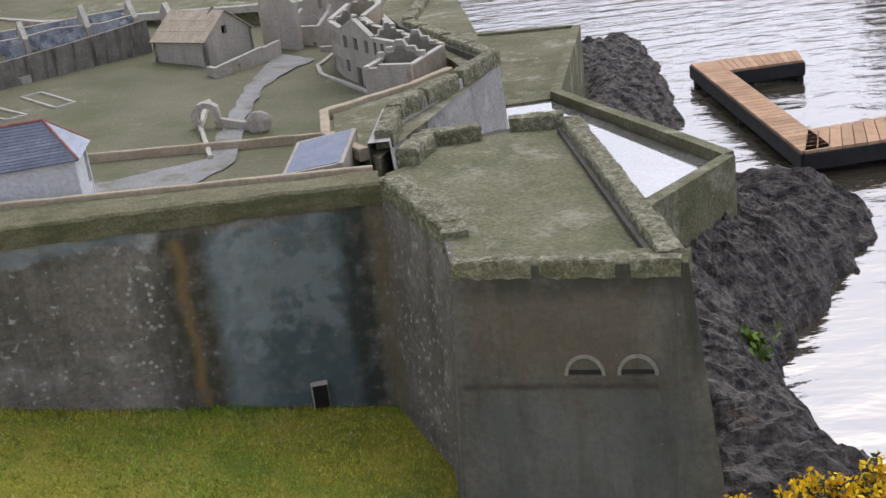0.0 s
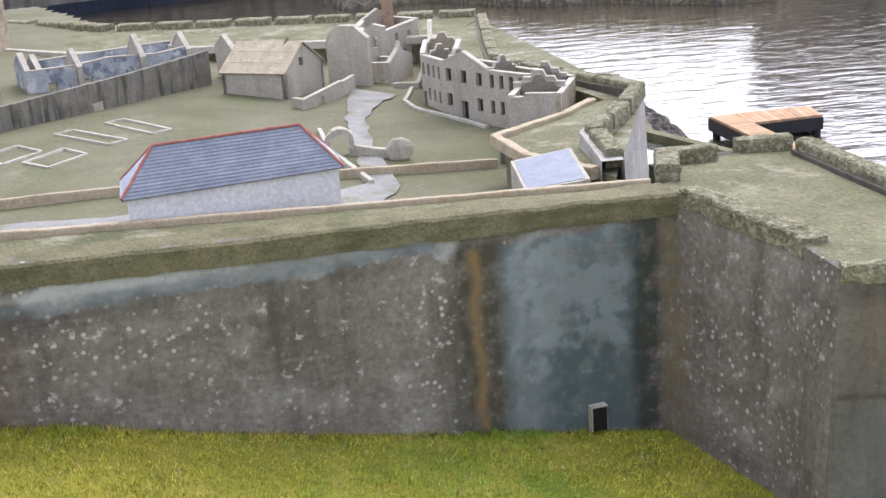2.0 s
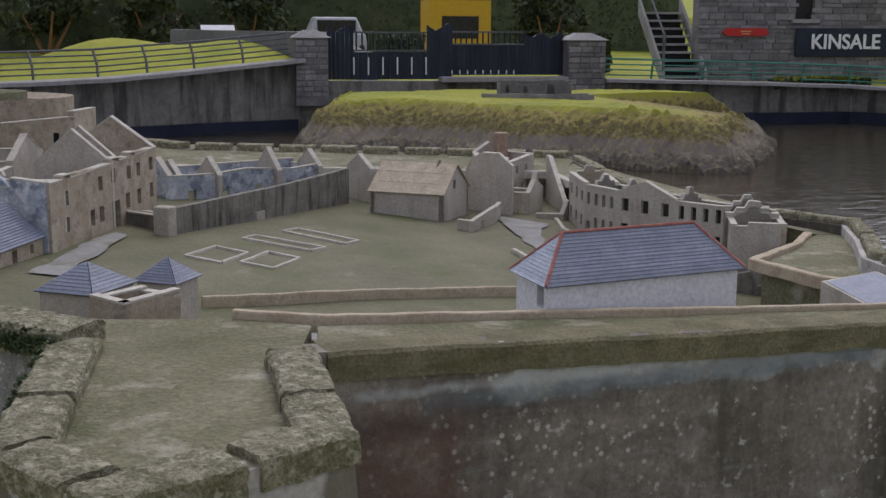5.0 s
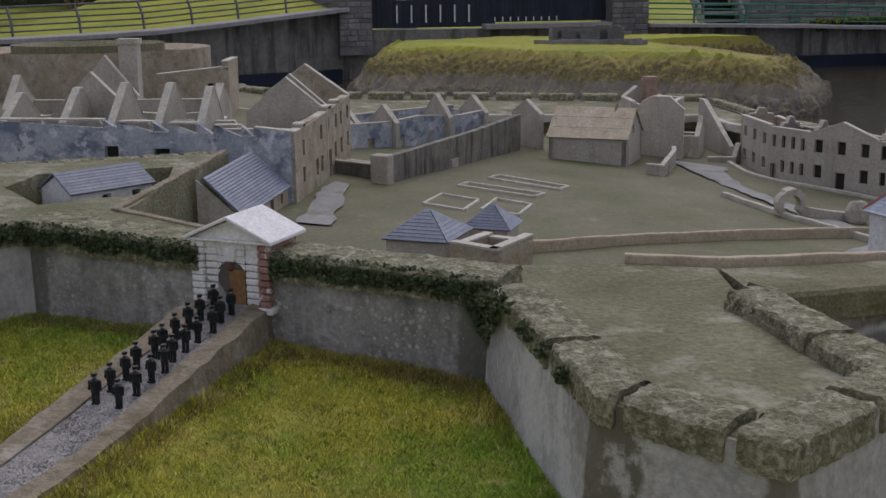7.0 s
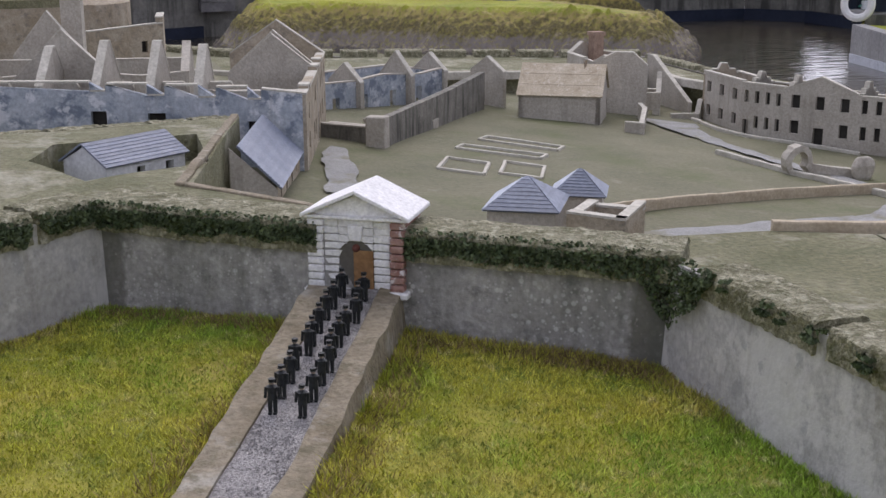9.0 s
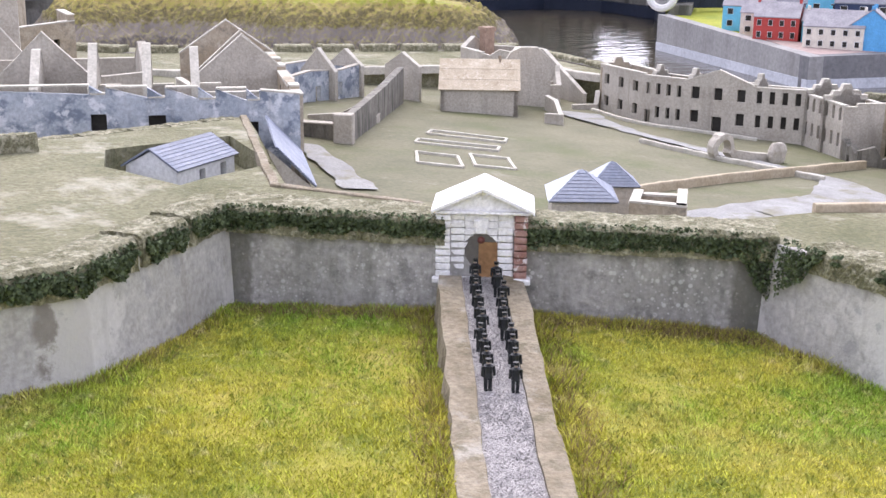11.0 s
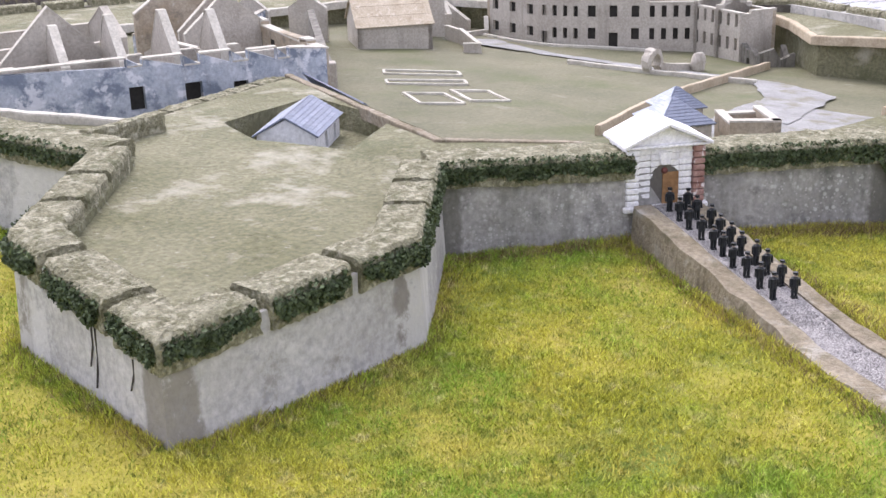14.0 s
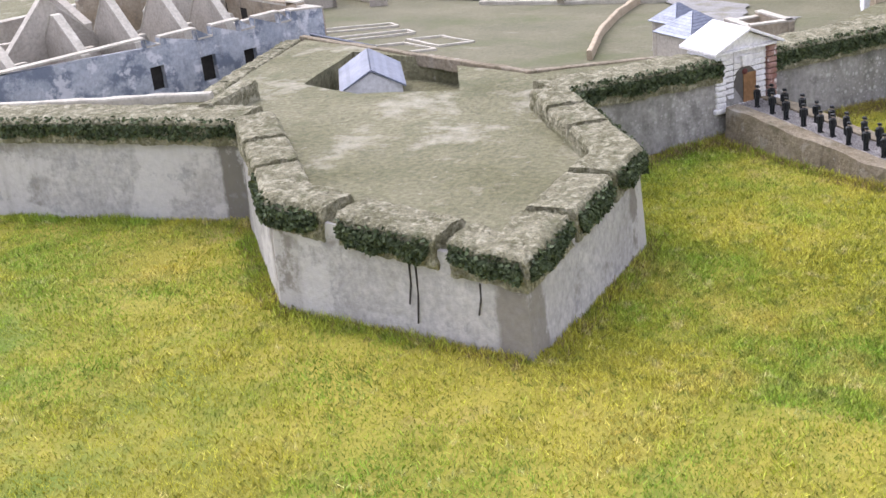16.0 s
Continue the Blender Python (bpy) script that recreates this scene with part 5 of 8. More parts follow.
# round battery behind the barracks
ring = thing("round_battery", -5.5, 12.0, 1.3)
for r_out, r_in, top_, n_ in ((1.0, 0.86, 0.62, "outer_ring"), (0.62, 0.5, 0.66, "inner_ring")):
    bm = bmesh.new()
    m_ = 40
    for k in range(m_):
        a0, a1 = k * math.tau / m_, (k + 1) * math.tau / m_
        P = lambda r, a_, z: (r * math.cos(a_), r * 0.75 * math.sin(a_), z)
        hexa(bm, [P(r_in, a0, 0), P(r_out, a0, 0), P(r_out, a1, 0), P(r_in, a1, 0)], [P(r_in, a0, top_ - 0.05), P(r_out, a0, top_), P(r_out, a1, top_), P(r_in, a1, top_ - 0.05)])
    bmesh.ops.remove_doubles(bm, verts=list(bm.verts), dist=1e-5)
    part(n_, bm, M_STONE_OCHRE if n_ == "outer_ring" else M_MOSS, ring)
tagged(ring, "round stone gun battery with a mossy inner ring", "battery")
ruin("battery_wall", [(-4.95, 10.75), (-4.42, 10.85), (-4.30, 11.6)], 1.3, [[(0, 1.78), (0.5, 1.80), (1, 1.82)], [(0, 1.86), (1, 1.84)]], M_STONE_OCHRE, "warm stone wall in front of the round battery", {0: [(0.2, 0.35, 1.4, 1.58), (0.7, 0.78, 1.62, 1.7)]}, M_TRIM, 0.05, False, pane=M_DARK)

# slate-roofed block against the terrace
SL = [(-4.63, 6.60), (-4.345, 7.34)]
wing = thing("slate_wing", -4.6, 6.6, 1.4)
inv = wing.matrix_world.inverted()
WO = [(0.12, 0.16, 1.41, 1.46), (0.30, 0.35, 1.37, 1.46), (0.48, 0.53, 1.37, 1.46), (0.66, 0.70, 1.41, 1.46)]
w = part("wall", wall_bm(span(*SL), 1.3, 1.485, WO, 0.03), M_STONE_OCHRE, wing)
w.matrix_local = inv @ pose(*SL[0], 0, 0, 0, math.degrees(math.atan2(SL[1][1] - SL[0][1], SL[1][0] - SL[0][0])))
for u0, u1, lo, hi in WO:
    bm = bmesh.new()
    box(bm, u0, u1, 0.022, 0.027, lo, hi)
    q = part("window_pane", bm, M_DARK, wing)
    q.matrix_local = w.matrix_local
bm = bmesh.new()
a, c, d, f = Vector((-4.615, 6.585, 1.475)), Vector((-4.33, 7.34, 1.475)), Vector((-4.525, 7.30, 1.665)), Vector((-4.785, 6.60, 1.655))
hexa(bm, [a, c, d, f], [v + Vector((0.003, -0.001, 0.003)) for v in (a, c, d, f)])
r = part("roof_slope", bm, M_SLATE, wing)
r.matrix_local = inv
for k in range(16):
    s, t = k / 16, (k + 1) / 16
    qd = [v + Vector((0.003, -0.001, 0.003)) for v in (a.lerp(f, s), c.lerp(d, s), c.lerp(d, t), a.lerp(f, t))]
    bm = bmesh.new()
    hexa(bm, qd, [qd[0] + Vector((0.004, -0.002, 0.005)), qd[1] + Vector((0.004, -0.002, 0.005)), qd[2] + Vector((0.001, -0.001, 0.002)), qd[3] + Vector((0.001, -0.001, 0.002))])
    part("slate_course", bm, M_SLATE, r)
gable_len = 0.185
w = part("end_wall", wall_bm(gable_len, 1.3, [(0, 1.648), (gable_len, 1.475)], (), 0.03), M_STONE, wing)
w.matrix_local = inv @ pose(-4.81, 6.61, 0, 0, 0, -4)
tagged(wing, "long low wing with a single blue slate slope and stone front", "building")

# shed in its pit
roofed("slate_shed", [(-5.305, 6.306), (-4.995, 6.52), (-5.125, 6.708), (-5.435, 6.494)], 1.5, 1.668, 1.735, 0, M_SLATE, M_WHITE, "small pale shed with a blue-grey slate roof set in the terrace", {0: [(0.14, 0.18, 1.58, 1.645), (0.28, 0.32, 1.58, 1.645)]}, None, courses=8, over=0.012)

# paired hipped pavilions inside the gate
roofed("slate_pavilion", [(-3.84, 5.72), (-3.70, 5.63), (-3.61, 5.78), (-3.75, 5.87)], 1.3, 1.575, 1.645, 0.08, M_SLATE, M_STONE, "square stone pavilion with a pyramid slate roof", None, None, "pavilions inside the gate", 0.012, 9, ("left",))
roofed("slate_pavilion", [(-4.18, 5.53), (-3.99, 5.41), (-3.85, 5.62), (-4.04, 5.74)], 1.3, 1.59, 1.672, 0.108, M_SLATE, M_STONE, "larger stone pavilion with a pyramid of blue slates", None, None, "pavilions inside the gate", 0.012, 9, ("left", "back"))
ruin("pavilion_yard", [(-3.99, 5.33), (-3.87, 5.17), (-3.68, 5.37), (-3.82, 5.50)], 1.4, [1.60, 1.60, 1.58, 1.59], M_STONE_OCHRE, "small walled yard with pale coping beside the pavilions", None, M_TRIM, 0.03)

# marked plots, low walls, ruined arch, paths
def plot(corners):
    ob = thing("foundation_outline", corners[0][0], corners[0][1], ground_z(*corners[0]))
    inv_ = ob.matrix_world.inverted()
    for a, c in zip(corners, corners[1:] + corners[:1]):
        bm = bmesh.new()
        za, zc = ground_z(*a) - 0.01, ground_z(*c) - 0.01
        l_ = span(a, c)
        hexa(bm, [(0, -0.011, za), (l_, -0.011, zc), (l_, 0.011, zc), (0, 0.011, za)], [(0, -0.008, za + 0.022), (l_, -0.008, zc + 0.022), (l_, 0.008, zc + 0.022), (0, 0.008, za + 0.022)])
        e = part("kerb", rumple(bm, 0.003, 20, 2), M_TRIM, ob)
        e.matrix_local = inv_ @ pose(a[0], a[1], 0, 0, 0, math.degrees(math.atan2(c[1] - a[1], c[0] - a[0])))
    tagged(ob, "low whitish stone outline of a vanished building on the parade", "foundation", "foundation outlines on the parade")


plot([(-2.95, 8.40), (-3.05, 8.29), (-2.72, 7.95), (-2.62, 8.07)])
plot([(-3.22, 8.10), (-3.31, 7.99), (-2.95, 7.69), (-2.855, 7.80)])
plot([(-3.47, 7.70), (-3.64, 7.40), (-3.46, 7.25), (-3.31, 7.54)])
plot([(-3.19, 7.60), (-3.36, 7.28), (-3.20, 7.15), (-3.04, 7.45)])


def ground_strip(name, left, right, material, label, lift=0.006):
    verts, faces = [], []
    n_ = len(left)
    for k in range(n_ - 1):
        for s in range(14):
            for p, q in ((left[k], left[k + 1]), (right[k], right[k + 1])):
                x, y = p[0] + (q[0] - p[0]) * s / 14, p[1] + (q[1] - p[1]) * s / 14
                x += 0.03 * noise.noise(Vector((x * 6, y * 6, 1)))
                y += 0.03 * noise.noise(Vector((x * 6, y * 6, 5)))
                verts.append((x, y, ground_z(x, y) + lift + 0.004))
    faces = [(2 * k, 2 * k + 1, 2 * k + 3, 2 * k + 2) for k in range(len(verts) // 2 - 1)]
    return tagged(mesh_ob(name, verts, faces, material), label, "path", kind="structure")


ground_strip("path_parade", [(-2.6, 6.05), (-1.95, 6.30), (-1.50, 6.62), (-1.52, 7.63), (-1.52, 8.3), (-1.46, 9.07), (-1.45, 9.35)], [(-2.6, 5.8), (-1.55, 6.05), (-1.32, 6.55), (-1.40, 7.62), (-1.40, 8.3), (-1.24, 8.85), (-1.10, 9.05)], M_PATH, "winding pale gravel path across the parade")
ground_strip("path_barracks", [(-4.36, 6.82), (-4.12, 7.75), (-4.0, 8.0)], [(-4.21, 6.78), (-4.0, 7.7), (-3.94, 7.95)], M_PATH, "pale gravel strip along the barracks front")
ground_strip("path_lower", [(-3.3, 6.05), (-2.6, 6.2), (-2.0, 6.3)], [(-3.3, 5.6), (-2.6, 5.55), (-2.0, 5.6)], M_PATH, "broad pale gravel apron behind the wall", 0.002)
for n_, line, h_ in (("long_low_wall", [(-0.75, 6.92), (-2.15, 6.68), (-2.86, 6.50), (-3.58, 6.26)], 0.051), ("barracks_kerb", [(-0.66, 7.92), (-1.05, 8.55), (-1.10, 8.80), (-1.0, 9.3)], 0.02), ("edge_kerb", [(-1.48, 6.62), (-1.66, 7.28), (-1.72, 7.9)], 0.03)):
    tagged(swept(n_, [(x, y, ground_z(x, y)) for x, y in line], 0.028, h_, M_TRIM_TAN if h_ > 0.05 else M_TRIM, 0.003), "low tan stone wall across the parade" if h_ > 0.05 else "thin pale stone kerb on the parade", "low wall" if h_ > 0.05 else "kerb", kind="structure")
arch = thing("ruined_arch", -1.60, 7.30, ground_z(-1.6, 7.3))
bm = bmesh.new()
for k in range(10):
    a0, a1 = math.pi * 1.25 - k * math.pi * 1.5 / 10, math.pi * 1.25 - (k + 1) * math.pi * 1.5 / 10
    P = lambda r, a_, y: (r * math.cos(a_), y, 0.075 + r * math.sin(a_))
    hexa(bm, [P(0.05, a0, -0.03), P(0.088, a0, -0.03), P(0.088, a1, -0.03), P(0.05, a1, -0.03)], [P(0.05, a0, 0.03), P(0.088, a0, 0.03), P(0.088, a1, 0.03), P(0.05, a1, 0.03)])
bmesh.ops.remove_doubles(bm, verts=list(bm.verts), dist=1e-5)
part("arch_ring", rumple(bm, 0.01, 20, 1), M_STONE, arch)
bm = bmesh.new()
hexa(bm, [(0.05, -0.02, -0.02), (0.34, -0.14, -0.03), (0.35, -0.10, -0.03), (0.06, 0.02, -0.02)], [(0.05, -0.02, 0.06), (0.34, -0.14, 0.02), (0.35, -0.10, 0.02), (0.06, 0.02, 0.06)])
part("fallen_wall", rumple(bm, 0.008, 15, 3), M_STONE, arch)
bm = bmesh.new()
bmesh.ops.create_icosphere(bm, subdivisions=3, radius=0.075, matrix=Matrix.Translation((0.33, -0.14, 0.03)) @ Matrix.Diagonal((1, 0.5, 1, 1)))
part("end_stump", rumple(bm, 0.012, 18), M_STONE, arch)
tagged(arch, "ruined round stone arch with a tumbled wall", "ruin")


# ---- gate, causeway and figures ----
gate = thing("fort_gate", -4.861, 5.209, 1.49)
gate.matrix_world = pose(-4.861, 5.209, 1.49, 0, 0, math.degrees(math.atan2(-0.16, 0.227)))
GW, GD = 0.278, 0.17


def arch_z(x):
    k = min(1.0, abs(x - 0.135) / 0.05)
    return 0.092 + 0.05 * math.sqrt(max(0.0, 1 - k * k))


courses = 9
for k in range(courses):
    z0, z1 = k * 0.0225, (k + 1) * 0.0225 - 0.003
    for x0, x1, nm in ((0.0, 0.04, "corner_block"), (0.04, 0.0845, "block"), (0.1855, 0.235, "block"), (0.237, GW, "corner_block")):
        red = x0 > 0.23
        bm = bmesh.new()
        proud = 0.012 if nm == "corner_block" else 0.0
        jig = 0.004 * noise.noise(Vector((k * 3.1, x0 * 40, 0)))
        box(bm, x0 - (0.006 if x0 == 0 else 0), x1 + jig, -proud + jig, GD, z0, z1)
        part(nm, bevelled(bm, 0.003), M_GATE_RED if red else M_GATE_WHITE, gate, "flaked reddish stone block" if red else "")
    if k >= 4:
        for s in (0, 1):
            bm = bmesh.new()
            xs = np.linspace(0.085, 0.185, 13)
            for a, c in zip(xs, xs[1:]):
                la, lc = (min(z1 - 0.0004, max(z0, arch_z(u))) for u in (a, c))
                if min(la, lc) < z1 - 0.001 and ((a + c) / 2 < 0.135) == (s == 0):
                    hexa(bm, [(a, 0, la), (c, 0, lc), (c, 0.05, lc), (a, 0.05, la)], [(a, 0, z1), (c, 0, z1), (c, 0.05, z1), (a, 0.05, z1)])
            bmesh.ops.remove_doubles(bm, verts=list(bm.verts), dist=1e-5)
            if bm.verts:
                part("arch_stone", bm, M_GATE_WHITE, gate)
            else:
                bm.free()
bm = bmesh.new()
box(bm, 0.004, GW - 0.004, 0.006, GD, 0.145, 0.204)
part("core", bm, M_GATE_WHITE, gate)
bm = bmesh.new()
hexa(bm, [(0.118, -0.012, 0.140), (0.152, -0.012, 0.140), (0.152, 0.02, 0.140), (0.118, 0.02, 0.140)], [(0.112, -0.012, 0.185), (0.158, -0.012, 0.185), (0.158, 0.02, 0.185), (0.112, 0.02, 0.185)])
part("keystone", bevelled(bm, 0.003), M_GATE_WHITE, gate)
bm = bmesh.new()
box(bm, -0.012, GW + 0.012, -0.02, GD + 0.01, 0.203, 0.212)
part("cornice", bevelled(bm, 0.002), M_GATE_WHITE, gate)
part("pediment", wall_bm(GW, 0.211, [(0.0, 0.212), (GW / 2, 0.272), (GW, 0.212)], (), GD), M_GATE_WHITE, gate)
for s in (0, 1):
    a, c = ((-0.02, 0.205), (GW / 2, 0.277)) if s == 0 else ((GW / 2, 0.277), (GW + 0.02, 0.205))
    bm = bmesh.new()
    hexa(bm, [(a[0], -0.03, a[1]), (c[0], -0.03, c[1]), (c[0], GD + 0.03, c[1]), (a[0], GD + 0.03, a[1])], [(a[0], -0.03, a[1] + 0.012), (c[0], -0.03, c[1] + 0.012), (c[0], GD + 0.03, c[1] + 0.012), (a[0], GD + 0.03, a[1] + 0.012)])
    part("roof_slab", bevelled(bm, 0.002), M_GATE_WHITE, gate)
bm = bmesh.new()
box(bm, -0.016, GW + 0.012, -0.022, GD, -0.02, 0.0)
part("plinth", bevelled(bm, 0.004), M_GATE_WHITE, gate)
bm = bmesh.new()
box(bm, 0.128, 0.1855, -0.002, 0.010, 0.0, 0.112)
part("door_leaf", bm, M_BROWN, gate, "worn brown timber door leaf standing open")
# a dark panel paints the shade of the open passage
bm = bmesh.new()
box(bm, 0.0845, 0.1855, 0.002, 0.006, 0.0, 0.146)
part("tympanum", bm, plain("passage_shade_grey", (0.12, 0.11, 0.095)), gate, "dark grey panel standing in for the shaded passage")
bm = bmesh.new()
bmesh.ops.create_icosphere(bm, subdivisions=2, radius=0.012, matrix=Matrix.Translation((0.135, 0.002, 0.118)))
part("boss", bm, plain("dark_red_boss", (0.14, 0.05, 0.04)), gate)
bm = bmesh.new()
box(bm, 0.087, 0.183, 0.09, 0.14, -0.005, 0.045)
part("passage_step", bm, M_STONE, gate)
tagged(gate, "white rusticated gatehouse with pediment and flaking corner blocks", "gatehouse")

# causeway: gravel between two broad kerbs, falling away from the gate
LEFT = [(-4.885, 5.165), (-5.493, 4.088), (-6.30, 2.66)]
RIGHT = [(-4.633, 5.069), (-5.272, 3.958), (-6.09, 2.53)]


def causeway_at(f, s):
    """Place at the share f of the causeway's length and s of its width."""
    k = min(1, int(f * 2))
    g = f * 2 - k
    x = sum(w * (LEFT[k + j][0] * (1 - s) + RIGHT[k + j][0] * s) for j, w in ((0, 1 - g), (1, g)))
    y = sum(w * (LEFT[k + j][1] * (1 - s) + RIGHT[k + j][1] * s) for j, w in ((0, 1 - g), (1, g)))
    return x, y


def causeway_z(y):
    return max(1.385, 1.495 + 0.124 * (y - 5.12))


for n_, s0, s1, up, m_, label in (("causeway_gravel", 0.28, 0.76, 0.0, M_GRAVEL, "pale grey gravel causeway leading to the gate"), ("causeway_kerb_west", 0.0, 0.275, 0.006, M_KERB, "broad mossy concrete kerb of the causeway"), ("causeway_kerb_east", 0.765, 1.0, 0.006, M_KERB, "broad mossy concrete kerb of the causeway")):
    bm = bmesh.new()
    n = 90
    ring_ = []
    for i in range(n + 1):
        row = []
        for s in (s0, s1):
            x, y = causeway_at(i / n, s)
            edge = s in (0.0, 1.0)
            wob = (0.012 if edge else 0.006) * noise.noise(Vector((x * 9, y * 9, s * 9)))
            x += wob
            z = causeway_z(y) + up + (0.010 if edge else 0.004) * noise.noise(Vector((x * 11, y * 11, s)))
            side = -1 if s == s0 else 1
            row += [bm.verts.new((x, y, z)), bm.verts.new((x + side * 0.03 * edge * (1 + noise.noise(Vector((x * 13, y * 13, 3)))), y, 1.2))]
        ring_.append(row)
    for r0, r1 in zip(ring_, ring_[1:]):
        for a, c in ((0, 2), (1, 0), (2, 3)):
            bm.faces.new((r0[a], r0[c], r1[c], r1[a]))
    ob = part(n_, bm, m_)
    tagged(ob, label, "path", kind="structure")

# loose stones on the gravel
rng = random.Random(4)
verts, faces = [], []
for _ in range(6000):
    x, y = causeway_at(rng.random(), rng.uniform(0.29, 0.75))
    z, r_ = causeway_z(y), rng.uniform(0.0018, 0.0042)
    b0, t0 = len(verts), rng.random() * 6
    verts += [(x + r_ * math.cos(t0 + a), y + r_ * math.sin(t0 + a), z) for a in (0, 2.1, 4.2)] + [(x, y, z + r_ * 1.1)]
    faces += [(b0, b0 + 1, b0 + 3), (b0 + 1, b0 + 2, b0 + 3), (b0 + 2, b0, b0 + 3)]
tagged(mesh_ob("gravel", verts, faces, M_GRAVEL), "loose pale grey gravel on the causeway", "gravel", kind="stuff")


def figurine():
    """A plain cast figure standing to attention, about nine centimetres tall."""
    bm = bmesh.new()
    for sx in (-1, 1):
        cyl(bm, (sx * 0.006, 0, 0.0), (sx * 0.006, 0, 0.042), 0.0048, 0.0062, 7)
        box(bm, sx * 0.006 - 0.0042, sx * 0.006 + 0.0042, -0.009, 0.005, 0.0, 0.005)
        cyl(bm, (sx * 0.0145, 0.001, 0.066), (sx * 0.0165, -0.002, 0.040), 0.0042, 0.0036, 6)
    cyl(bm, (0, 0, 0.036), (0, 0, 0.050), 0.0125, 0.0110, 9)
    cyl(bm, (0, 0, 0.050), (0, 0, 0.068), 0.0110, 0.0138, 9)
    cyl(bm, (0, 0, 0.068), (0, 0, 0.073), 0.0120, 0.0045, 9)
    dark = len(bm.faces)
    bmesh.ops.create_icosphere(bm, subdivisions=1, radius=0.0066, matrix=Matrix.Translation((0, -0.0005, 0.0775)))
    bm.faces.ensure_lookup_table()
    for f_ in bm.faces[dark:]:
        f_.material_index = 1
    n0 = len(bm.faces)
    cyl(bm, (0, 0, 0.0805), (0, 0, 0.0875), 0.0078, 0.0088, 9)
    cyl(bm, (0, -0.006, 0.0805), (0, -0.006, 0.0818), 0.0075, 0.0075, 8)
    ob = part("toy_soldier", bm, [M_UNIFORM, plain("pale_flesh_paint", (0.42, 0.34, 0.29))])
    return tagged(ob, "small dark painted toy soldier standing on the causeway", "figurine", "toy soldiers on the causeway")


first = figurine()
facing = math.degrees(math.atan2(-1.26, -0.74)) + 90
rng = random.Random(11)
made = 0
for file_, (p, q) in enumerate((((-5.147, 4.490), (-4.82, 5.06)), ((-5.085, 4.459), (-4.755, 5.03)))):
    for k in range(10):
        f = k / 9
        x = p[0] + (q[0] - p[0]) * f + rng.uniform(-0.008, 0.008)
        y = p[1] + (q[1] - p[1]) * f + rng.uniform(-0.008, 0.008)
        m_ = pose(x, y, causeway_z(y) + 0.001, 0, 0, facing + rng.uniform(-9, 9)) @ Matrix.Scale(rng.uniform(0.94, 1.0), 4)
        if made == 0:
            first.matrix_world = m_
        else:
            copy_thing(first, m_)
        made += 1

# wall fittings: drain, arched vents, crack, dark stain boards
drain = thing("drain_opening", -0.757, 4.675, 0.60)
drain.matrix_world = pose(-0.757, 4.675, 0.60, 0, 0, 180 + math.degrees(math.atan2(-0.49, -2.93)))
# the hole is a solid black box that paints the drain's inner shade
for n_, args, m_ in (("hole", (-0.030, 0.030, -0.001, 0.08, 0.0, 0.10), plain("drain_shade_black", (0.012, 0.011, 0.01))), ("lintel", (-0.036, 0.034, -0.003, 0.08, 0.10, 0.105), M_STONE), ("jamb", (-0.036, -0.030, -0.003, 0.08, 0.0, 0.10), M_STONE), ("jamb", (0.030, 0.034, -0.003, 0.08, 0.0, 0.10), M_STONE_DARK)):
    bm = bmesh.new()
    box(bm, *args)
    part(n_, bm, m_, drain)
tagged(drain, "small dark square drain opening with pale surround", "opening")
for cx, cy in ((0.270, 3.838), (0.440, 3.800)):
    v_ = thing("arched_vent", cx, cy, 1.055)
    v_.matrix_world = pose(cx, cy, 1.05, -4, 0, math.degrees(math.atan2(-0.17, 0.75)))
    bm = bmesh.new()
    for k in range(14):
        a0, a1 = k * math.pi / 14, (k + 1) * math.pi / 14
        P = lambda r, a_, y: (r * math.cos(a_), y, r * 1.1 * math.sin(a_))
        hexa(bm, [P(0.056, a0, -0.012), P(0.068, a0, -0.012), P(0.068, a0, 0.02), P(0.056, a0, 0.02)], [P(0.056, a1, -0.012), P(0.068, a1, -0.012), P(0.068, a1, 0.02), P(0.056, a1, 0.02)])
    bmesh.ops.remove_doubles(bm, verts=list(bm.verts), dist=1e-5)
    part("surround", bm, mat("vent_surround", (0.28, 0.265, 0.23), (0.38, 0.36, 0.31), 20, fine=80, bump=0.3), v_)
    # dark panel and slot paint the shade inside the vent
    bm = bmesh.new()
    pts = [(0.056 * math.cos(k * math.pi / 14), 0.056 * 1.1 * math.sin(k * math.pi / 14)) for k in range(15)]
    hexa(bm, [(x, -0.006, z) for x, z in pts], [(x, 0.0, z) for x, z in pts])
    part("panel", bm, plain("vent_inside_shade", (0.06, 0.06, 0.055)), v_)
    bm = bmesh.new()
    box(bm, -0.054, 0.054, -0.009, -0.003, 0.004, 0.020)
    part("slot", bm, M_DARK, v_)
    bm = bmesh.new()
    box(bm, -0.066, 0.066, -0.014, 0.0, -0.012, 0.0)
    part("sill", bm, M_PLASTER_SEA, v_)
    tagged(v_, "half-round vent with a pale stone surround", "vent", "arched vents of the sea bastion")


# a settlement crack and dark run-off lines on the walls
def wall_line(name, pts, width, material, label):
    bm = bmesh.new()
    for p, q in zip(pts, pts[1:]):
        cyl(bm, p, q, width, width * 0.8, 5)
    return tagged(part(name, bm, material), label, "crack", kind="structure")


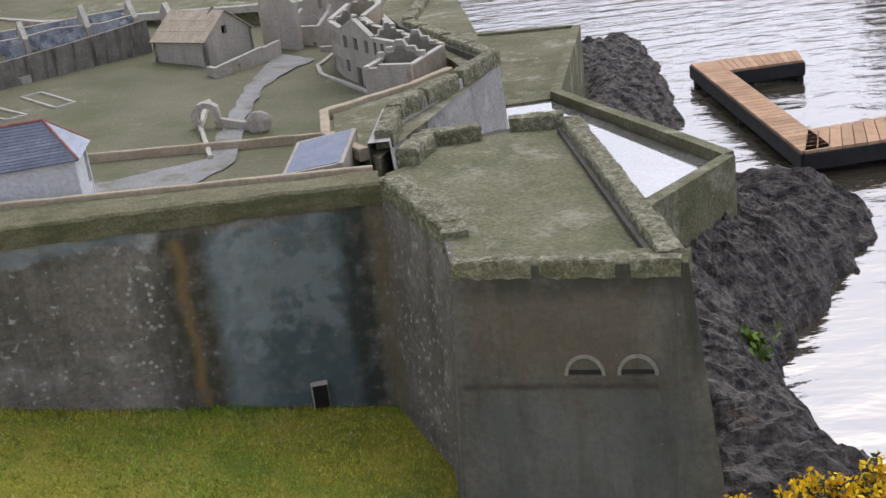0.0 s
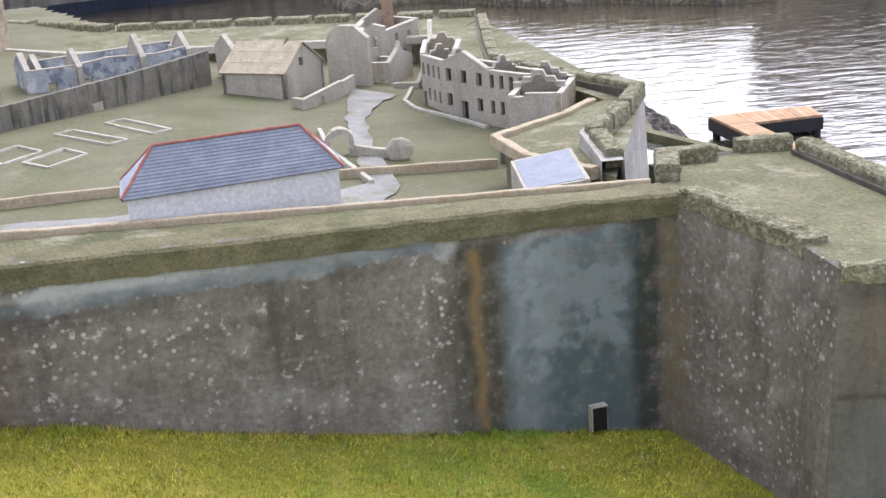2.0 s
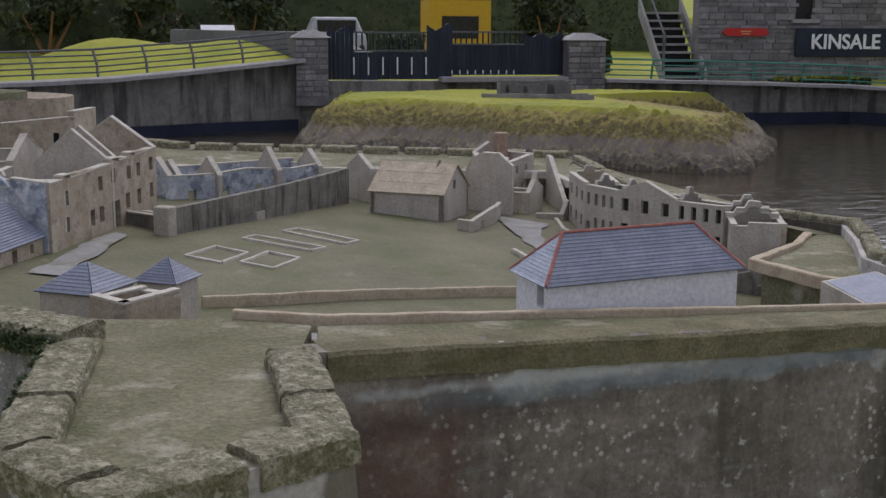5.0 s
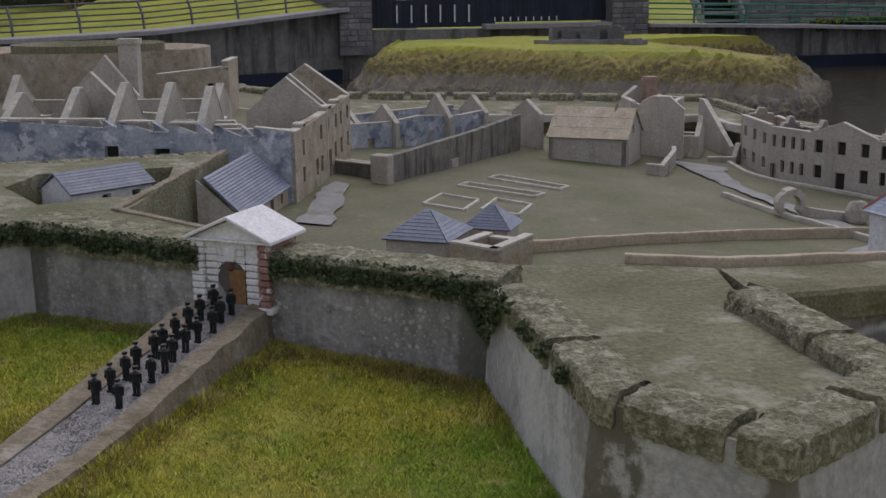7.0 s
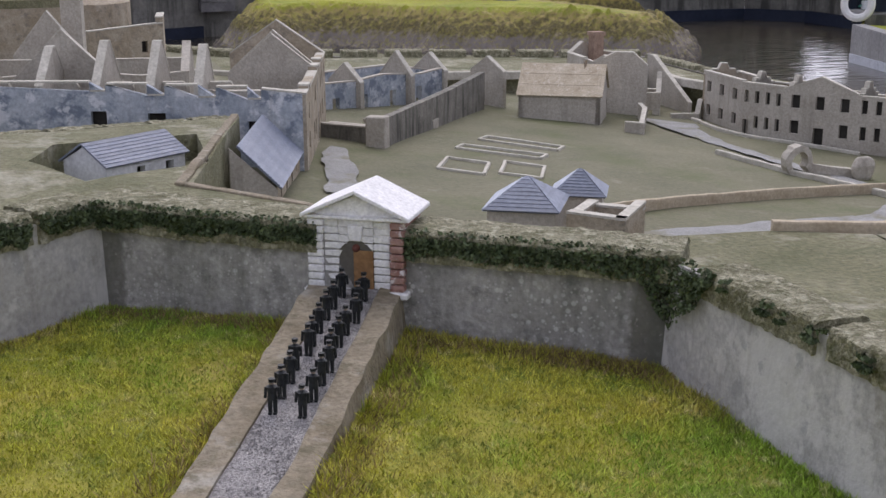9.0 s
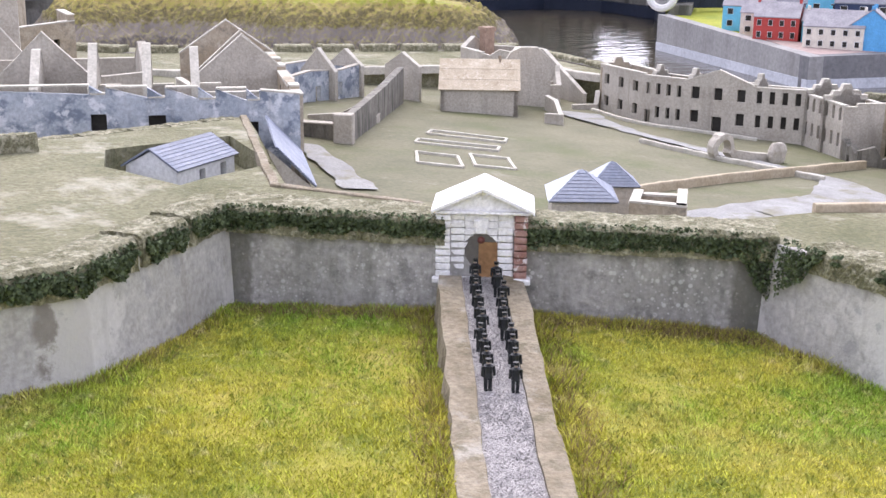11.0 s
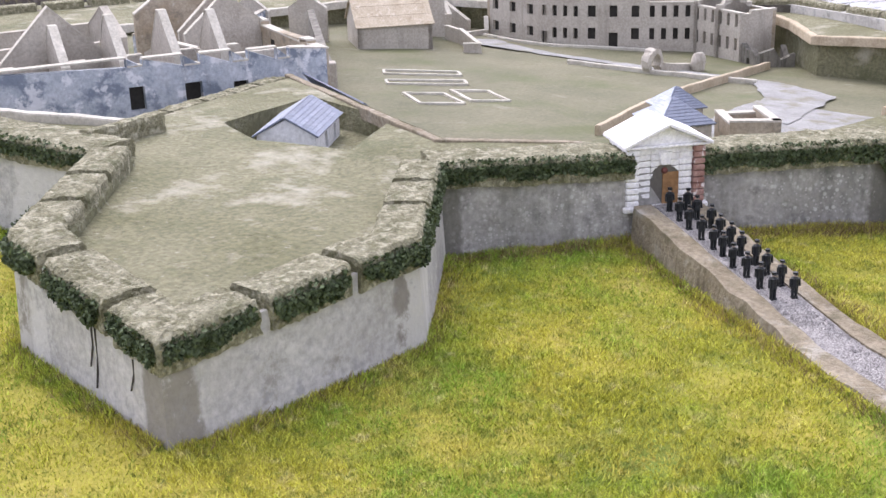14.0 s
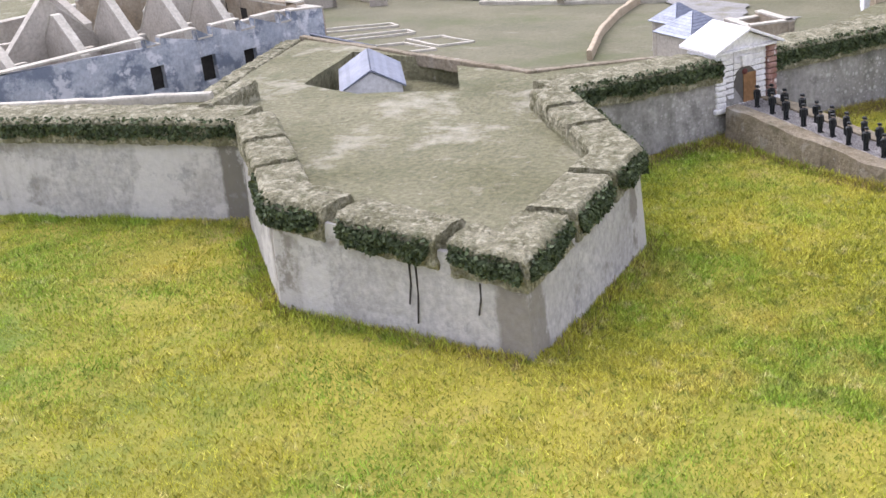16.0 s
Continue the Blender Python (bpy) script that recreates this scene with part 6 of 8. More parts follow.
M_RUNOFF = plain("black_runoff", (0.05, 0.045, 0.04))
wall_line("wall_crack", [(-4.283, 4.852, 1.602), (-4.292, 4.842, 1.53), (-4.296, 4.832, 1.46), (-4.303, 4.818, 1.35)], 0.004, M_RUNOFF, "vertical settlement crack down the gate wall")
for k, (u, z0, z1) in enumerate(((0.40, 1.655, 1.50), (0.425, 1.655, 1.55), (0.16, 1.64, 1.56))):
    x, y = -6.86 + 0.09 * u, 5.03 + 0.80 * u
    wall_line(f"wall_runoff_{k + 1}", [(x - 0.004, y, z0), (x - 0.006, y, (z0 + z1) / 2), (x - 0.016, y + 0.004, z1)], 0.003, M_RUNOFF, "thin dark run-off line on the bastion wall")


# ---- pool edge and surroundings ----
def wall_run(name, pts, tops, foot, thick, material, label):
    """Upright masonry that follows pts in plan; the water lies on the right of the way."""
    for k, (a, c) in enumerate(zip(pts, pts[1:])):
        bm = wall_bm(span(a, c), foot, [(0, tops[k]), (span(a, c), tops[k + 1])], (), thick)
        ob = part(f"{name}_{k + 1}", rumple(bm, 0.02, 1.5, 3), material)
        at_wall(ob, a, c)
        tagged(ob, label, "wall", kind="structure")


POOL_L = [(-16, 23.6), (-7.7, 27.5), (-5.1, 28.7), (-3.0, 29.7), (-0.7, 30.6)]
TOP_L = [1.18, 1.24, 1.30, 1.455, 1.66]
wall_run("wall_pool_left", POOL_L, TOP_L, -0.3, 0.5, M_POOLWALL, "streaked dark masonry wall of the pool")
wall_run("wall_pool_left_lining", [(x + 0.05, y - 0.12) for x, y in POOL_L], [0.26] * 5, -0.4, 0.3, M_NAVY, "dark navy lining at the pool's waterline")
POOL_M = [(-0.7, 30.62), (6.1, 30.62), (7.1, 30.62)]
wall_run("wall_pool_middle", POOL_M, [1.16, 1.16, 1.16], -0.3, 0.5, M_POOLWALL, "low masonry under the board gate")
POOL_R = [(7.1, 30.6), (11.4, 30.6), (14.3, 30.7), (15.3, 29.2), (14.9, 26.4), (12.6, 23.3), (10.2, 20.9)]
TOP_R = [1.16, 1.06, 0.96, 0.93, 0.90, 0.88, 0.86]
wall_run("wall_pool_right", POOL_R, TOP_R, -0.3, 0.45, M_POOLWALL, "streaked masonry wall of the pool below the green railing")
wall_run("wall_pool_right_lining", [(7.1, 30.48), (11.4, 30.48), (14.2, 30.55), (15.15, 29.15), (14.75, 26.45), (12.5, 23.4), (10.1, 21.0)], [0.3] * 7, -0.4, 0.3, M_NAVY, "dark navy lining at the pool's waterline")
COPE_L = [(x, y, z + 0.0) for (x, y), z in zip(POOL_L, TOP_L)]
tagged(swept("trim_pool_coping_left", COPE_L, 0.6, 0.07, M_CONCRETE, 0.008, 0.5, inset=0.05, scale=3.0), "rough grey coping of the pool wall", "coping", kind="structure")
tagged(swept("trim_pool_coping_right", [(x, y, z) for (x, y), z in zip(POOL_R, TOP_R)][::-1][::-1], 0.5, 0.06, M_CONCRETE, 0.008, 0.5, inset=0.05, scale=3.0), "rough grey coping of the pool wall", "coping", kind="structure")

# land round the pool: one sheet to the horizon, rising into low banks
def land_z(x, y):
    z = 0.95 + 0.04 * max(0, y - 31)
    z += 0.95 * math.exp(-(((x + 5.2) / 2.2) ** 2) - ((y - 36.5) / 2.2) ** 2) + 0.8 * math.exp(-(((x + 1.6) / 1.7) ** 2) - ((y - 37) / 2.2) ** 2)
    if x > 17:
        z = 0.62 + 0.10 * max(0, min(y, 60) - 27)
    return z + 0.05 * noise.noise(Vector((x * 0.3, y * 0.3, 0)))


def on_land(x, y):
    if y > 31 and x < 15.6:
        return y > 31.1
    if x < -0.7:
        return y > np.interp(x, [-16, -0.7], [24.1, 31.1]) and x > -60
    return x > 15.3 and y > 22


tagged(grid_ob("ground_park", -40, 90, 22, 120, 0.6, land_z, M_TURF, on_land), "mown green park banks round the pool", "ground", kind="structure")

# rails
def railing(pts, tops, height, n_rails, post_every, material, label, lean=0.0, name="railing"):
    ob = thing(name, pts[0][0], pts[0][1], tops[0])
    inv_ = ob.matrix_world.inverted()
    total = 0.0
    for k, (a, c) in enumerate(zip(pts, pts[1:])):
        l_ = span(a, c)
        u = Vector((c[0] - a[0], c[1] - a[1])).normalized()
        nrm = Vector((u.y, -u.x)) * lean
        for r_ in range(n_rails):
            h = height * (0.18 + 0.82 * r_ / (n_rails - 1))
            off = nrm * (h / height)
            bm = bmesh.new()
            cyl(bm, (a[0] + off.x, a[1] + off.y, tops[k] + h), (c[0] + off.x, c[1] + off.y, tops[k + 1] + h), 0.028 if r_ == n_rails - 1 else 0.02, n=6)
            part("rail", bm, material, ob).matrix_local = inv_
        m_ = max(1, round(l_ / post_every))
        for j in range(m_):
            f = j / m_
            x, y, z = a[0] + (c[0] - a[0]) * f, a[1] + (c[1] - a[1]) * f, tops[k] + (tops[k + 1] - tops[k]) * f
            bm = bmesh.new()
            cyl(bm, (x, y, z), (x + nrm.x * 0.2, y + nrm.y * 0.2, z + height * 0.5), 0.03, n=6)
            cyl(bm, (x + nrm.x * 0.2, y + nrm.y * 0.2, z + height * 0.5), (x + nrm.x, y + nrm.y, z + height), 0.03, n=6)
            part("post", bm, material, ob).matrix_local = inv_
    return tagged(ob, label, "railing")


railing([(x - 0.1, y + 0.2) for x, y in POOL_L], [z + 0.05 for z in TOP_L], 0.6, 5, 1.35, M_RAIL, "grey metal railing with bent posts on the pool wall", -0.25)
railing([(x, y + 0.15) for x, y in POOL_R], [z + 0.05 for z in TOP_R], 0.5, 4, 1.5, M_GREEN, "green painted metal railing above the pool", 0.12)

# stone gate piers and navy board gate
def pier(x0, x1, y0, top, label):
    p = thing("gate_pier", (x0 + x1) / 2, y0, 0.9)
    bm = bmesh.new()
    box(bm, x0 - (x0 + x1) / 2, (x1 - x0) / 2, -0.35, 0.4, -0.3, top - 0.9 - 0.14)
    part("core", bm, M_FIELD, p)
    rng_ = random.Random(int(x0 * 10))
    half = (x1 - x0) / 2
    z = -0.1
    while z < top - 1.08:
        h = rng_.uniform(0.10, 0.17)
        x = -half
        while x < half - 0.05:
            w_ = min(rng_.uniform(0.16, 0.38), half - x)
            bm = bmesh.new()
            box(bm, x + 0.008, x + w_ - 0.008, -0.35 - rng_.uniform(0.01, 0.035), -0.34, z + 0.008, min(z + h, top - 1.05) - 0.008)
            part("stone", bevelled(bm, 0.012), M_FIELD, p)
            x += w_
        z += h
    bm = bmesh.new()
    c_ = top - 0.9
    hexa(bm, [(-half - 0.07, -0.42, c_ - 0.15), (half + 0.07, -0.42, c_ - 0.15), (half + 0.07, 0.46, c_ - 0.15), (-half - 0.07, 0.46, c_ - 0.15)], [(-half * 0.4, -0.12, c_ + 0.03), (half * 0.4, -0.12, c_ + 0.03), (half * 0.4, 0.16, c_ + 0.03), (-half * 0.4, 0.16, c_ + 0.03)])
    part("cap", bm, M_CONCRETE, p, "grey concrete pyramid cap")
    tagged(p, label, "pier", "stone piers of the board gate")


pier(-0.72, 0.06, 30.6, 2.36, "stout square fieldstone gate pier with a concrete cap")
pier(6.1, 7.08, 30.6, 2.32, "stout square fieldstone gate pier with a concrete cap")
fence = thing("board_gate", 0.1, 30.7, 1.16)
inv = fence.matrix_world.inverted()


def boards(x0, x1, z0, tops, y=30.7, w=0.11, nm="board"):
    n = max(1, int((x1 - x0) / w))
    for k in range(n):
        a, c = x0 + (x1 - x0) * k / n, x0 + (x1 - x0) * (k + 1) / n
        t0, t1 = tops(a), tops(c)
        bm = bmesh.new()
        hexa(bm, [(a + 0.004, y - 0.02, z0), (c - 0.004, y - 0.02, z0), (c - 0.004, y + 0.02, z0), (a + 0.004, y + 0.02, z0)], [(a + 0.004, y - 0.02, t0), (c - 0.004, y - 0.02, t1), (c - 0.004, y + 0.02, t1), (a + 0.004, y + 0.02, t0)])
        part(nm, bm, M_NAVYWOOD, fence).matrix_local = inv


zig = lambda base, amp, per: (lambda x: base + amp * abs(((x / per) % 1.0) * 2 - 1))
boards(0.08, 0.74, 1.2, zig(2.35, 0.18, 0.6))
boards(0.74, 2.56, 1.2, lambda x: 1.86)
boards(2.56, 3.22, 1.2, zig(2.38, 0.2, 0.62))
boards(3.22, 5.06, 1.3, lambda x: 2.04)
boards(5.06, 6.1, 1.3, zig(2.22, 0.14, 0.5))
for x0, x1, z0, z1 in ((0.74, 2.56, 1.90, 2.34), (3.22, 5.06, 2.06, 2.36)):
    for z in (z0, z1):
        bm = bmesh.new()
        box(bm, x0, x1, 30.67, 30.72, z - 0.02, z + 0.02)
        part("rail", bm, M_RAIL, fence).matrix_local = inv
    for k in range(13):
        x = x0 + (x1 - x0) * (k + 0.5) / 13
        bm = bmesh.new()
        cyl(bm, (x, 30.70, z0), (x, 30.70, z1), 0.022, n=6)
        part("baluster", bm, M_NAVYWOOD, fence).matrix_local = inv
for x in [0.74 + k * 0.36 for k in range(6)]:
    bm = bmesh.new()
    box(bm, x - 0.016, x + 0.016, 30.64, 30.675, 1.32, 1.74)
    part("white_strip", bm, M_WHITE, fence, "narrow white painted strip").matrix_local = inv
for x in [3.2 + k * 0.2 for k in range(9)]:
    bm = bmesh.new()
    box(bm, x - 0.012, x + 0.012, 30.64, 30.675, 1.32, 1.42 + 0.14 * (k == 0))
    part("white_strip", bm, M_WHITE, fence, "narrow white painted strip").matrix_local = inv
tagged(fence, "dark navy board gate with zigzag tops and balusters", "gate")
bm = bmesh.new()
box(bm, 2.85, 6.1, 30.2, 30.62, 1.14, 1.27)
tagged(part("step_gate", bevelled(bm, 0.015), M_CONCRETE), "pale concrete step below the board gate", "step", kind="structure")

# stone shop with sign and outside stair
shop = thing("stone_shop", 14.2, 33.2, 0.9)
bm = wall_bm(7.4, 0.6, 5.5, [(2.95, 3.55, 2.75, 3.6)], 0.4)
w = part("wall", bm, M_FIELD, shop)
w.matrix_local = shop.matrix_world.inverted() @ pose(10.8, 33.0, 0)
rng = random.Random(8)
z = 0.9
while z < 3.4:
    h = rng.uniform(0.10, 0.2)
    x = 10.8
    while x < 18.1:
        l_ = rng.uniform(0.25, 0.7)
        if not (13.7 < x + l_ / 2 < 14.4 and z > 2.6):
            bm = bmesh.new()
            box(bm, x + 0.012, x + l_ - 0.012, 33.0 - rng.uniform(0.015, 0.05), 33.01, z + 0.012, z + h - 0.012)
            part("stone", bm, M_FIELD, shop).matrix_local = shop.matrix_world.inverted()
        x += l_
    z += h
bm = bmesh.new()
box(bm, 13.75, 14.35, 33.15, 33.2, 2.75, 3.6)
part("window_pane", bm, M_DARK, shop).matrix_local = shop.matrix_world.inverted()
bm = bmesh.new()
box(bm, 13.62, 14.48, 32.90, 33.02, 2.64, 2.75)
part("window_sill", bm, M_CONCRETE, shop).matrix_local = shop.matrix_world.inverted()
tagged(shop, "grey fieldstone building behind the railing", "building")
sign = thing("name_sign", 15.3, 32.9, 2.1)
bm = bmesh.new()
box(bm, -1.55, 1.55, -0.03, 0.03, -0.40, 0.40)
part("board", bevelled(bm, 0.01), M_NAVYWOOD, sign)
cu = bpy.data.curves.new("lettering", "FONT")
cu.body, cu.size, cu.align_x, cu.align_y, cu.extrude, cu.offset = "KINSALE", 0.58, "CENTER", "CENTER", 0.012, 0.012
let = new("lettering", cu)
cu.materials.append(plain("white_sign_paint", (0.82, 0.82, 0.82)))
let.parent = sign
let.matrix_local = pose(0, -0.05, 0.0, 90, 0, 0)
tagged(sign, "navy signboard with white capital letters on stone wall", "sign")
red = thing("red_plaque", 12.2, 32.9, 2.38)
bm = bmesh.new()
hexa(bm, [(-0.72, -0.02, 0), (-0.58, -0.02, -0.11), (0.58, -0.02, -0.11), (0.72, -0.02, 0), (0.58, -0.02, 0.11), (-0.58, -0.02, 0.11)], [(-0.72, 0.02, 0), (-0.58, 0.02, -0.11), (0.58, 0.02, -0.11), (0.72, 0.02, 0), (0.58, 0.02, 0.11), (-0.58, 0.02, 0.11)])
part("board", bm, plain("red_sign_paint", (0.50, 0.035, 0.03)), red)
for x0, x1, z_ in ((-0.16, 0.16, 0.02), (-0.12, 0.12, -0.05)):
    bm = bmesh.new()
    box(bm, x0, x1, -0.028, -0.021, z_ - 0.016, z_ + 0.016)
    part("lettering_bar", bm, plain("gold_sign_paint", (0.62, 0.42, 0.16)), red)
tagged(red, "small red pointed plaque with gold lettering on stone wall", "sign")
stair = thing("outside_stair", 10.25, 32.6, 0.95)
for k in range(9):
    bm = bmesh.new()
    box(bm, -0.55, 0.55, k * 0.2, k * 0.2 + 0.28, k * 0.22 + 0.16, k * 0.22 + 0.22)
    part("tread", bm, M_CONCRETE, stair)
    # a black sheet stands in for the shade between open treads
    bm = bmesh.new()
    box(bm, -0.55, 0.55, k * 0.2 + 0.24, k * 0.2 + 0.27, k * 0.22 - 0.02, k * 0.22 + 0.16)
    part("riser", bm, M_BLACK, stair)
for x in (-0.66, 0.6):
    bm = bmesh.new()
    hexa(bm, [(x, -0.05, -0.1), (x + 0.08, -0.05, -0.1), (x + 0.08, 1.9, 1.9), (x, 1.9, 1.9)], [(x, -0.05, 0.35), (x + 0.08, -0.05, 0.35), (x + 0.08, 1.9, 2.35), (x, 1.9, 2.35)])
    part("string", bm, M_CONCRETE, stair)
for x in (-0.62,):
    bm = bmesh.new()
    cyl(bm, (x, 0.0, 0.3), (x, 0.0, 1.4), 0.045, n=8)
    cyl(bm, (x, 0.0, 1.35), (x, 1.9, 3.2), 0.03, n=8)
    part("handrail", bm, M_RAIL, stair)
tagged(stair, "dark open-tread outside stair with concrete strings", "stair")

# island
ISLE = [(-0.8, 24.2), (0.8, 24.6), (2.2, 22.7), (4.2, 21.6), (5.2, 20.2), (6.2, 20.6), (7.5, 22.3), (8.3, 23.4), (9.4, 25.6), (9.6, 27.6), (8.2, 29.2), (4.0, 29.9), (0.6, 29.8), (-0.9, 28.2), (-1.3, 26.0)]


def isle_z(x, y):
    d = edge_dist(ISLE, x, y) + 0.25 * noise.noise(Vector((x * 0.9, y * 0.9, 3)))
    if d < 0:
        return -0.4
    top = 1.02 - 0.12 * max(0.0, (x - 5.0)) * (y < 27) + 0.05 * noise.noise(Vector((x * 0.5, y * 0.5, 0)))
    rock = min(1, d / 0.35) * 0.30
    bank = min(1, max(0, (d - 0.35)) / 0.75) ** 0.8 * (top - 0.30)
    rough = 0.22 * abs(noise.fractal(Vector((x * 2.6, y * 2.6, 1)), 1.0, 2.0, 4)) * (1.0 if d < 1.0 else 0.15)
    return rock + bank + rough


isle = grid_ob("ground_island", -1.8, 10.2, 19.6, 30.3, 0.075, isle_z, M_ISLE)
isle.data.polygons.foreach_set("use_smooth", [False] * len(isle.data.polygons))
tagged(isle, "grassy island with a dry bank and dark rocky foot", "island", kind="structure")
keep = ruin("island_ruin", [(3.15, 26.2), (4.62, 25.62), (4.75, 25.95), (3.3, 26.55)], 0.95, [[(0, 1.36), (0.25, 1.38), (0.28, 1.30), (0.6, 1.30), (0.62, 1.40), (0.9, 1.40), (1, 1.3)], 1.32, 1.36, 1.34], M_FIELD, "small ruined grey stone fort on the island", {0: [(0.12, 0.17, 1.12, 1.28), (0.36, 0.42, 1.12, 1.26), (0.68, 0.78, 1.1, 1.32)]}, None, 0.08)
ruin("island_ruin_wall", [(2.8, 26.15), (3.3, 25.85), (4.9, 25.3), (5.1, 25.5)], 0.92, [1.10, [(0, 1.12), (0.5, 1.10), (1, 1.14)], 1.1], M_FIELD, "low grey stone outer wall of the island ruin", None, None, 0.10, False)

# jetty
jetty = thing("jetty", 2.3, 9.6, 0.1)
inv = jetty.matrix_world.inverted()


def deck(a, c, d, f, n):
    for k in range(n):
        s, t = (k + 0.04) / n, (k + 0.96) / n
        q = [Vector((*p, 0)) for p in (a, c, d, f)]
        r4 = [q[0].lerp(q[3], s), q[1].lerp(q[2], s), q[1].lerp(q[2], t), q[0].lerp(q[3], t)]
        bm = bmesh.new()
        hexa(bm, [(v.x, v.y, 0.168) for v in r4], [(v.x, v.y, 0.19) for v in r4])
        part("plank", bm, M_DECK, jetty).matrix_local = inv


JQ = [((2.11, 11.60), (2.30, 11.07), (2.52, 8.98), (2.27, 8.55)), ((2.11, 11.62), (3.08, 11.62), (3.03, 11.20), (2.30, 11.10)), ((2.28, 8.54), (2.50, 9.02), (4.6, 9.35), (4.6, 8.75))]
deck((2.07, 11.60), (2.31, 11.60), (2.50, 8.58), (2.27, 8.55), 34)
deck((2.33, 11.16), (2.32, 11.62), (3.08, 11.63), (3.03, 11.22), 12)
deck((2.29, 8.54), (2.46, 9.06), (4.7, 9.4), (4.7, 8.78), 26)
for p in (((2.06, 11.62), (2.31, 11.62), (2.50, 8.56), (2.26, 8.53)), ((2.31, 11.14), (2.31, 11.64), (3.09, 11.64), (3.04, 11.20)), ((2.28, 8.52), (2.46, 9.07), (4.7, 9.41), (4.7, 8.76))):
    bm = bmesh.new()
    hexa(bm, [(x, y, 0.05) for x, y in p][::-1], [(x, y, 0.166) for x, y in p][::-1])
    part("fascia", bm, M_BLACK, jetty).matrix_local = inv
for x, y in ((2.12, 11.55), (3.02, 11.58), (3.0, 11.26), (2.34, 8.62), (2.2, 10.1), (3.4, 8.75)):
    bm = bmesh.new()
    cyl(bm, (x, y, -0.3), (x, y, 0.17), 0.04, n=8)
    part("pile", bm, M_BLACK, jetty).matrix_local = inv
tagged(jetty, "timber jetty with an orange deck and black sides", "jetty")

# quay with its toy town
QUAY = [(7.95, 15.15), (9.75, 20.7), (13.0, 24.0), (40.0, 26.0), (40.0, 7.4)]
q_top = lambda x, y: 0.48 + 0.012 * max(0, x - 8) + 0.03 * max(0, y - 15)
bm = bmesh.new()
TURF = [(8.12, 15.26), (9.92, 20.7), (13.0, 24.0), (40.0, 26.0), (40.0, 7.6)]
hexa(bm, [(x, y, -0.4) for x, y in TURF[::-1]], [(x, y, q_top(x, y) - 0.02) for x, y in TURF[::-1]])
tagged(part("ground_quay", bm, M_TURF), "bright mown turf on the quay", "ground", kind="structure")
# the south face takes a darker concrete than the west face
for n_, a, c, m_ in (("wall_quay_west", QUAY[1], QUAY[0], M_CONCRETE), ("wall_quay_south", QUAY[0], QUAY[4], M_CONCRETE_DARK)):
    l_ = span(a, c)
    w = part(n_, wall_bm(l_, -0.4, [(0, q_top(*a) + 0.03), (l_, q_top(*c) + 0.03)], (), 0.25), m_)
    at_wall(w, a, c)
    tagged(w, "smooth concrete quay wall", "wall", kind="structure")
    bm = bmesh.new()
    box(bm, 0, l_, -0.012, 0.05, -0.3, 0.16)
    w = part(n_.replace("wall", "trim"), bm, M_PALEBAND)
    at_wall(w, a, c)
    tagged(w, "pale tide band along the quay foot", "trim", kind="structure")


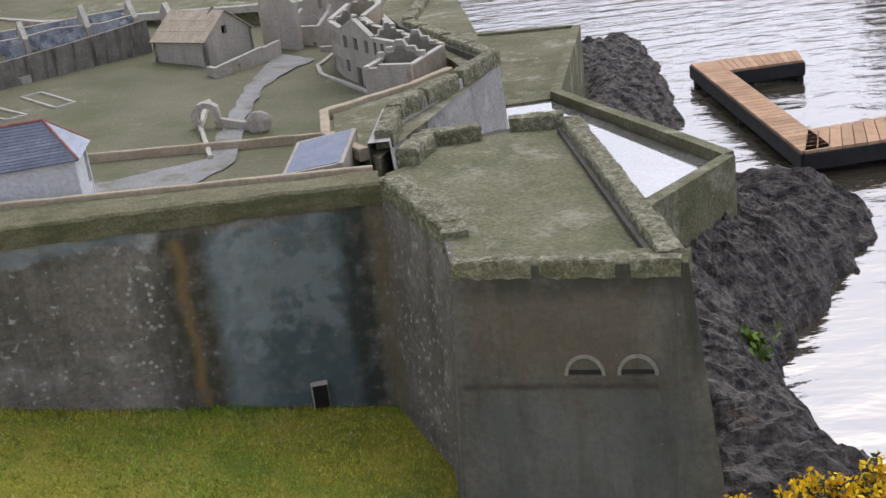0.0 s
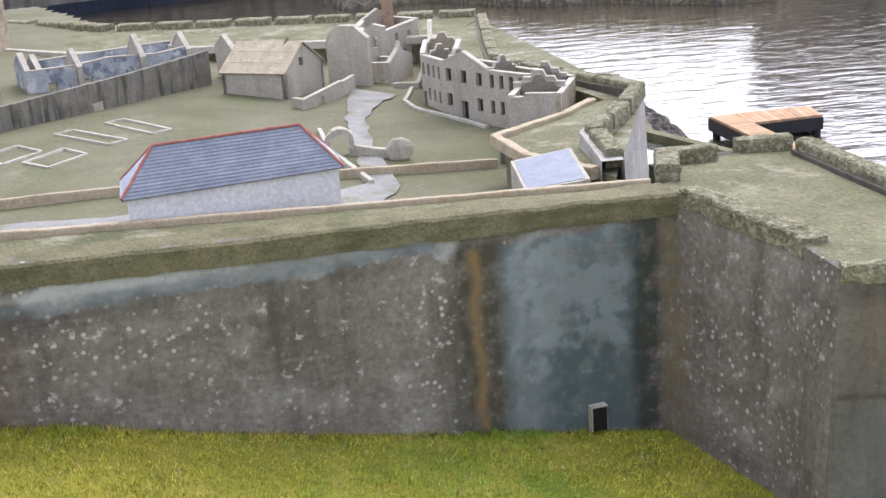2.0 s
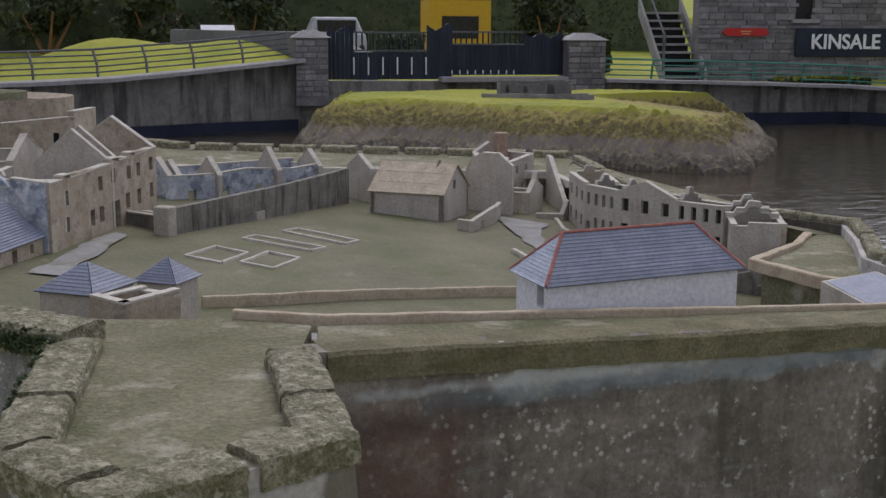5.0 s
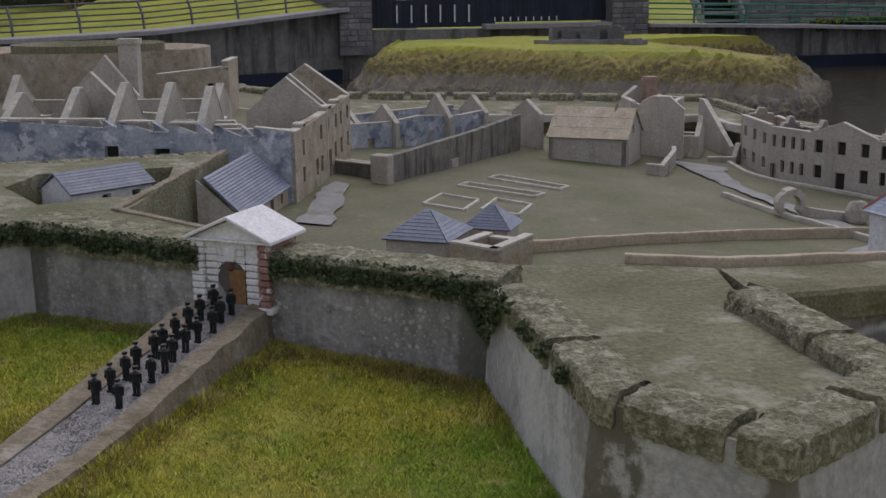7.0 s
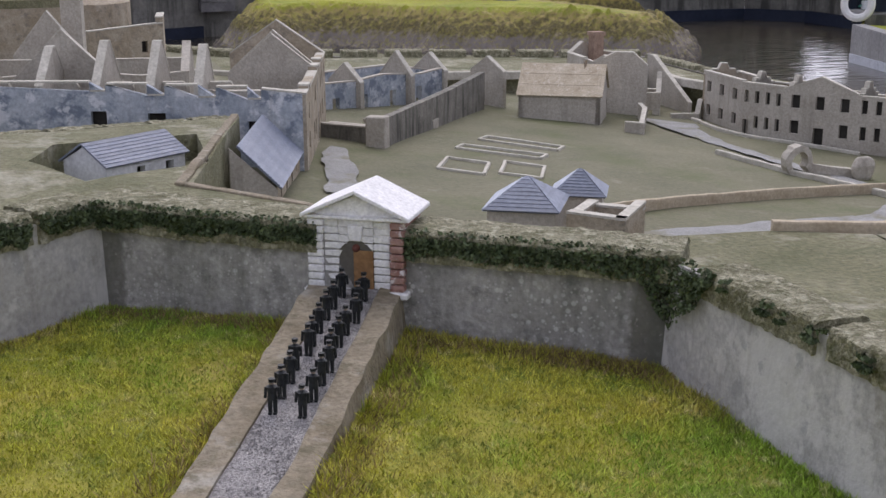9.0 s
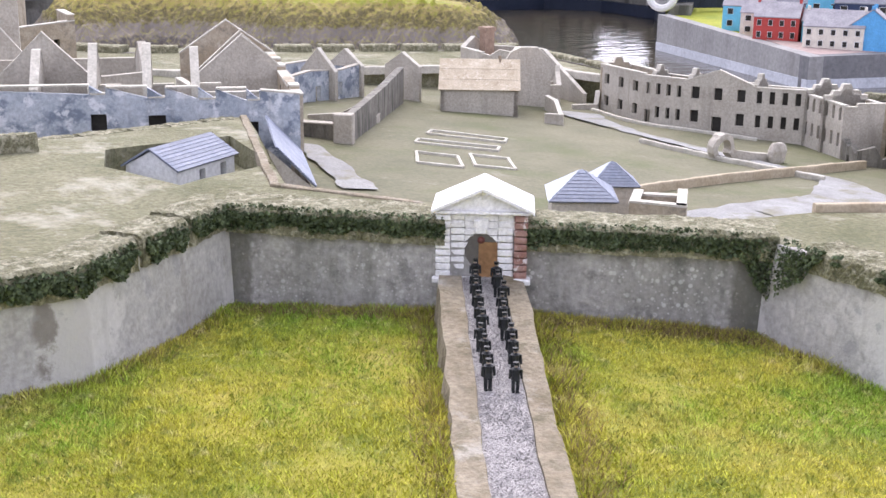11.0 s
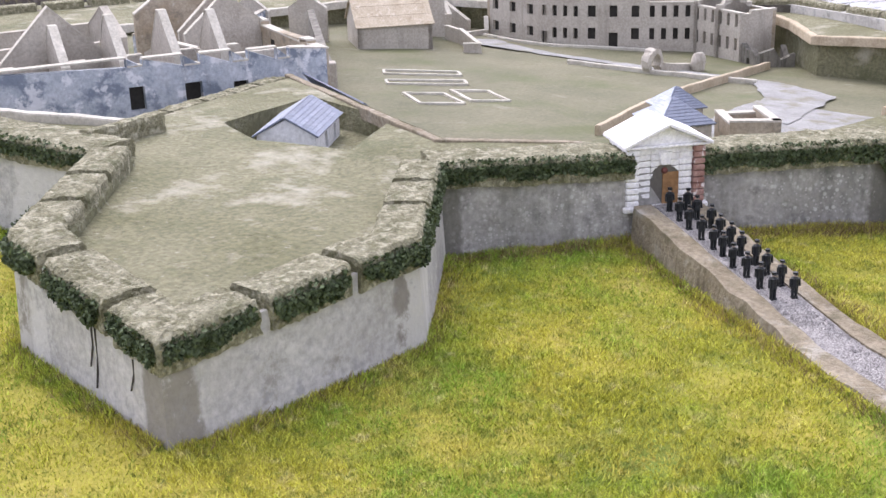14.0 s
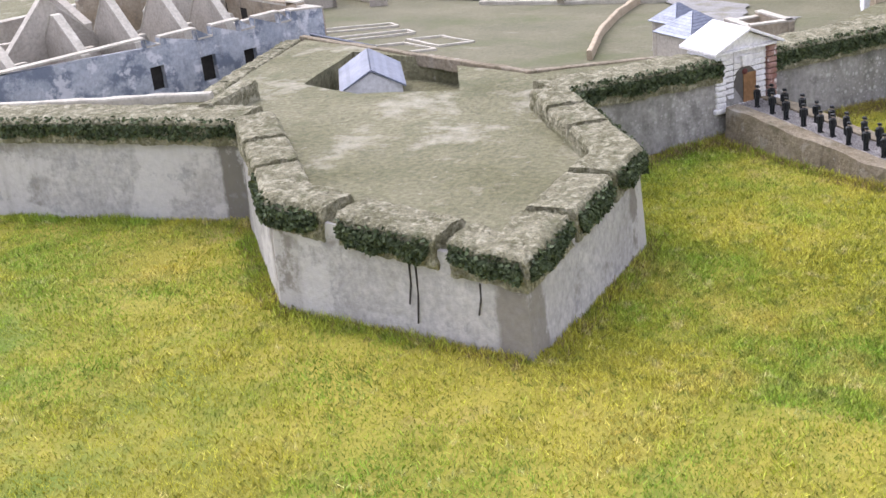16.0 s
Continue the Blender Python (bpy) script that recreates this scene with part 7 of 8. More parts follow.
def toy_house(p, w_, d_, h_, rz, col, roof=None, floors=2, wins=3, gable_front=False, label="", group="painted toy houses on the quay", z=None):
    ob = thing("toy_house", p[0], p[1], q_top(*p) if z is None else z, rz)
    body = plain("toy_wall_paint", col)
    bm = wall_bm(w_, -0.1, h_, (), d_)
    b_ = part("body", bm, body, ob)
    b_.matrix_local = pose(-w_ / 2, -d_ / 2, 0)
    rise = 0.38 * (w_ if gable_front else d_)
    bm = bmesh.new()
    o_ = 0.012
    if gable_front:
        hexa(bm, [(-w_ / 2, -d_ / 2, h_), (w_ / 2, -d_ / 2, h_), (w_ / 2, d_ / 2, h_), (-w_ / 2, d_ / 2, h_)], [(-0.004, -d_ / 2, h_ + rise), (0.004, -d_ / 2, h_ + rise), (0.004, d_ / 2, h_ + rise), (-0.004, d_ / 2, h_ + rise)])
    else:
        hexa(bm, [(-w_ / 2, -d_ / 2, h_), (w_ / 2, -d_ / 2, h_), (w_ / 2, d_ / 2, h_), (-w_ / 2, d_ / 2, h_)], [(-w_ / 2, -0.004, h_ + rise), (w_ / 2, -0.004, h_ + rise), (w_ / 2, 0.004, h_ + rise), (-w_ / 2, 0.004, h_ + rise)])
    part("gable", bm, body, ob)
    for s in (-1, 1):
        bm = bmesh.new()
        if gable_front:
            q = [(s * (w_ / 2 + o_), -d_ / 2 - o_, h_ - 0.01), (s * (w_ / 2 + o_), d_ / 2 + o_, h_ - 0.01), (0, d_ / 2 + o_, h_ + rise), (0, -d_ / 2 - o_, h_ + rise)]
        else:
            q = [(-w_ / 2 - o_, s * (d_ / 2 + o_), h_ - 0.01), (w_ / 2 + o_, s * (d_ / 2 + o_), h_ - 0.01), (w_ / 2 + o_, 0, h_ + rise), (-w_ / 2 - o_, 0, h_ + rise)]
        hexa(bm, [(x, y, z_ + 0.004) for x, y, z_ in q], [(x, y, z_ + 0.022) for x, y, z_ in q])
        part("roof_slope", bm, roof or M_TOYROOF, ob)
    for fl in range(floors):
        for k in range(wins):
            x = (k + 0.5) / wins * w_ - w_ / 2
            ww, wh = w_ / wins * 0.34, h_ / floors * 0.46
            zz = h_ * (fl + 0.32) / floors
            bm = bmesh.new()
            box(bm, x - ww / 2 - 0.006, x + ww / 2 + 0.006, -d_ / 2 - 0.007, -d_ / 2 + 0.004, zz - 0.006, zz + wh + 0.006)
            f_ = part("window_frame", bm, M_WHITE, ob)
            bm = bmesh.new()
            box(bm, x - ww / 2, x + ww / 2, -d_ / 2 - 0.011, -d_ / 2 - 0.002, zz, zz + wh)
            part("pane", bm, M_DARK, f_)
    for x in (-w_ / 2 + 0.03, w_ / 2 - 0.03):
        bm = bmesh.new()
        box(bm, x - 0.022, x + 0.022, -0.03, 0.03, h_ + rise * 0.5, h_ + rise + 0.07)
        part("chimney", bm, body, ob)
    return tagged(ob, label, "toy house", group)


M_TOYROOF = mat("pale_grey_toy_roof", (0.28, 0.27, 0.29), (0.40, 0.385, 0.40), 6, fine=40, bump=0.2)
M_TOYROOF_DARK = mat("slate_toy_roof", (0.16, 0.165, 0.19), (0.24, 0.24, 0.27), 6, fine=40, bump=0.2)
SKY_, NAVY_, RED_, CREAM_, BLUE_ = (0.16, 0.52, 0.74), (0.035, 0.05, 0.11), (0.48, 0.07, 0.06), (0.72, 0.67, 0.58), (0.12, 0.40, 0.72)
face = -55
toy_house((9.80, 18.50), 0.55, 0.6, 0.42, face, SKY_, None, 2, 2, label="light turquoise toy house with a grey roof")
toy_house((9.50, 17.75), 0.55, 0.6, 0.38, face, CREAM_, None, 2, 2, label="cream toy house with a grey roof")
toy_house((9.20, 17.00), 0.75, 0.6, 0.40, face, RED_, None, 2, 4, label="red brick toy house with white windows")
toy_house((9.60, 16.50), 0.45, 0.5, 0.36, face, (0.12, 0.45, 0.60), None, 2, 2, label="teal toy house squeezed between its neighbours")
toy_house((9.30, 15.85), 0.95, 0.65, 0.36, face, CREAM_, None, 2, 5, label="long cream terraced toy house with a pale roof")
toy_house((9.60, 15.35), 0.5, 0.75, 0.38, face + 90, BLUE_, None, 1, 1, label="toy house with a bright blue gable wall")
toy_house((10.35, 17.70), 0.6, 0.6, 0.52, face, (0.30, 0.12, 0.13), M_TOYROOF_DARK, 2, 2, label="dark red toy house in the back row")
toy_house((10.60, 17.20), 0.6, 0.6, 0.62, face, SKY_, M_TOYROOF_DARK, 2, 2, True, label="tall sky-blue gabled toy house")
toy_house((10.70, 16.45), 0.95, 0.7, 0.62, face, NAVY_, M_TOYROOF_DARK, 3, 3, label="tall dark navy toy house with white windows")
toy_house((11.55, 16.40), 0.4, 0.5, 0.32, face, BLUE_, None, 1, 1, label="small blue toy house at the end of the row")
toy_house((11.85, 16.00), 0.65, 0.5, 0.40, face, (0.66, 0.46, 0.38), None, 2, 3, label="pinkish toy house with a pale roof")
toy_house((9.6, 13.75), 0.6, 0.35, 0.06, -15, (0.10, 0.13, 0.19), M_TOYROOF_DARK, 1, 1, label="low blue-grey toy boathouse on the turf")
bm = bmesh.new()
hexa(bm, [(8.15, 15.35, 0.47), (9.9, 14.55, 0.5), (9.9, 14.95, 0.5), (8.9, 17.0, 0.55)], [(8.15, 15.35, 0.515), (9.9, 14.55, 0.53), (9.9, 14.95, 0.53), (8.9, 17.0, 0.585)])
tagged(part("pavement_quay", bm, mat("pinkish_quay_paving", (0.33, 0.25, 0.23), (0.42, 0.33, 0.30), 8, fine=40, bump=0.2)), "pinkish toy paving before the houses", "pavement", kind="structure")
bm = bmesh.new()
hexa(bm, [(12.6, 15.9, 0.5), (30, 11.6, 0.6), (30, 20, 0.8), (14.6, 19.6, 0.66)], [(12.6, 15.9, 0.62), (30, 11.6, 0.86), (30, 20, 0.92), (14.6, 19.6, 0.75)])
tagged(part("pavement_terrace", bm, M_CONCRETE), "pale concrete terrace beside the toy town", "pavement", kind="structure")
zz = [(12.5 + k * 0.28, 15.85 - k * 0.07, 0.62 - (0.16 if k % 2 else 0.0)) for k in range(60)]
verts = [(x, y - 0.02, z_) for x, y, z_ in zz] + [(x, y - 0.02, 0.35) for x, y, z_ in zz] + [(x, y + 0.03, z_) for x, y, z_ in zz] + [(x, y + 0.03, 0.35) for x, y, z_ in zz]
n = len(zz)
faces = [(k, n + k, n + k + 1, k + 1) for k in range(n - 1)] + [(k, k + 1, 2 * n + k + 1, 2 * n + k) for k in range(n - 1)]
tagged(mesh_ob("zigzag_fence", verts, faces, M_NAVYWOOD), "dark zigzag-topped board edge below the terrace", "fence")

# lifebuoy post, hose and boxes
post = thing("board_post", 10.6, 21.4, 0.75, -20)
for k in range(7):
    bm = bmesh.new()
    x = -0.42 + k * 0.12
    t = 0.98 + 0.08 * (k % 2)
    hexa(bm, [(x, -0.03, 0), (x + 0.115, -0.03, 0), (x + 0.115, 0.03, 0), (x, 0.03, 0)], [(x, -0.03, t), (x + 0.115, -0.03, t + 0.08), (x + 0.115, 0.03, t + 0.08), (x, 0.03, t)])
    part("board", bm, M_NAVYWOOD, post)
for k in range(9):
    bm = bmesh.new()
    x = 0.45 + k * 0.13
    box(bm, x, x + 0.125, 0.0, 0.05, 0.0, 0.62 - k * 0.035)
    part("board", bm, M_NAVYWOOD, post)
tagged(post, "navy board screen with a pointed top", "screen")
buoy = thing("lifebuoy", 10.05, 20.95, 1.06)
bm = bmesh.new()
R_, r_ = 0.27, 0.075
ringv = [[bm.verts.new(((R_ + r_ * math.cos(b_ * math.tau / 8)) * math.cos(a * math.tau / 28), r_ * 0.7 * math.sin(b_ * math.tau / 8), (R_ + r_ * math.cos(b_ * math.tau / 8)) * math.sin(a * math.tau / 28))) for b_ in range(8)] for a in range(28)]
for a in range(28):
    for b_ in range(8):
        bm.faces.new((ringv[a][b_], ringv[(a + 1) % 28][b_], ringv[(a + 1) % 28][(b_ + 1) % 8], ringv[a][(b_ + 1) % 8]))
ob = part("ring", bm, plain("white_plastic", (0.78, 0.77, 0.75), 0.4), buoy)
ob.matrix_local = pose(0, 0, 0, 0, 0, -62)
tagged(buoy, "white lifebuoy ring hung at the end of the railing", "lifebuoy")
hose = thing("hose", 10.95, 21.2, 1.35, -20)
for k in range(7):
    bm = bmesh.new()
    pts = [Vector((0.10 * math.cos(a * math.tau / 18) * (0.7 + 0.07 * k) + 0.01 * k, -0.05 - 0.012 * k, 0.28 * math.sin(a * math.tau / 18) * (0.8 + 0.05 * k))) for a in range(18)]
    for a in range(18):
        cyl(bm, pts[a], pts[(a + 1) % 18], 0.013, n=5)
    part("coil", bm, plain("blue_rope", (0.08, 0.38, 0.56)), hose)
tagged(hose, "coil of bright blue hose hung on navy boards", "hose")
for dx, dz, w_, h_ in ((-0.12, 0.42, 0.17, 0.13), (-0.10, 0.12, 0.13, 0.22)):
    ob = thing("meter_box", 10.62 + dx, 21.33, 0.75 + dz, -20)
    bm = bmesh.new()
    box(bm, -w_ / 2, w_ / 2, -0.09, 0.0, 0, h_)
    part("case", bevelled(bm, 0.01), M_WHITE, ob)
    if h_ < 0.2:
        for s in (-0.04, 0.04):
            bm = bmesh.new()
            cyl(bm, (s, -0.095, 0.065), (s, -0.089, 0.065), 0.022, n=8)
            part("socket", bm, M_BLACK, ob)
    tagged(ob, "small white box fixed to the navy boards", "box", "white boxes on the boards")
bm = bmesh.new()
box(bm, -0.16, 0.16, -0.01, 0.01, -0.2, 0.2)
notice = thing("notice", 12.55, 23.1, 1.2, -45)
part("panel", bm, M_WHITE, notice)
for z_ in (0.1, 0.0, -0.1):
    bm = bmesh.new()
    box(bm, -0.12, 0.12, -0.014, -0.011, z_ - 0.02, z_ + 0.02)
    part("text_bar", bm, plain("red_notice_ink", (0.45, 0.12, 0.10)), notice)
tagged(notice, "white notice with red lines on the green railing", "sign")

# bench and signs on the terrace
bench = thing("park_bench", 17.6, 20.2, 0.78, -62)
for k in range(5):
    bm = bmesh.new()
    box(bm, -0.75, 0.75, 0.22 + 0.02 * k, 0.25 + 0.02 * k, 0.48 + k * 0.1, 0.55 + k * 0.1)
    part("back_slat", bm, plain("dark_green_paint", (0.03, 0.12, 0.10)) if k == 0 else bpy.data.materials["dark_green_paint"], bench)
for k in range(4):
    bm = bmesh.new()
    box(bm, -0.75, 0.75, -0.25 + k * 0.12, -0.15 + k * 0.12, 0.42, 0.45)
    part("seat_slat", bm, bpy.data.materials["dark_green_paint"], bench)
for x in (-0.68, 0.62):
    for y0, y1, z1 in ((-0.22, -0.15, 0.60), (0.2, 0.27, 0.98)):
        bm = bmesh.new()
        box(bm, x, x + 0.06, y0, y1, 0, z1)
        part("leg", bm, bpy.data.materials["dark_green_paint"], bench)
    bm = bmesh.new()
    box(bm, x, x + 0.06, -0.24, 0.25, 0.60, 0.64)
    part("arm", bm, bpy.data.materials["dark_green_paint"], bench)
tagged(bench, "dark green slatted park bench on the terrace", "bench")
for x, y, z_, s in ((15.9, 21.2, 1.15, 0.55), (22.4, 20.4, 1.35, 0.6), (-2.2, 38.5, 2.35, 0.5)):
    ob = thing("reading_board", x, y, z_ - 0.5)
    bm = bmesh.new()
    hexa(bm, [(-s, -0.22, 0.42), (s, -0.22, 0.42), (s, 0.22, 0.6), (-s, 0.22, 0.6)], [(-s, -0.22, 0.45), (s, -0.22, 0.45), (s, 0.22, 0.63), (-s, 0.22, 0.63)])
    part("panel", bm, M_WHITE, ob)
    bm = bmesh.new()
    box(bm, -0.05, 0.05, -0.03, 0.03, -0.4, 0.48)
    part("post", bm, M_BLACK, ob)
    tagged(ob, "tilted white reading board on a dark post", "sign", "white reading boards")


# ---- hedges, shrubs and trees ----
def leaf_cloud(rng_, n, inside_fn, size, flat=0.0):
    verts, faces = [], []
    for _ in range(n):
        p = inside_fn(rng_)
        s = size * rng_.uniform(0.6, 1.4)
        u = Vector((rng_.uniform(-1, 1), rng_.uniform(-1, 1), rng_.uniform(-1, 1) * (1 - flat))).normalized()
        v = u.cross(Vector((rng_.uniform(-1, 1), rng_.uniform(-1, 1), rng_.uniform(-1, 1)))).normalized()
        b0 = len(verts)
        verts += [p - u * s, p + v * s * 0.5, p + u * s, p - v * s * 0.5]
        faces.append((b0, b0 + 1, b0 + 2, b0 + 3))
    return verts, faces


def hedge(pts, z0, h, depth, leaf, top_leaf, n, label, seed=1):
    ob = thing("hedge", pts[0][0], pts[0][1], z0)
    inv_ = ob.matrix_world.inverted()
    # face and top take their leaf colours separately
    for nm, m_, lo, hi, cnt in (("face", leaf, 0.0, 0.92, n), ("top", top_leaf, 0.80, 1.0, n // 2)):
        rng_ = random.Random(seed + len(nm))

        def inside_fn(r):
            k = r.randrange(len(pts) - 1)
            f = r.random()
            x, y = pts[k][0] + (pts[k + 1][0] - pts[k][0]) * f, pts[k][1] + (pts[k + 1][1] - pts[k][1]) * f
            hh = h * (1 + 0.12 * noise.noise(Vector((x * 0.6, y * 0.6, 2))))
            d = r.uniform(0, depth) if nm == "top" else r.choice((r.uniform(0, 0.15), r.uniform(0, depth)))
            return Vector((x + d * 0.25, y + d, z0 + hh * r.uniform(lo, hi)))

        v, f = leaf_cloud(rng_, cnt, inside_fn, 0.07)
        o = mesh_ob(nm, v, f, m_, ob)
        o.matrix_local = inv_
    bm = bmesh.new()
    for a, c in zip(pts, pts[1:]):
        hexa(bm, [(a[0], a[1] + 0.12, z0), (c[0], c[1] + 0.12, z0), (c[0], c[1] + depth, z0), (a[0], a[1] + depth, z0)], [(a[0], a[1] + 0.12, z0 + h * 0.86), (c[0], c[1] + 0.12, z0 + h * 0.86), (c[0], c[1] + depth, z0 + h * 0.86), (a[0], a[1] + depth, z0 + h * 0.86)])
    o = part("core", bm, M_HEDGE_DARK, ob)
    o.matrix_local = inv_
    return tagged(ob, label, "hedge")


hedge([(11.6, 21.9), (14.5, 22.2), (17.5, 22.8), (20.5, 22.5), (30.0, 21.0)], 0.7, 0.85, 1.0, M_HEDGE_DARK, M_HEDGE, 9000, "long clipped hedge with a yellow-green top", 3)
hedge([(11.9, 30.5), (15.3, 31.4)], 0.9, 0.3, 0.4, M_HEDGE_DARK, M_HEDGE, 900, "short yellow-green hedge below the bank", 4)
hedge([(2.2, 36.0), (3.6, 36.0)], 1.1, 1.2, 0.8, M_HEDGE_DARK, M_HEDGE_DARK, 1200, "clipped dark green hedge behind the gate", 5)
hedge([(7.2, 36.0), (9.4, 36.0)], 1.0, 1.3, 0.8, M_HEDGE_DARK, M_HEDGE_DARK, 1400, "clipped green hedge beside the stair", 6)
hedge([(-22, 44), (-8, 45), (8, 46), (16, 46)], 1.2, 3.4, 2.0, M_HEDGE_DARK, M_HEDGE_DARK, 9000, "tall dark evergreen screen beyond the park", 7)


def shrub(x, y, z, r, h, m_, label, seed, n=900, size=0.09, name="shrub", cat="shrub"):
    ob = thing(name, x, y, z)
    rng_ = random.Random(seed)
    bm = bmesh.new()
    for k in range(5):
        a = k * math.tau / 5
        cyl(bm, (0, 0, -0.1), (math.cos(a) * r * 0.5, math.sin(a) * r * 0.5, h * 0.6), 0.05 * r, 0.015 * r, 5)
    part("stems", bm, M_BROWN, ob)
    clumps = [(rng_.uniform(-1, 1) * r * 0.7, rng_.uniform(-1, 1) * r * 0.7, h * rng_.uniform(0.35, 0.9), r * rng_.uniform(0.3, 0.5)) for _ in range(9)]

    def inside_fn(q):
        cx, cy, cz, cr = q.choice(clumps)
        d = Vector((q.gauss(0, 1), q.gauss(0, 1), q.gauss(0, 1))).normalized() * cr * q.random() ** 0.4
        return Vector((cx, cy, cz)) + d

    v, f = leaf_cloud(rng_, n, inside_fn, size)
    mesh_ob("leaves", v, f, m_, ob)
    return tagged(ob, label, cat)


M_PINKLEAF = mat("dark_pink_leaf", (0.24, 0.07, 0.07), (0.36, 0.12, 0.11), 4, fine=20, bump=0.2, vary=0.3, island=True)
M_CREAMLEAF = mat("cream_blossom", (0.55, 0.50, 0.36), (0.70, 0.64, 0.50), 4, fine=20, bump=0.2, vary=0.3, island=True)
shrub(26.0, 36.5, 1.6, 1.5, 1.5, M_PINKLEAF, "dark pink leafy shrub on the far bank", 1, 1600, 0.12)
shrub(37.6, 37.5, 1.6, 1.5, 1.3, M_CREAMLEAF, "cream blossoming shrub by the toy town", 2, 1200, 0.1)
shrub(38.8, 33.6, 1.2, 1.8, 1.5, M_CREAMLEAF, "broad cream blossoming shrub by the toy church", 3, 1600, 0.1)
shrub(27.0, 31, 1.2, 0.8, 0.8, M_HEDGE, "round yellow-green shrub on the bank", 4, 900, 0.09)
shrub(22.6, 32, 1.4, 0.5, 0.8, M_GREENLEAF, "small green bush on the bank", 5, 700, 0.08)
shrub(27.5, 26, 0.9, 0.9, 0.6, M_HEDGE, "low yellow-green shrub beside the church", 6, 900, 0.09)
for k, (x, y, r) in enumerate(((-9.5, 37, 1.9), (-4.0, 42, 1.6), (-1.0, 43, 1.5), (-7.5, 43, 1.8), (9.0, 41, 1.4), (-13, 35, 2.2))):
    shrub(x, y, 1.3, r, 2.6, M_HEDGE_DARK, "dark bushy evergreen tree in the park", 20 + k, 2400, 0.13, "park_tree", "tree")

# grey walls, vehicles and far sheds glimpsed behind the park
wall_run("wall_park", [(-3.6, 38.0), (0.4, 36.4), (1.4, 33.2)], [2.35, 2.3, 1.7], 0.8, 0.4, M_CONCRETE_DARK, "low grey park wall running back from the gate")
for p, w_, d_, h_, rz, col, lab in (((27.3, 33.8), 1.45, 1.0, 1.25, -35, (0.62, 0.62, 0.60), "white toy town house with many windows"), ((23.3, 32.1), 0.75, 0.6, 0.85, -35, (0.45, 0.10, 0.12), "crimson toy shop beside the hedge"), ((22.5, 32.4), 0.8, 0.6, 0.5, -35, (0.08, 0.22, 0.55), "cobalt blue toy shop beside the hedge"), ((24.1, 32.1), 0.75, 0.6, 0.65, -35, (0.60, 0.58, 0.53), "cream toy shop beside the hedge"), ((35.2, 38.3), 1.2, 0.7, 0.7, -35, (0.30, 0.50, 0.70), "pale blue toy cottage behind the hedge"), ((37.5, 31.0), 2.4, 0.8, 0.5, -40, (0.50, 0.38, 0.35), "long pinkish toy barrack behind the hedge")):
    toy_house(p, w_, d_, h_, rz, col, M_TOYROOF_DARK, 2 if h_ > 0.45 else 1, 4, label=lab, group="toy buildings behind the hedge", z=land_z(*p) + 0.05)
church = thing("toy_church", 34.4, 32.6, 1.1, -40)
bm = bmesh.new()
box(bm, -0.25, 0.25, -0.25, 0.25, 0, 1.35)
part("tower", bevelled(bm, 0.01), plain("pale_church_render", (0.56, 0.55, 0.55)), church)
for x0, x1, h_ in ((-1.1, -0.25, 0.5), (0.25, 1.1, 0.5), (-0.4, 0.45, 0.62)):
    bm = wall_bm(x1 - x0, 0, [(0, h_ * 0.7), ((x1 - x0) / 2, h_), (x1 - x0, h_ * 0.7)], (), 0.7)
    part("nave", bm, bpy.data.materials["pale_church_render"], church).matrix_local = pose(x0, -0.5, 0)
tagged(church, "pale grey toy church with a square tower", "toy church", "toy buildings behind the hedge")
van = thing("parked_van", 40.0, 44.0, 3.0, -30)
bm = bmesh.new()
hexa(bm, [(-1.5, -0.8, 0.4), (1.5, -0.8, 0.4), (1.5, 0.8, 0.4), (-1.5, 0.8, 0.4)], [(-1.45, -0.7, 1.9), (1.0, -0.7, 1.9), (1.0, 0.7, 1.9), (-1.45, 0.7, 1.9)])
part("body", bevelled(bm, 0.08), M_WHITE, van)
bm = bmesh.new()
box(bm, -1.2, 0.7, -0.83, -0.74, 1.2, 1.7)
part("window", bm, M_DARK, van)
for x in (-1.0, 1.0):
    bm = bmesh.new()
    cyl(bm, (x, -0.85, 0.35), (x, 0.85, 0.35), 0.35, n=14)
    part("wheel", bm, M_BLACK, van)
tagged(van, "white van parked on the far green", "van")
hut = thing("yellow_kiosk", 5.4, 39.0, 1.3)
bm = bmesh.new()
box(bm, -1.0, 1.0, 0, 1.4, 0, 2.0)
part("body", bm, plain("yellow_paint", (0.62, 0.38, 0.03)), hut)
bm = bmesh.new()
box(bm, -0.6, 0.6, -0.02, 0.03, 0.8, 1.5)
part("hatch", bm, M_DARK, hut)
tagged(hut, "yellow kiosk behind the board gate", "kiosk")
car = thing("parked_car", 1.5, 40.0, 1.35)
bm = bmesh.new()
hexa(bm, [(-1.0, -0.8, 0.3), (1.0, -0.8, 0.3), (1.0, 0.8, 0.3), (-1.0, 0.8, 0.3)], [(-0.9, -0.75, 0.9), (0.9, -0.75, 0.9), (0.9, 0.75, 0.9), (-0.9, 0.75, 0.9)])
hexa(bm, [(-0.85, -0.7, 0.9), (0.85, -0.7, 0.9), (0.85, 0.7, 0.9), (-0.85, 0.7, 0.9)], [(-0.65, -0.55, 1.4), (0.65, -0.55, 1.4), (0.65, 0.55, 1.4), (-0.65, 0.55, 1.4)])
part("body", bevelled(bm, 0.05), plain("silver_car_paint", (0.45, 0.46, 0.48), 0.3), car)
bm = bmesh.new()
box(bm, -0.6, 0.6, -0.72, -0.62, 0.95, 1.3)
part("windscreen", bm, M_DARK, car)
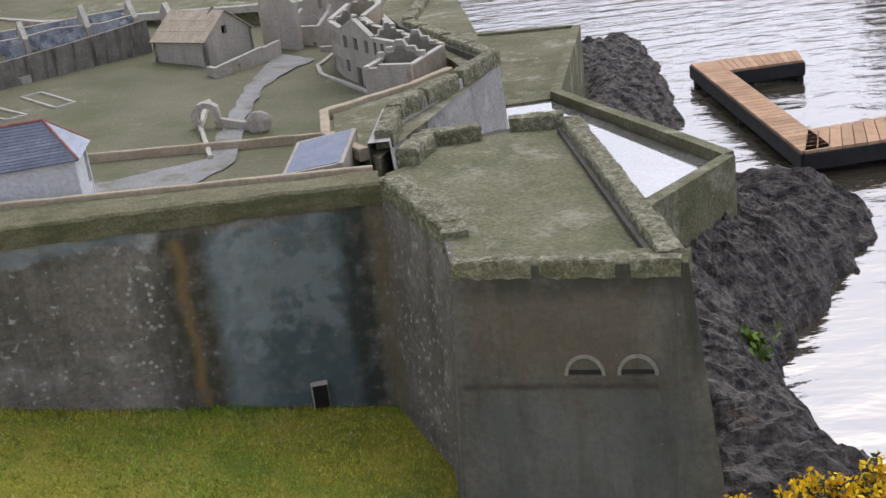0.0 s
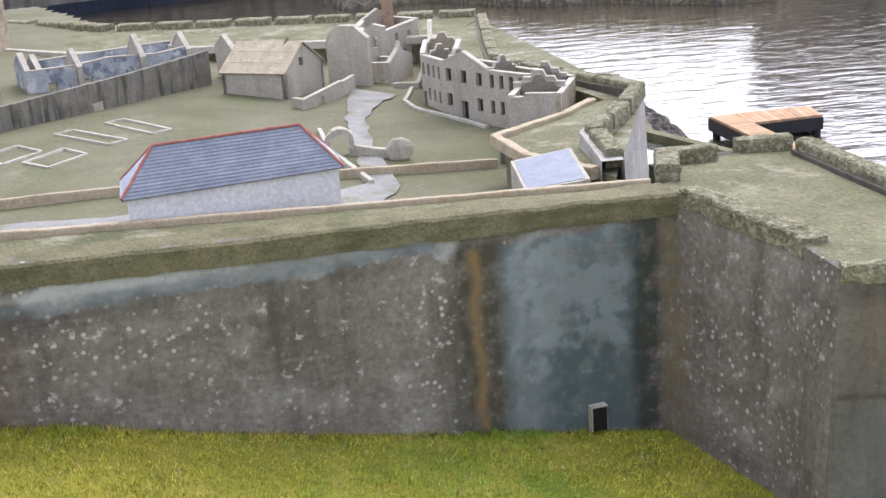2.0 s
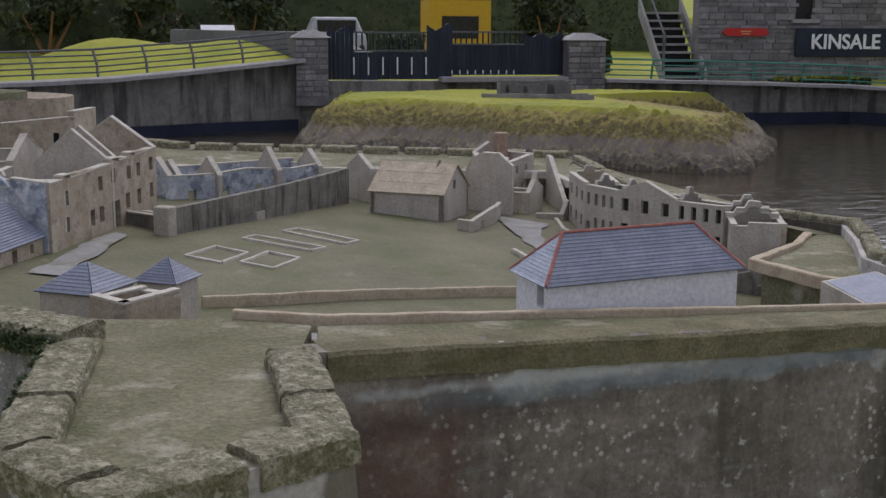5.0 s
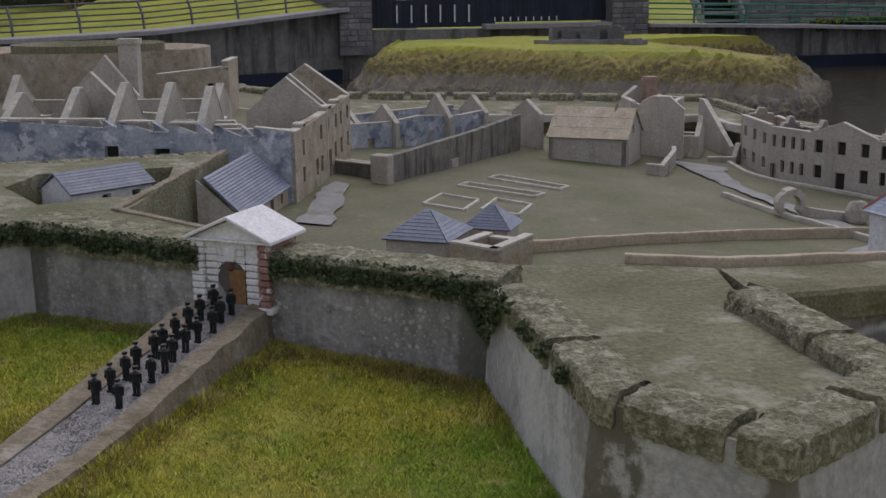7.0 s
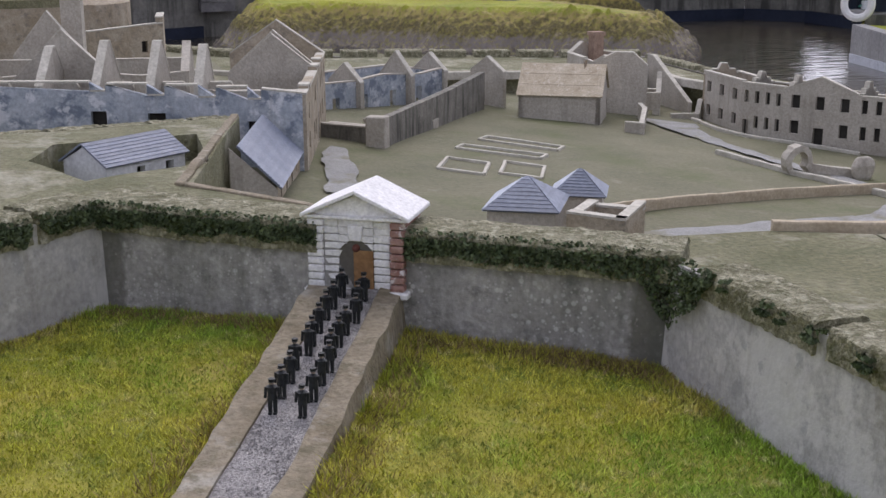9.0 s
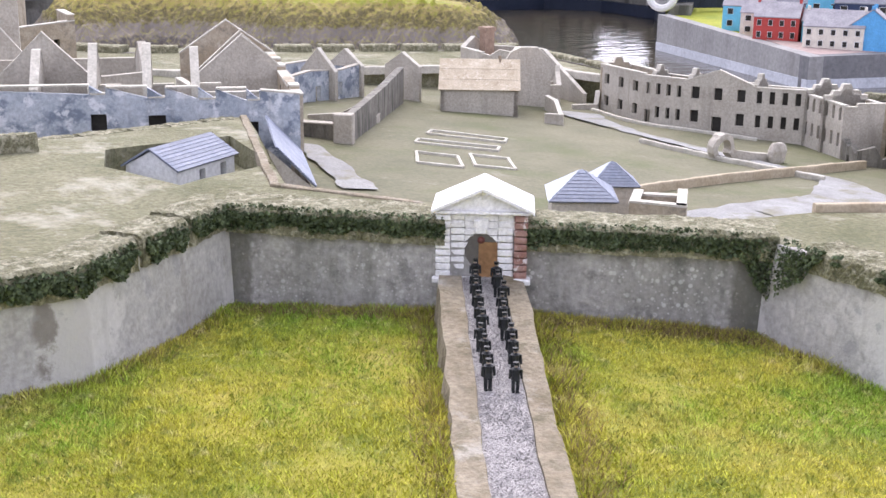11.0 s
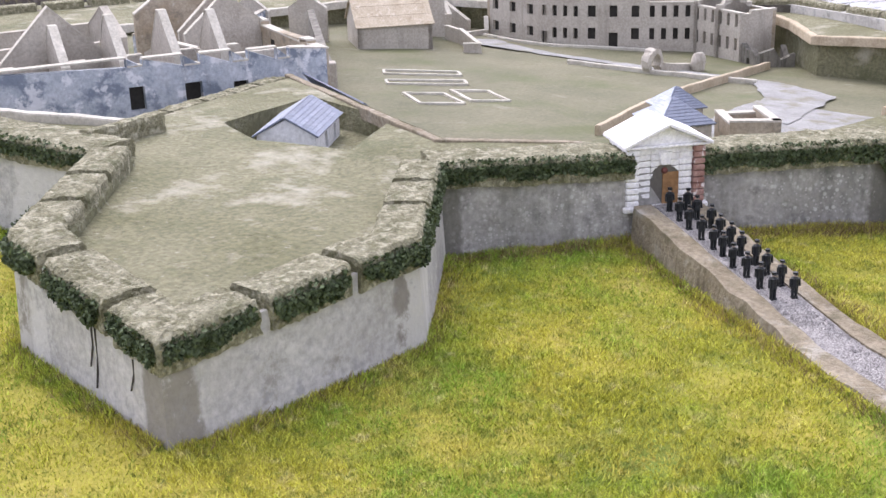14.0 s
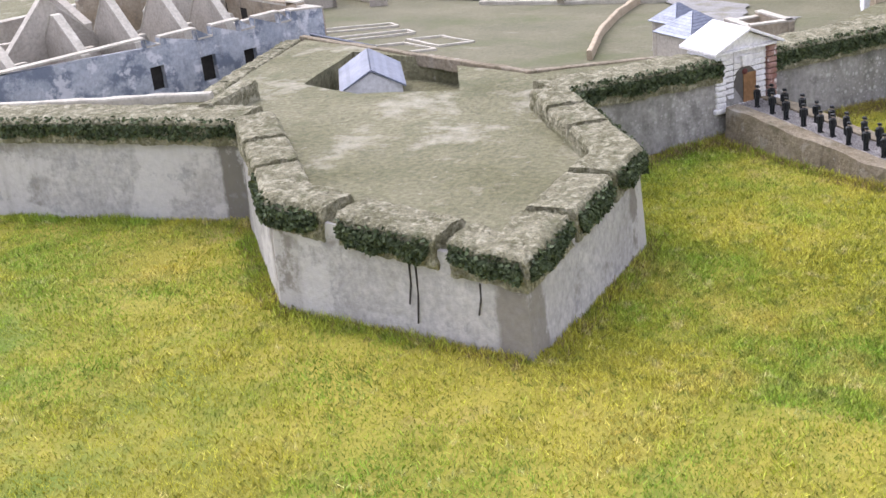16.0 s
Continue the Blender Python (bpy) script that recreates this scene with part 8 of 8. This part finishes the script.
for x in (-0.85, 0.7):
    bm = bmesh.new()
    cyl(bm, (x, -0.6, 0.3), (x + 0.15, -0.6, 0.3), 0.3, n=12)
    part("wheel", bm, M_BLACK, car)
tagged(car, "silver car parked behind the board gate", "car")


# ---- ivy, grass and shore plants ----
def np_mesh(name, verts, faces_per, material):
    """A mesh of separate same-sided faces from an array of vertices."""
    me = bpy.data.meshes.new(name)
    n = len(verts)
    me.vertices.add(n)
    me.vertices.foreach_set("co", np.asarray(verts, np.float32).ravel())
    me.loops.add(n)
    me.loops.foreach_set("vertex_index", np.arange(n, dtype=np.int32))
    me.polygons.add(n // faces_per)
    me.polygons.foreach_set("loop_start", np.arange(0, n, faces_per, dtype=np.int32))
    me.polygons.foreach_set("loop_total", np.full(n // faces_per, faces_per, np.int32))
    me.materials.append(material)
    me.update(calc_edges=True)
    me.validate()
    return new(name, me)


rs = np.random.RandomState(5)


def ivy(name, line, drop, density, label, out=0.012, patches=(), reach=0.06):
    """Small leaves hanging over a wall edge; drop(s) gives how far down at the share s of the line."""
    pts = np.array([p[:3] for p in line])
    seg = np.linalg.norm(np.diff(pts[:, :2], axis=0), axis=1)
    cum = np.r_[0, np.cumsum(seg)] / seg.sum()
    n = int(density * seg.sum())
    s = rs.rand(n)
    x, y, z = (np.interp(s, cum, pts[:, k]) for k in range(3))
    k = np.clip(np.searchsorted(cum, s) - 1, 0, len(seg) - 1)
    d = np.diff(pts[:, :2], axis=0)[k] / seg[k][:, None]
    nrm = np.stack([-d[:, 1], d[:, 0]], 1)
    dd = np.array([max(0.0, drop(a)) for a in s])
    v = rs.rand(n) ** 1.1
    down = v * dd - 0.02 * (rs.rand(n) < 0.3)
    o = out + rs.rand(n) * 0.018 - 0.03 * (down < 0) * rs.rand(n)
    c = np.stack([x + nrm[:, 0] * o, y + nrm[:, 1] * o, z + 0.01 - down], 1)
    on = dd > 0.002
    c, n = c[on], int(on.sum())
    size = rs.uniform(0.004, 0.0095, n)[:, None]
    u = rs.normal(size=(n, 3)); u /= np.linalg.norm(u, axis=1)[:, None]
    w_ = np.cross(u, rs.normal(size=(n, 3))); w_ /= np.linalg.norm(w_, axis=1)[:, None]
    quad = np.stack([c - u * size, c + w_ * size * 0.7, c + u * size, c - w_ * size * 0.7], 1).reshape(-1, 3)
    return tagged(np_mesh(name, quad, 4, M_IVY), label, "ivy", kind="stuff")


wavy = lambda base, amp, f, ph: (lambda s: base + amp * noise.noise(Vector((s * f, ph, 0.5))) + amp * 0.6 * noise.noise(Vector((s * f * 3.3, ph, 4))))
ivy("ivy_gate_east", GATE_TOP_E[::1], lambda s: wavy(0.05, 0.02, 9, 1)(s) + 0.16 * max(0, 1 - s / 0.14) ** 0.7, 9000, "dark green ivy hanging from the wall top")
ivy("ivy_gate_west", GATE_TOP_W, wavy(0.045, 0.02, 8, 2), 9000, "dark green ivy hanging from the wall top")
def hung(line, spans, depth, ph):
    """Ivy that hangs from each parapet block and leaves the joints free; spans count the corners of the line."""
    legs = [span(a, c) for a, c in zip(line, line[1:])]
    share = lambda k: (sum(legs[:int(k)]) + (k - int(k)) * (legs[int(k)] if int(k) < len(legs) else 0)) / sum(legs)
    ends = [(share(a), share(c)) for a, c in spans]

    def drop(s):
        for k, (a, c) in enumerate(ends):
            if a <= s <= c:
                f = (s - a) / (c - a)
                return depth * (0.55 + 0.75 * noise.noise(Vector((k * 3.7, ph, 0)))  + 0.5 * noise.noise(Vector((s * 40, ph, 2)))) * min(1, 6 * f + 0.3, 6 * (1 - f) + 0.3)
        return 0.0
    return drop


ivy("ivy_west_bastion", WEST, hung(WEST, [(0.03, 0.30), (0.35, 0.60), (0.67, 1.26), (1.33, 1.62), (1.69, 2.25), (2.33, 2.69), (2.78, 3.29)], 0.075, 3), 8500, "dark green ivy trimmed along the bastion parapet")
ivy("ivy_northwest", NORTHWEST[:3], wavy(0.05, 0.03, 22, 4), 5200, "dark green ivy along the wall top")
ivy("ivy_bastion_corner", [(-4.09, 3.7, 1.62), (-4.05, 4.55, 1.63)], lambda s: 0.17 * max(0, (s - 0.80) / 0.20) + 0.02 * noise.noise(Vector((s * 14, 2, 0))), 5000, "straggling ivy in the corner of the wall")


GX, GY = np.arange(-10.0, 1.8, 0.04), np.arange(1.8, 8.7, 0.04)
FIELD_Z = np.array([[lawn_z(x, y) for x in GX] for y in GY])
FIELD_TUFT = np.array([[noise.noise(Vector((x * 7, y * 7, 1))) + 0.6 * noise.noise(Vector((x * 2, y * 2, 5))) for x in GX] for y in GY])
FIELD_LAY = np.array([[math.tau * noise.noise(Vector((x * 3, y * 3, 9))) for x in GX] for y in GY])


def sample(field, x, y):
    """A field of the lawn's grid at many places, blended between its nodes."""
    fx, fy = np.clip((x - GX[0]) / 0.04, 0, len(GX) - 1.001), np.clip((y - GY[0]) / 0.04, 0, len(GY) - 1.001)
    ix, iy = fx.astype(int), fy.astype(int)
    fx, fy = fx - ix, fy - iy
    return (field[iy, ix] * (1 - fx) + field[iy, ix + 1] * fx) * (1 - fy) + (field[iy + 1, ix] * (1 - fx) + field[iy + 1, ix + 1] * fx) * fy


def blades(name, n, place, height, width, label, lean=1.9, material=None):
    """Separate grass blades as slim triangles, lying over in tufts."""
    x, y = place(n)
    n = len(x)
    z = sample(FIELD_Z, x, y)
    tuft = sample(FIELD_TUFT, x, y)
    h = height * rs.uniform(0.35, 1.35, n) * np.clip(0.9 + 0.6 * tuft, 0.4, 1.6)
    a = rs.rand(n) * math.tau
    w_ = width * rs.uniform(0.5, 1.4, n)
    dx, dy = np.cos(a) * w_, np.sin(a) * w_
    la = sample(FIELD_LAY, x, y) + rs.normal(0, 2.2, n)
    r_ = h * lean * rs.uniform(0.1, 1.0, n)
    tri = np.stack([np.stack([x - dx, y - dy, z - 0.004], 1), np.stack([x + dx, y + dy, z - 0.004], 1), np.stack([x + np.cos(la) * r_, y + np.sin(la) * r_, z + h], 1)], 1).reshape(-1, 3)
    return tagged(np_mesh(name, tri, 3, material or M_BLADE), label, "grass", kind="stuff")


def within(poly, x, y):
    """Which of many points lie inside a polygon."""
    hit = np.zeros(len(x), bool)
    for (x0, y0), (x1, y1) in zip(poly, poly[1:] + poly[:1]):
        if y0 != y1:
            hit ^= ((y0 > y) != (y1 > y)) & (x < (x1 - x0) * (y - y0) / (y1 - y0) + x0)
    return hit


OUTLINE = [(p[0], p[1]) for p in SEA + CURTAIN[1:] + MID[1:] + GATEWALL[1:] + WEST[1:] + NORTHWEST[1:3]] + [(0.7, 9.8)]
CAUSE = [LEFT[0], LEFT[1], LEFT[2], RIGHT[2], RIGHT[1], RIGHT[0]]


def outside(x0, x1, y0, y1):
    def place(n):
        xs, ys = rs.uniform(x0, x1, n * 2), rs.uniform(y0, y1, n * 2)
        ok_ = np.nonzero(~within(OUTLINE, xs, ys) & ~within(CAUSE, xs, ys))[0][:n]
        return xs[ok_], ys[ok_]
    return place


blades("grass_gate_lawn", 300000, outside(-6.9, -3.95, 2.9, 5.65), 0.0125, 0.0020, "yellow-green grass of the lawn by the gate")
blades("grass_west_lawn", 420000, outside(-8.9, -5.9, 3.4, 7.9), 0.0115, 0.0020, "yellow-green grass of the west lawn")
blades("grass_ditch", 130000, outside(-3.6, 0.3, 2.9, 4.85), 0.016, 0.0022, "yellow-green grass in the ditch")


def along_line(line, spread):
    def place(n):
        pts = np.array([p[:2] for p in line])
        seg = np.linalg.norm(np.diff(pts, axis=0), axis=1)
        cum = np.r_[0, np.cumsum(seg)] / seg.sum()
        s = rs.rand(n)
        k = np.clip(np.searchsorted(cum, s) - 1, 0, len(seg) - 1)
        d = np.diff(pts, axis=0)[k] / seg[k][:, None]
        o = 0.015 + np.abs(rs.normal(0, spread, n))
        return np.interp(s, cum, pts[:, 0]) - d[:, 1] * o, np.interp(s, cum, pts[:, 1]) + d[:, 0] * o
    return place


for n_, line, cnt in (("grass_wall_foot_gate", GATEWALL, 5000), ("grass_wall_foot_west", WEST, 9000), ("grass_wall_foot_curtain", CURTAIN, 7000), ("grass_wall_foot_middle", MID, 6000), ("grass_wall_foot_northwest", NORTHWEST[:2], 3000)):
    blades(n_, cnt, along_line(line, 0.03), 0.026, 0.0022, "taller rough grass along the wall foot", 1.2)
blades("grass_causeway_edge", 4000, along_line(RIGHT, 0.025), 0.03, 0.0024, "straggling grass beside the causeway", 1.3)
blades("grass_causeway_edge_west", 3500, along_line(LEFT[::-1], 0.02), 0.028, 0.0024, "straggling grass beside the causeway", 1.3)

M_STRAW = mat("withered_brown_stalk", (0.14, 0.10, 0.045), (0.36, 0.27, 0.12), 9.0, fine=60, bump=0.0, rough=0.8, vary=0.4, island=True)
for n_, line, cnt, wide in (("straw_gate_wall", GATEWALL, 5200, 0.045), ("straw_middle_corner", [(-3.98, 4.20), (-4.04, 4.62), (-4.30, 4.82)], 2200, 0.05), ("straw_causeway_east", RIGHT, 5200, 0.05), ("straw_causeway_west", LEFT[::-1], 3000, 0.035), ("straw_west_bastion", WEST, 2600, 0.03), ("straw_curtain", CURTAIN, 1600, 0.02)):
    blades(n_, cnt, along_line(line, wide), 0.027, 0.0020, "withered brown grass stalks along the masonry foot", 1.5, M_STRAW)

# gorse in flower and a shore plant
def gorse(x, y, z, r, seed):
    ob = thing("gorse_bush", x, y, z)
    rng_ = random.Random(seed)
    bm = bmesh.new()
    for k in range(14):
        a = rng_.random() * math.tau
        cyl(bm, (0, 0, -0.35), (math.cos(a) * r * 0.8, math.sin(a) * r * 0.8, rng_.uniform(0.0, 0.12)), 0.006, 0.002, 5)
    part("stems", bm, M_HEDGE_DARK, ob)
    tips = [(rng_.uniform(-r, r), rng_.uniform(-r, r), rng_.uniform(-0.05, 0.09)) for _ in range(46)]

    def inside_fn(q):
        c = q.choice(tips)
        return Vector(c) + Vector((q.gauss(0, 0.014), q.gauss(0, 0.014), q.gauss(0, 0.018)))

    v, f = leaf_cloud(rng_, 3600, inside_fn, 0.0095)
    mesh_ob("blossom", v, f, M_GORSE, ob)
    v, f = leaf_cloud(rng_, 1500, lambda q: Vector(q.choice(tips)) + Vector((q.gauss(0, 0.02), q.gauss(0, 0.02), -0.03 + q.gauss(0, 0.03))), 0.012)
    mesh_ob("foliage", v, f, M_HEDGE_DARK, ob)
    return tagged(ob, "gorse bush covered in bright yellow flowers", "shrub", "gorse bushes in the foreground")


for k, (x, y, z, r) in enumerate(((0.46, 2.70, 1.05, 0.10), (0.62, 2.74, 1.075, 0.12), (0.80, 2.76, 1.085, 0.13), (1.0, 2.82, 1.07, 0.14), (0.34, 2.66, 1.04, 0.06))):
    gorse(x, y, z, r, 30 + k)
tuft = thing("shore_plant", 1.16, 5.36, 0.27)
rng = random.Random(3)
v, f = leaf_cloud(rng, 110, lambda q: Vector((q.gauss(0, 0.05), q.gauss(0, 0.05), abs(q.gauss(0, 0.05)))), 0.035)
mesh_ob("leaves", v, f, M_GREENLEAF, tuft)
tagged(tuft, "bright green tuft of leaves growing on dark rock", "plant")
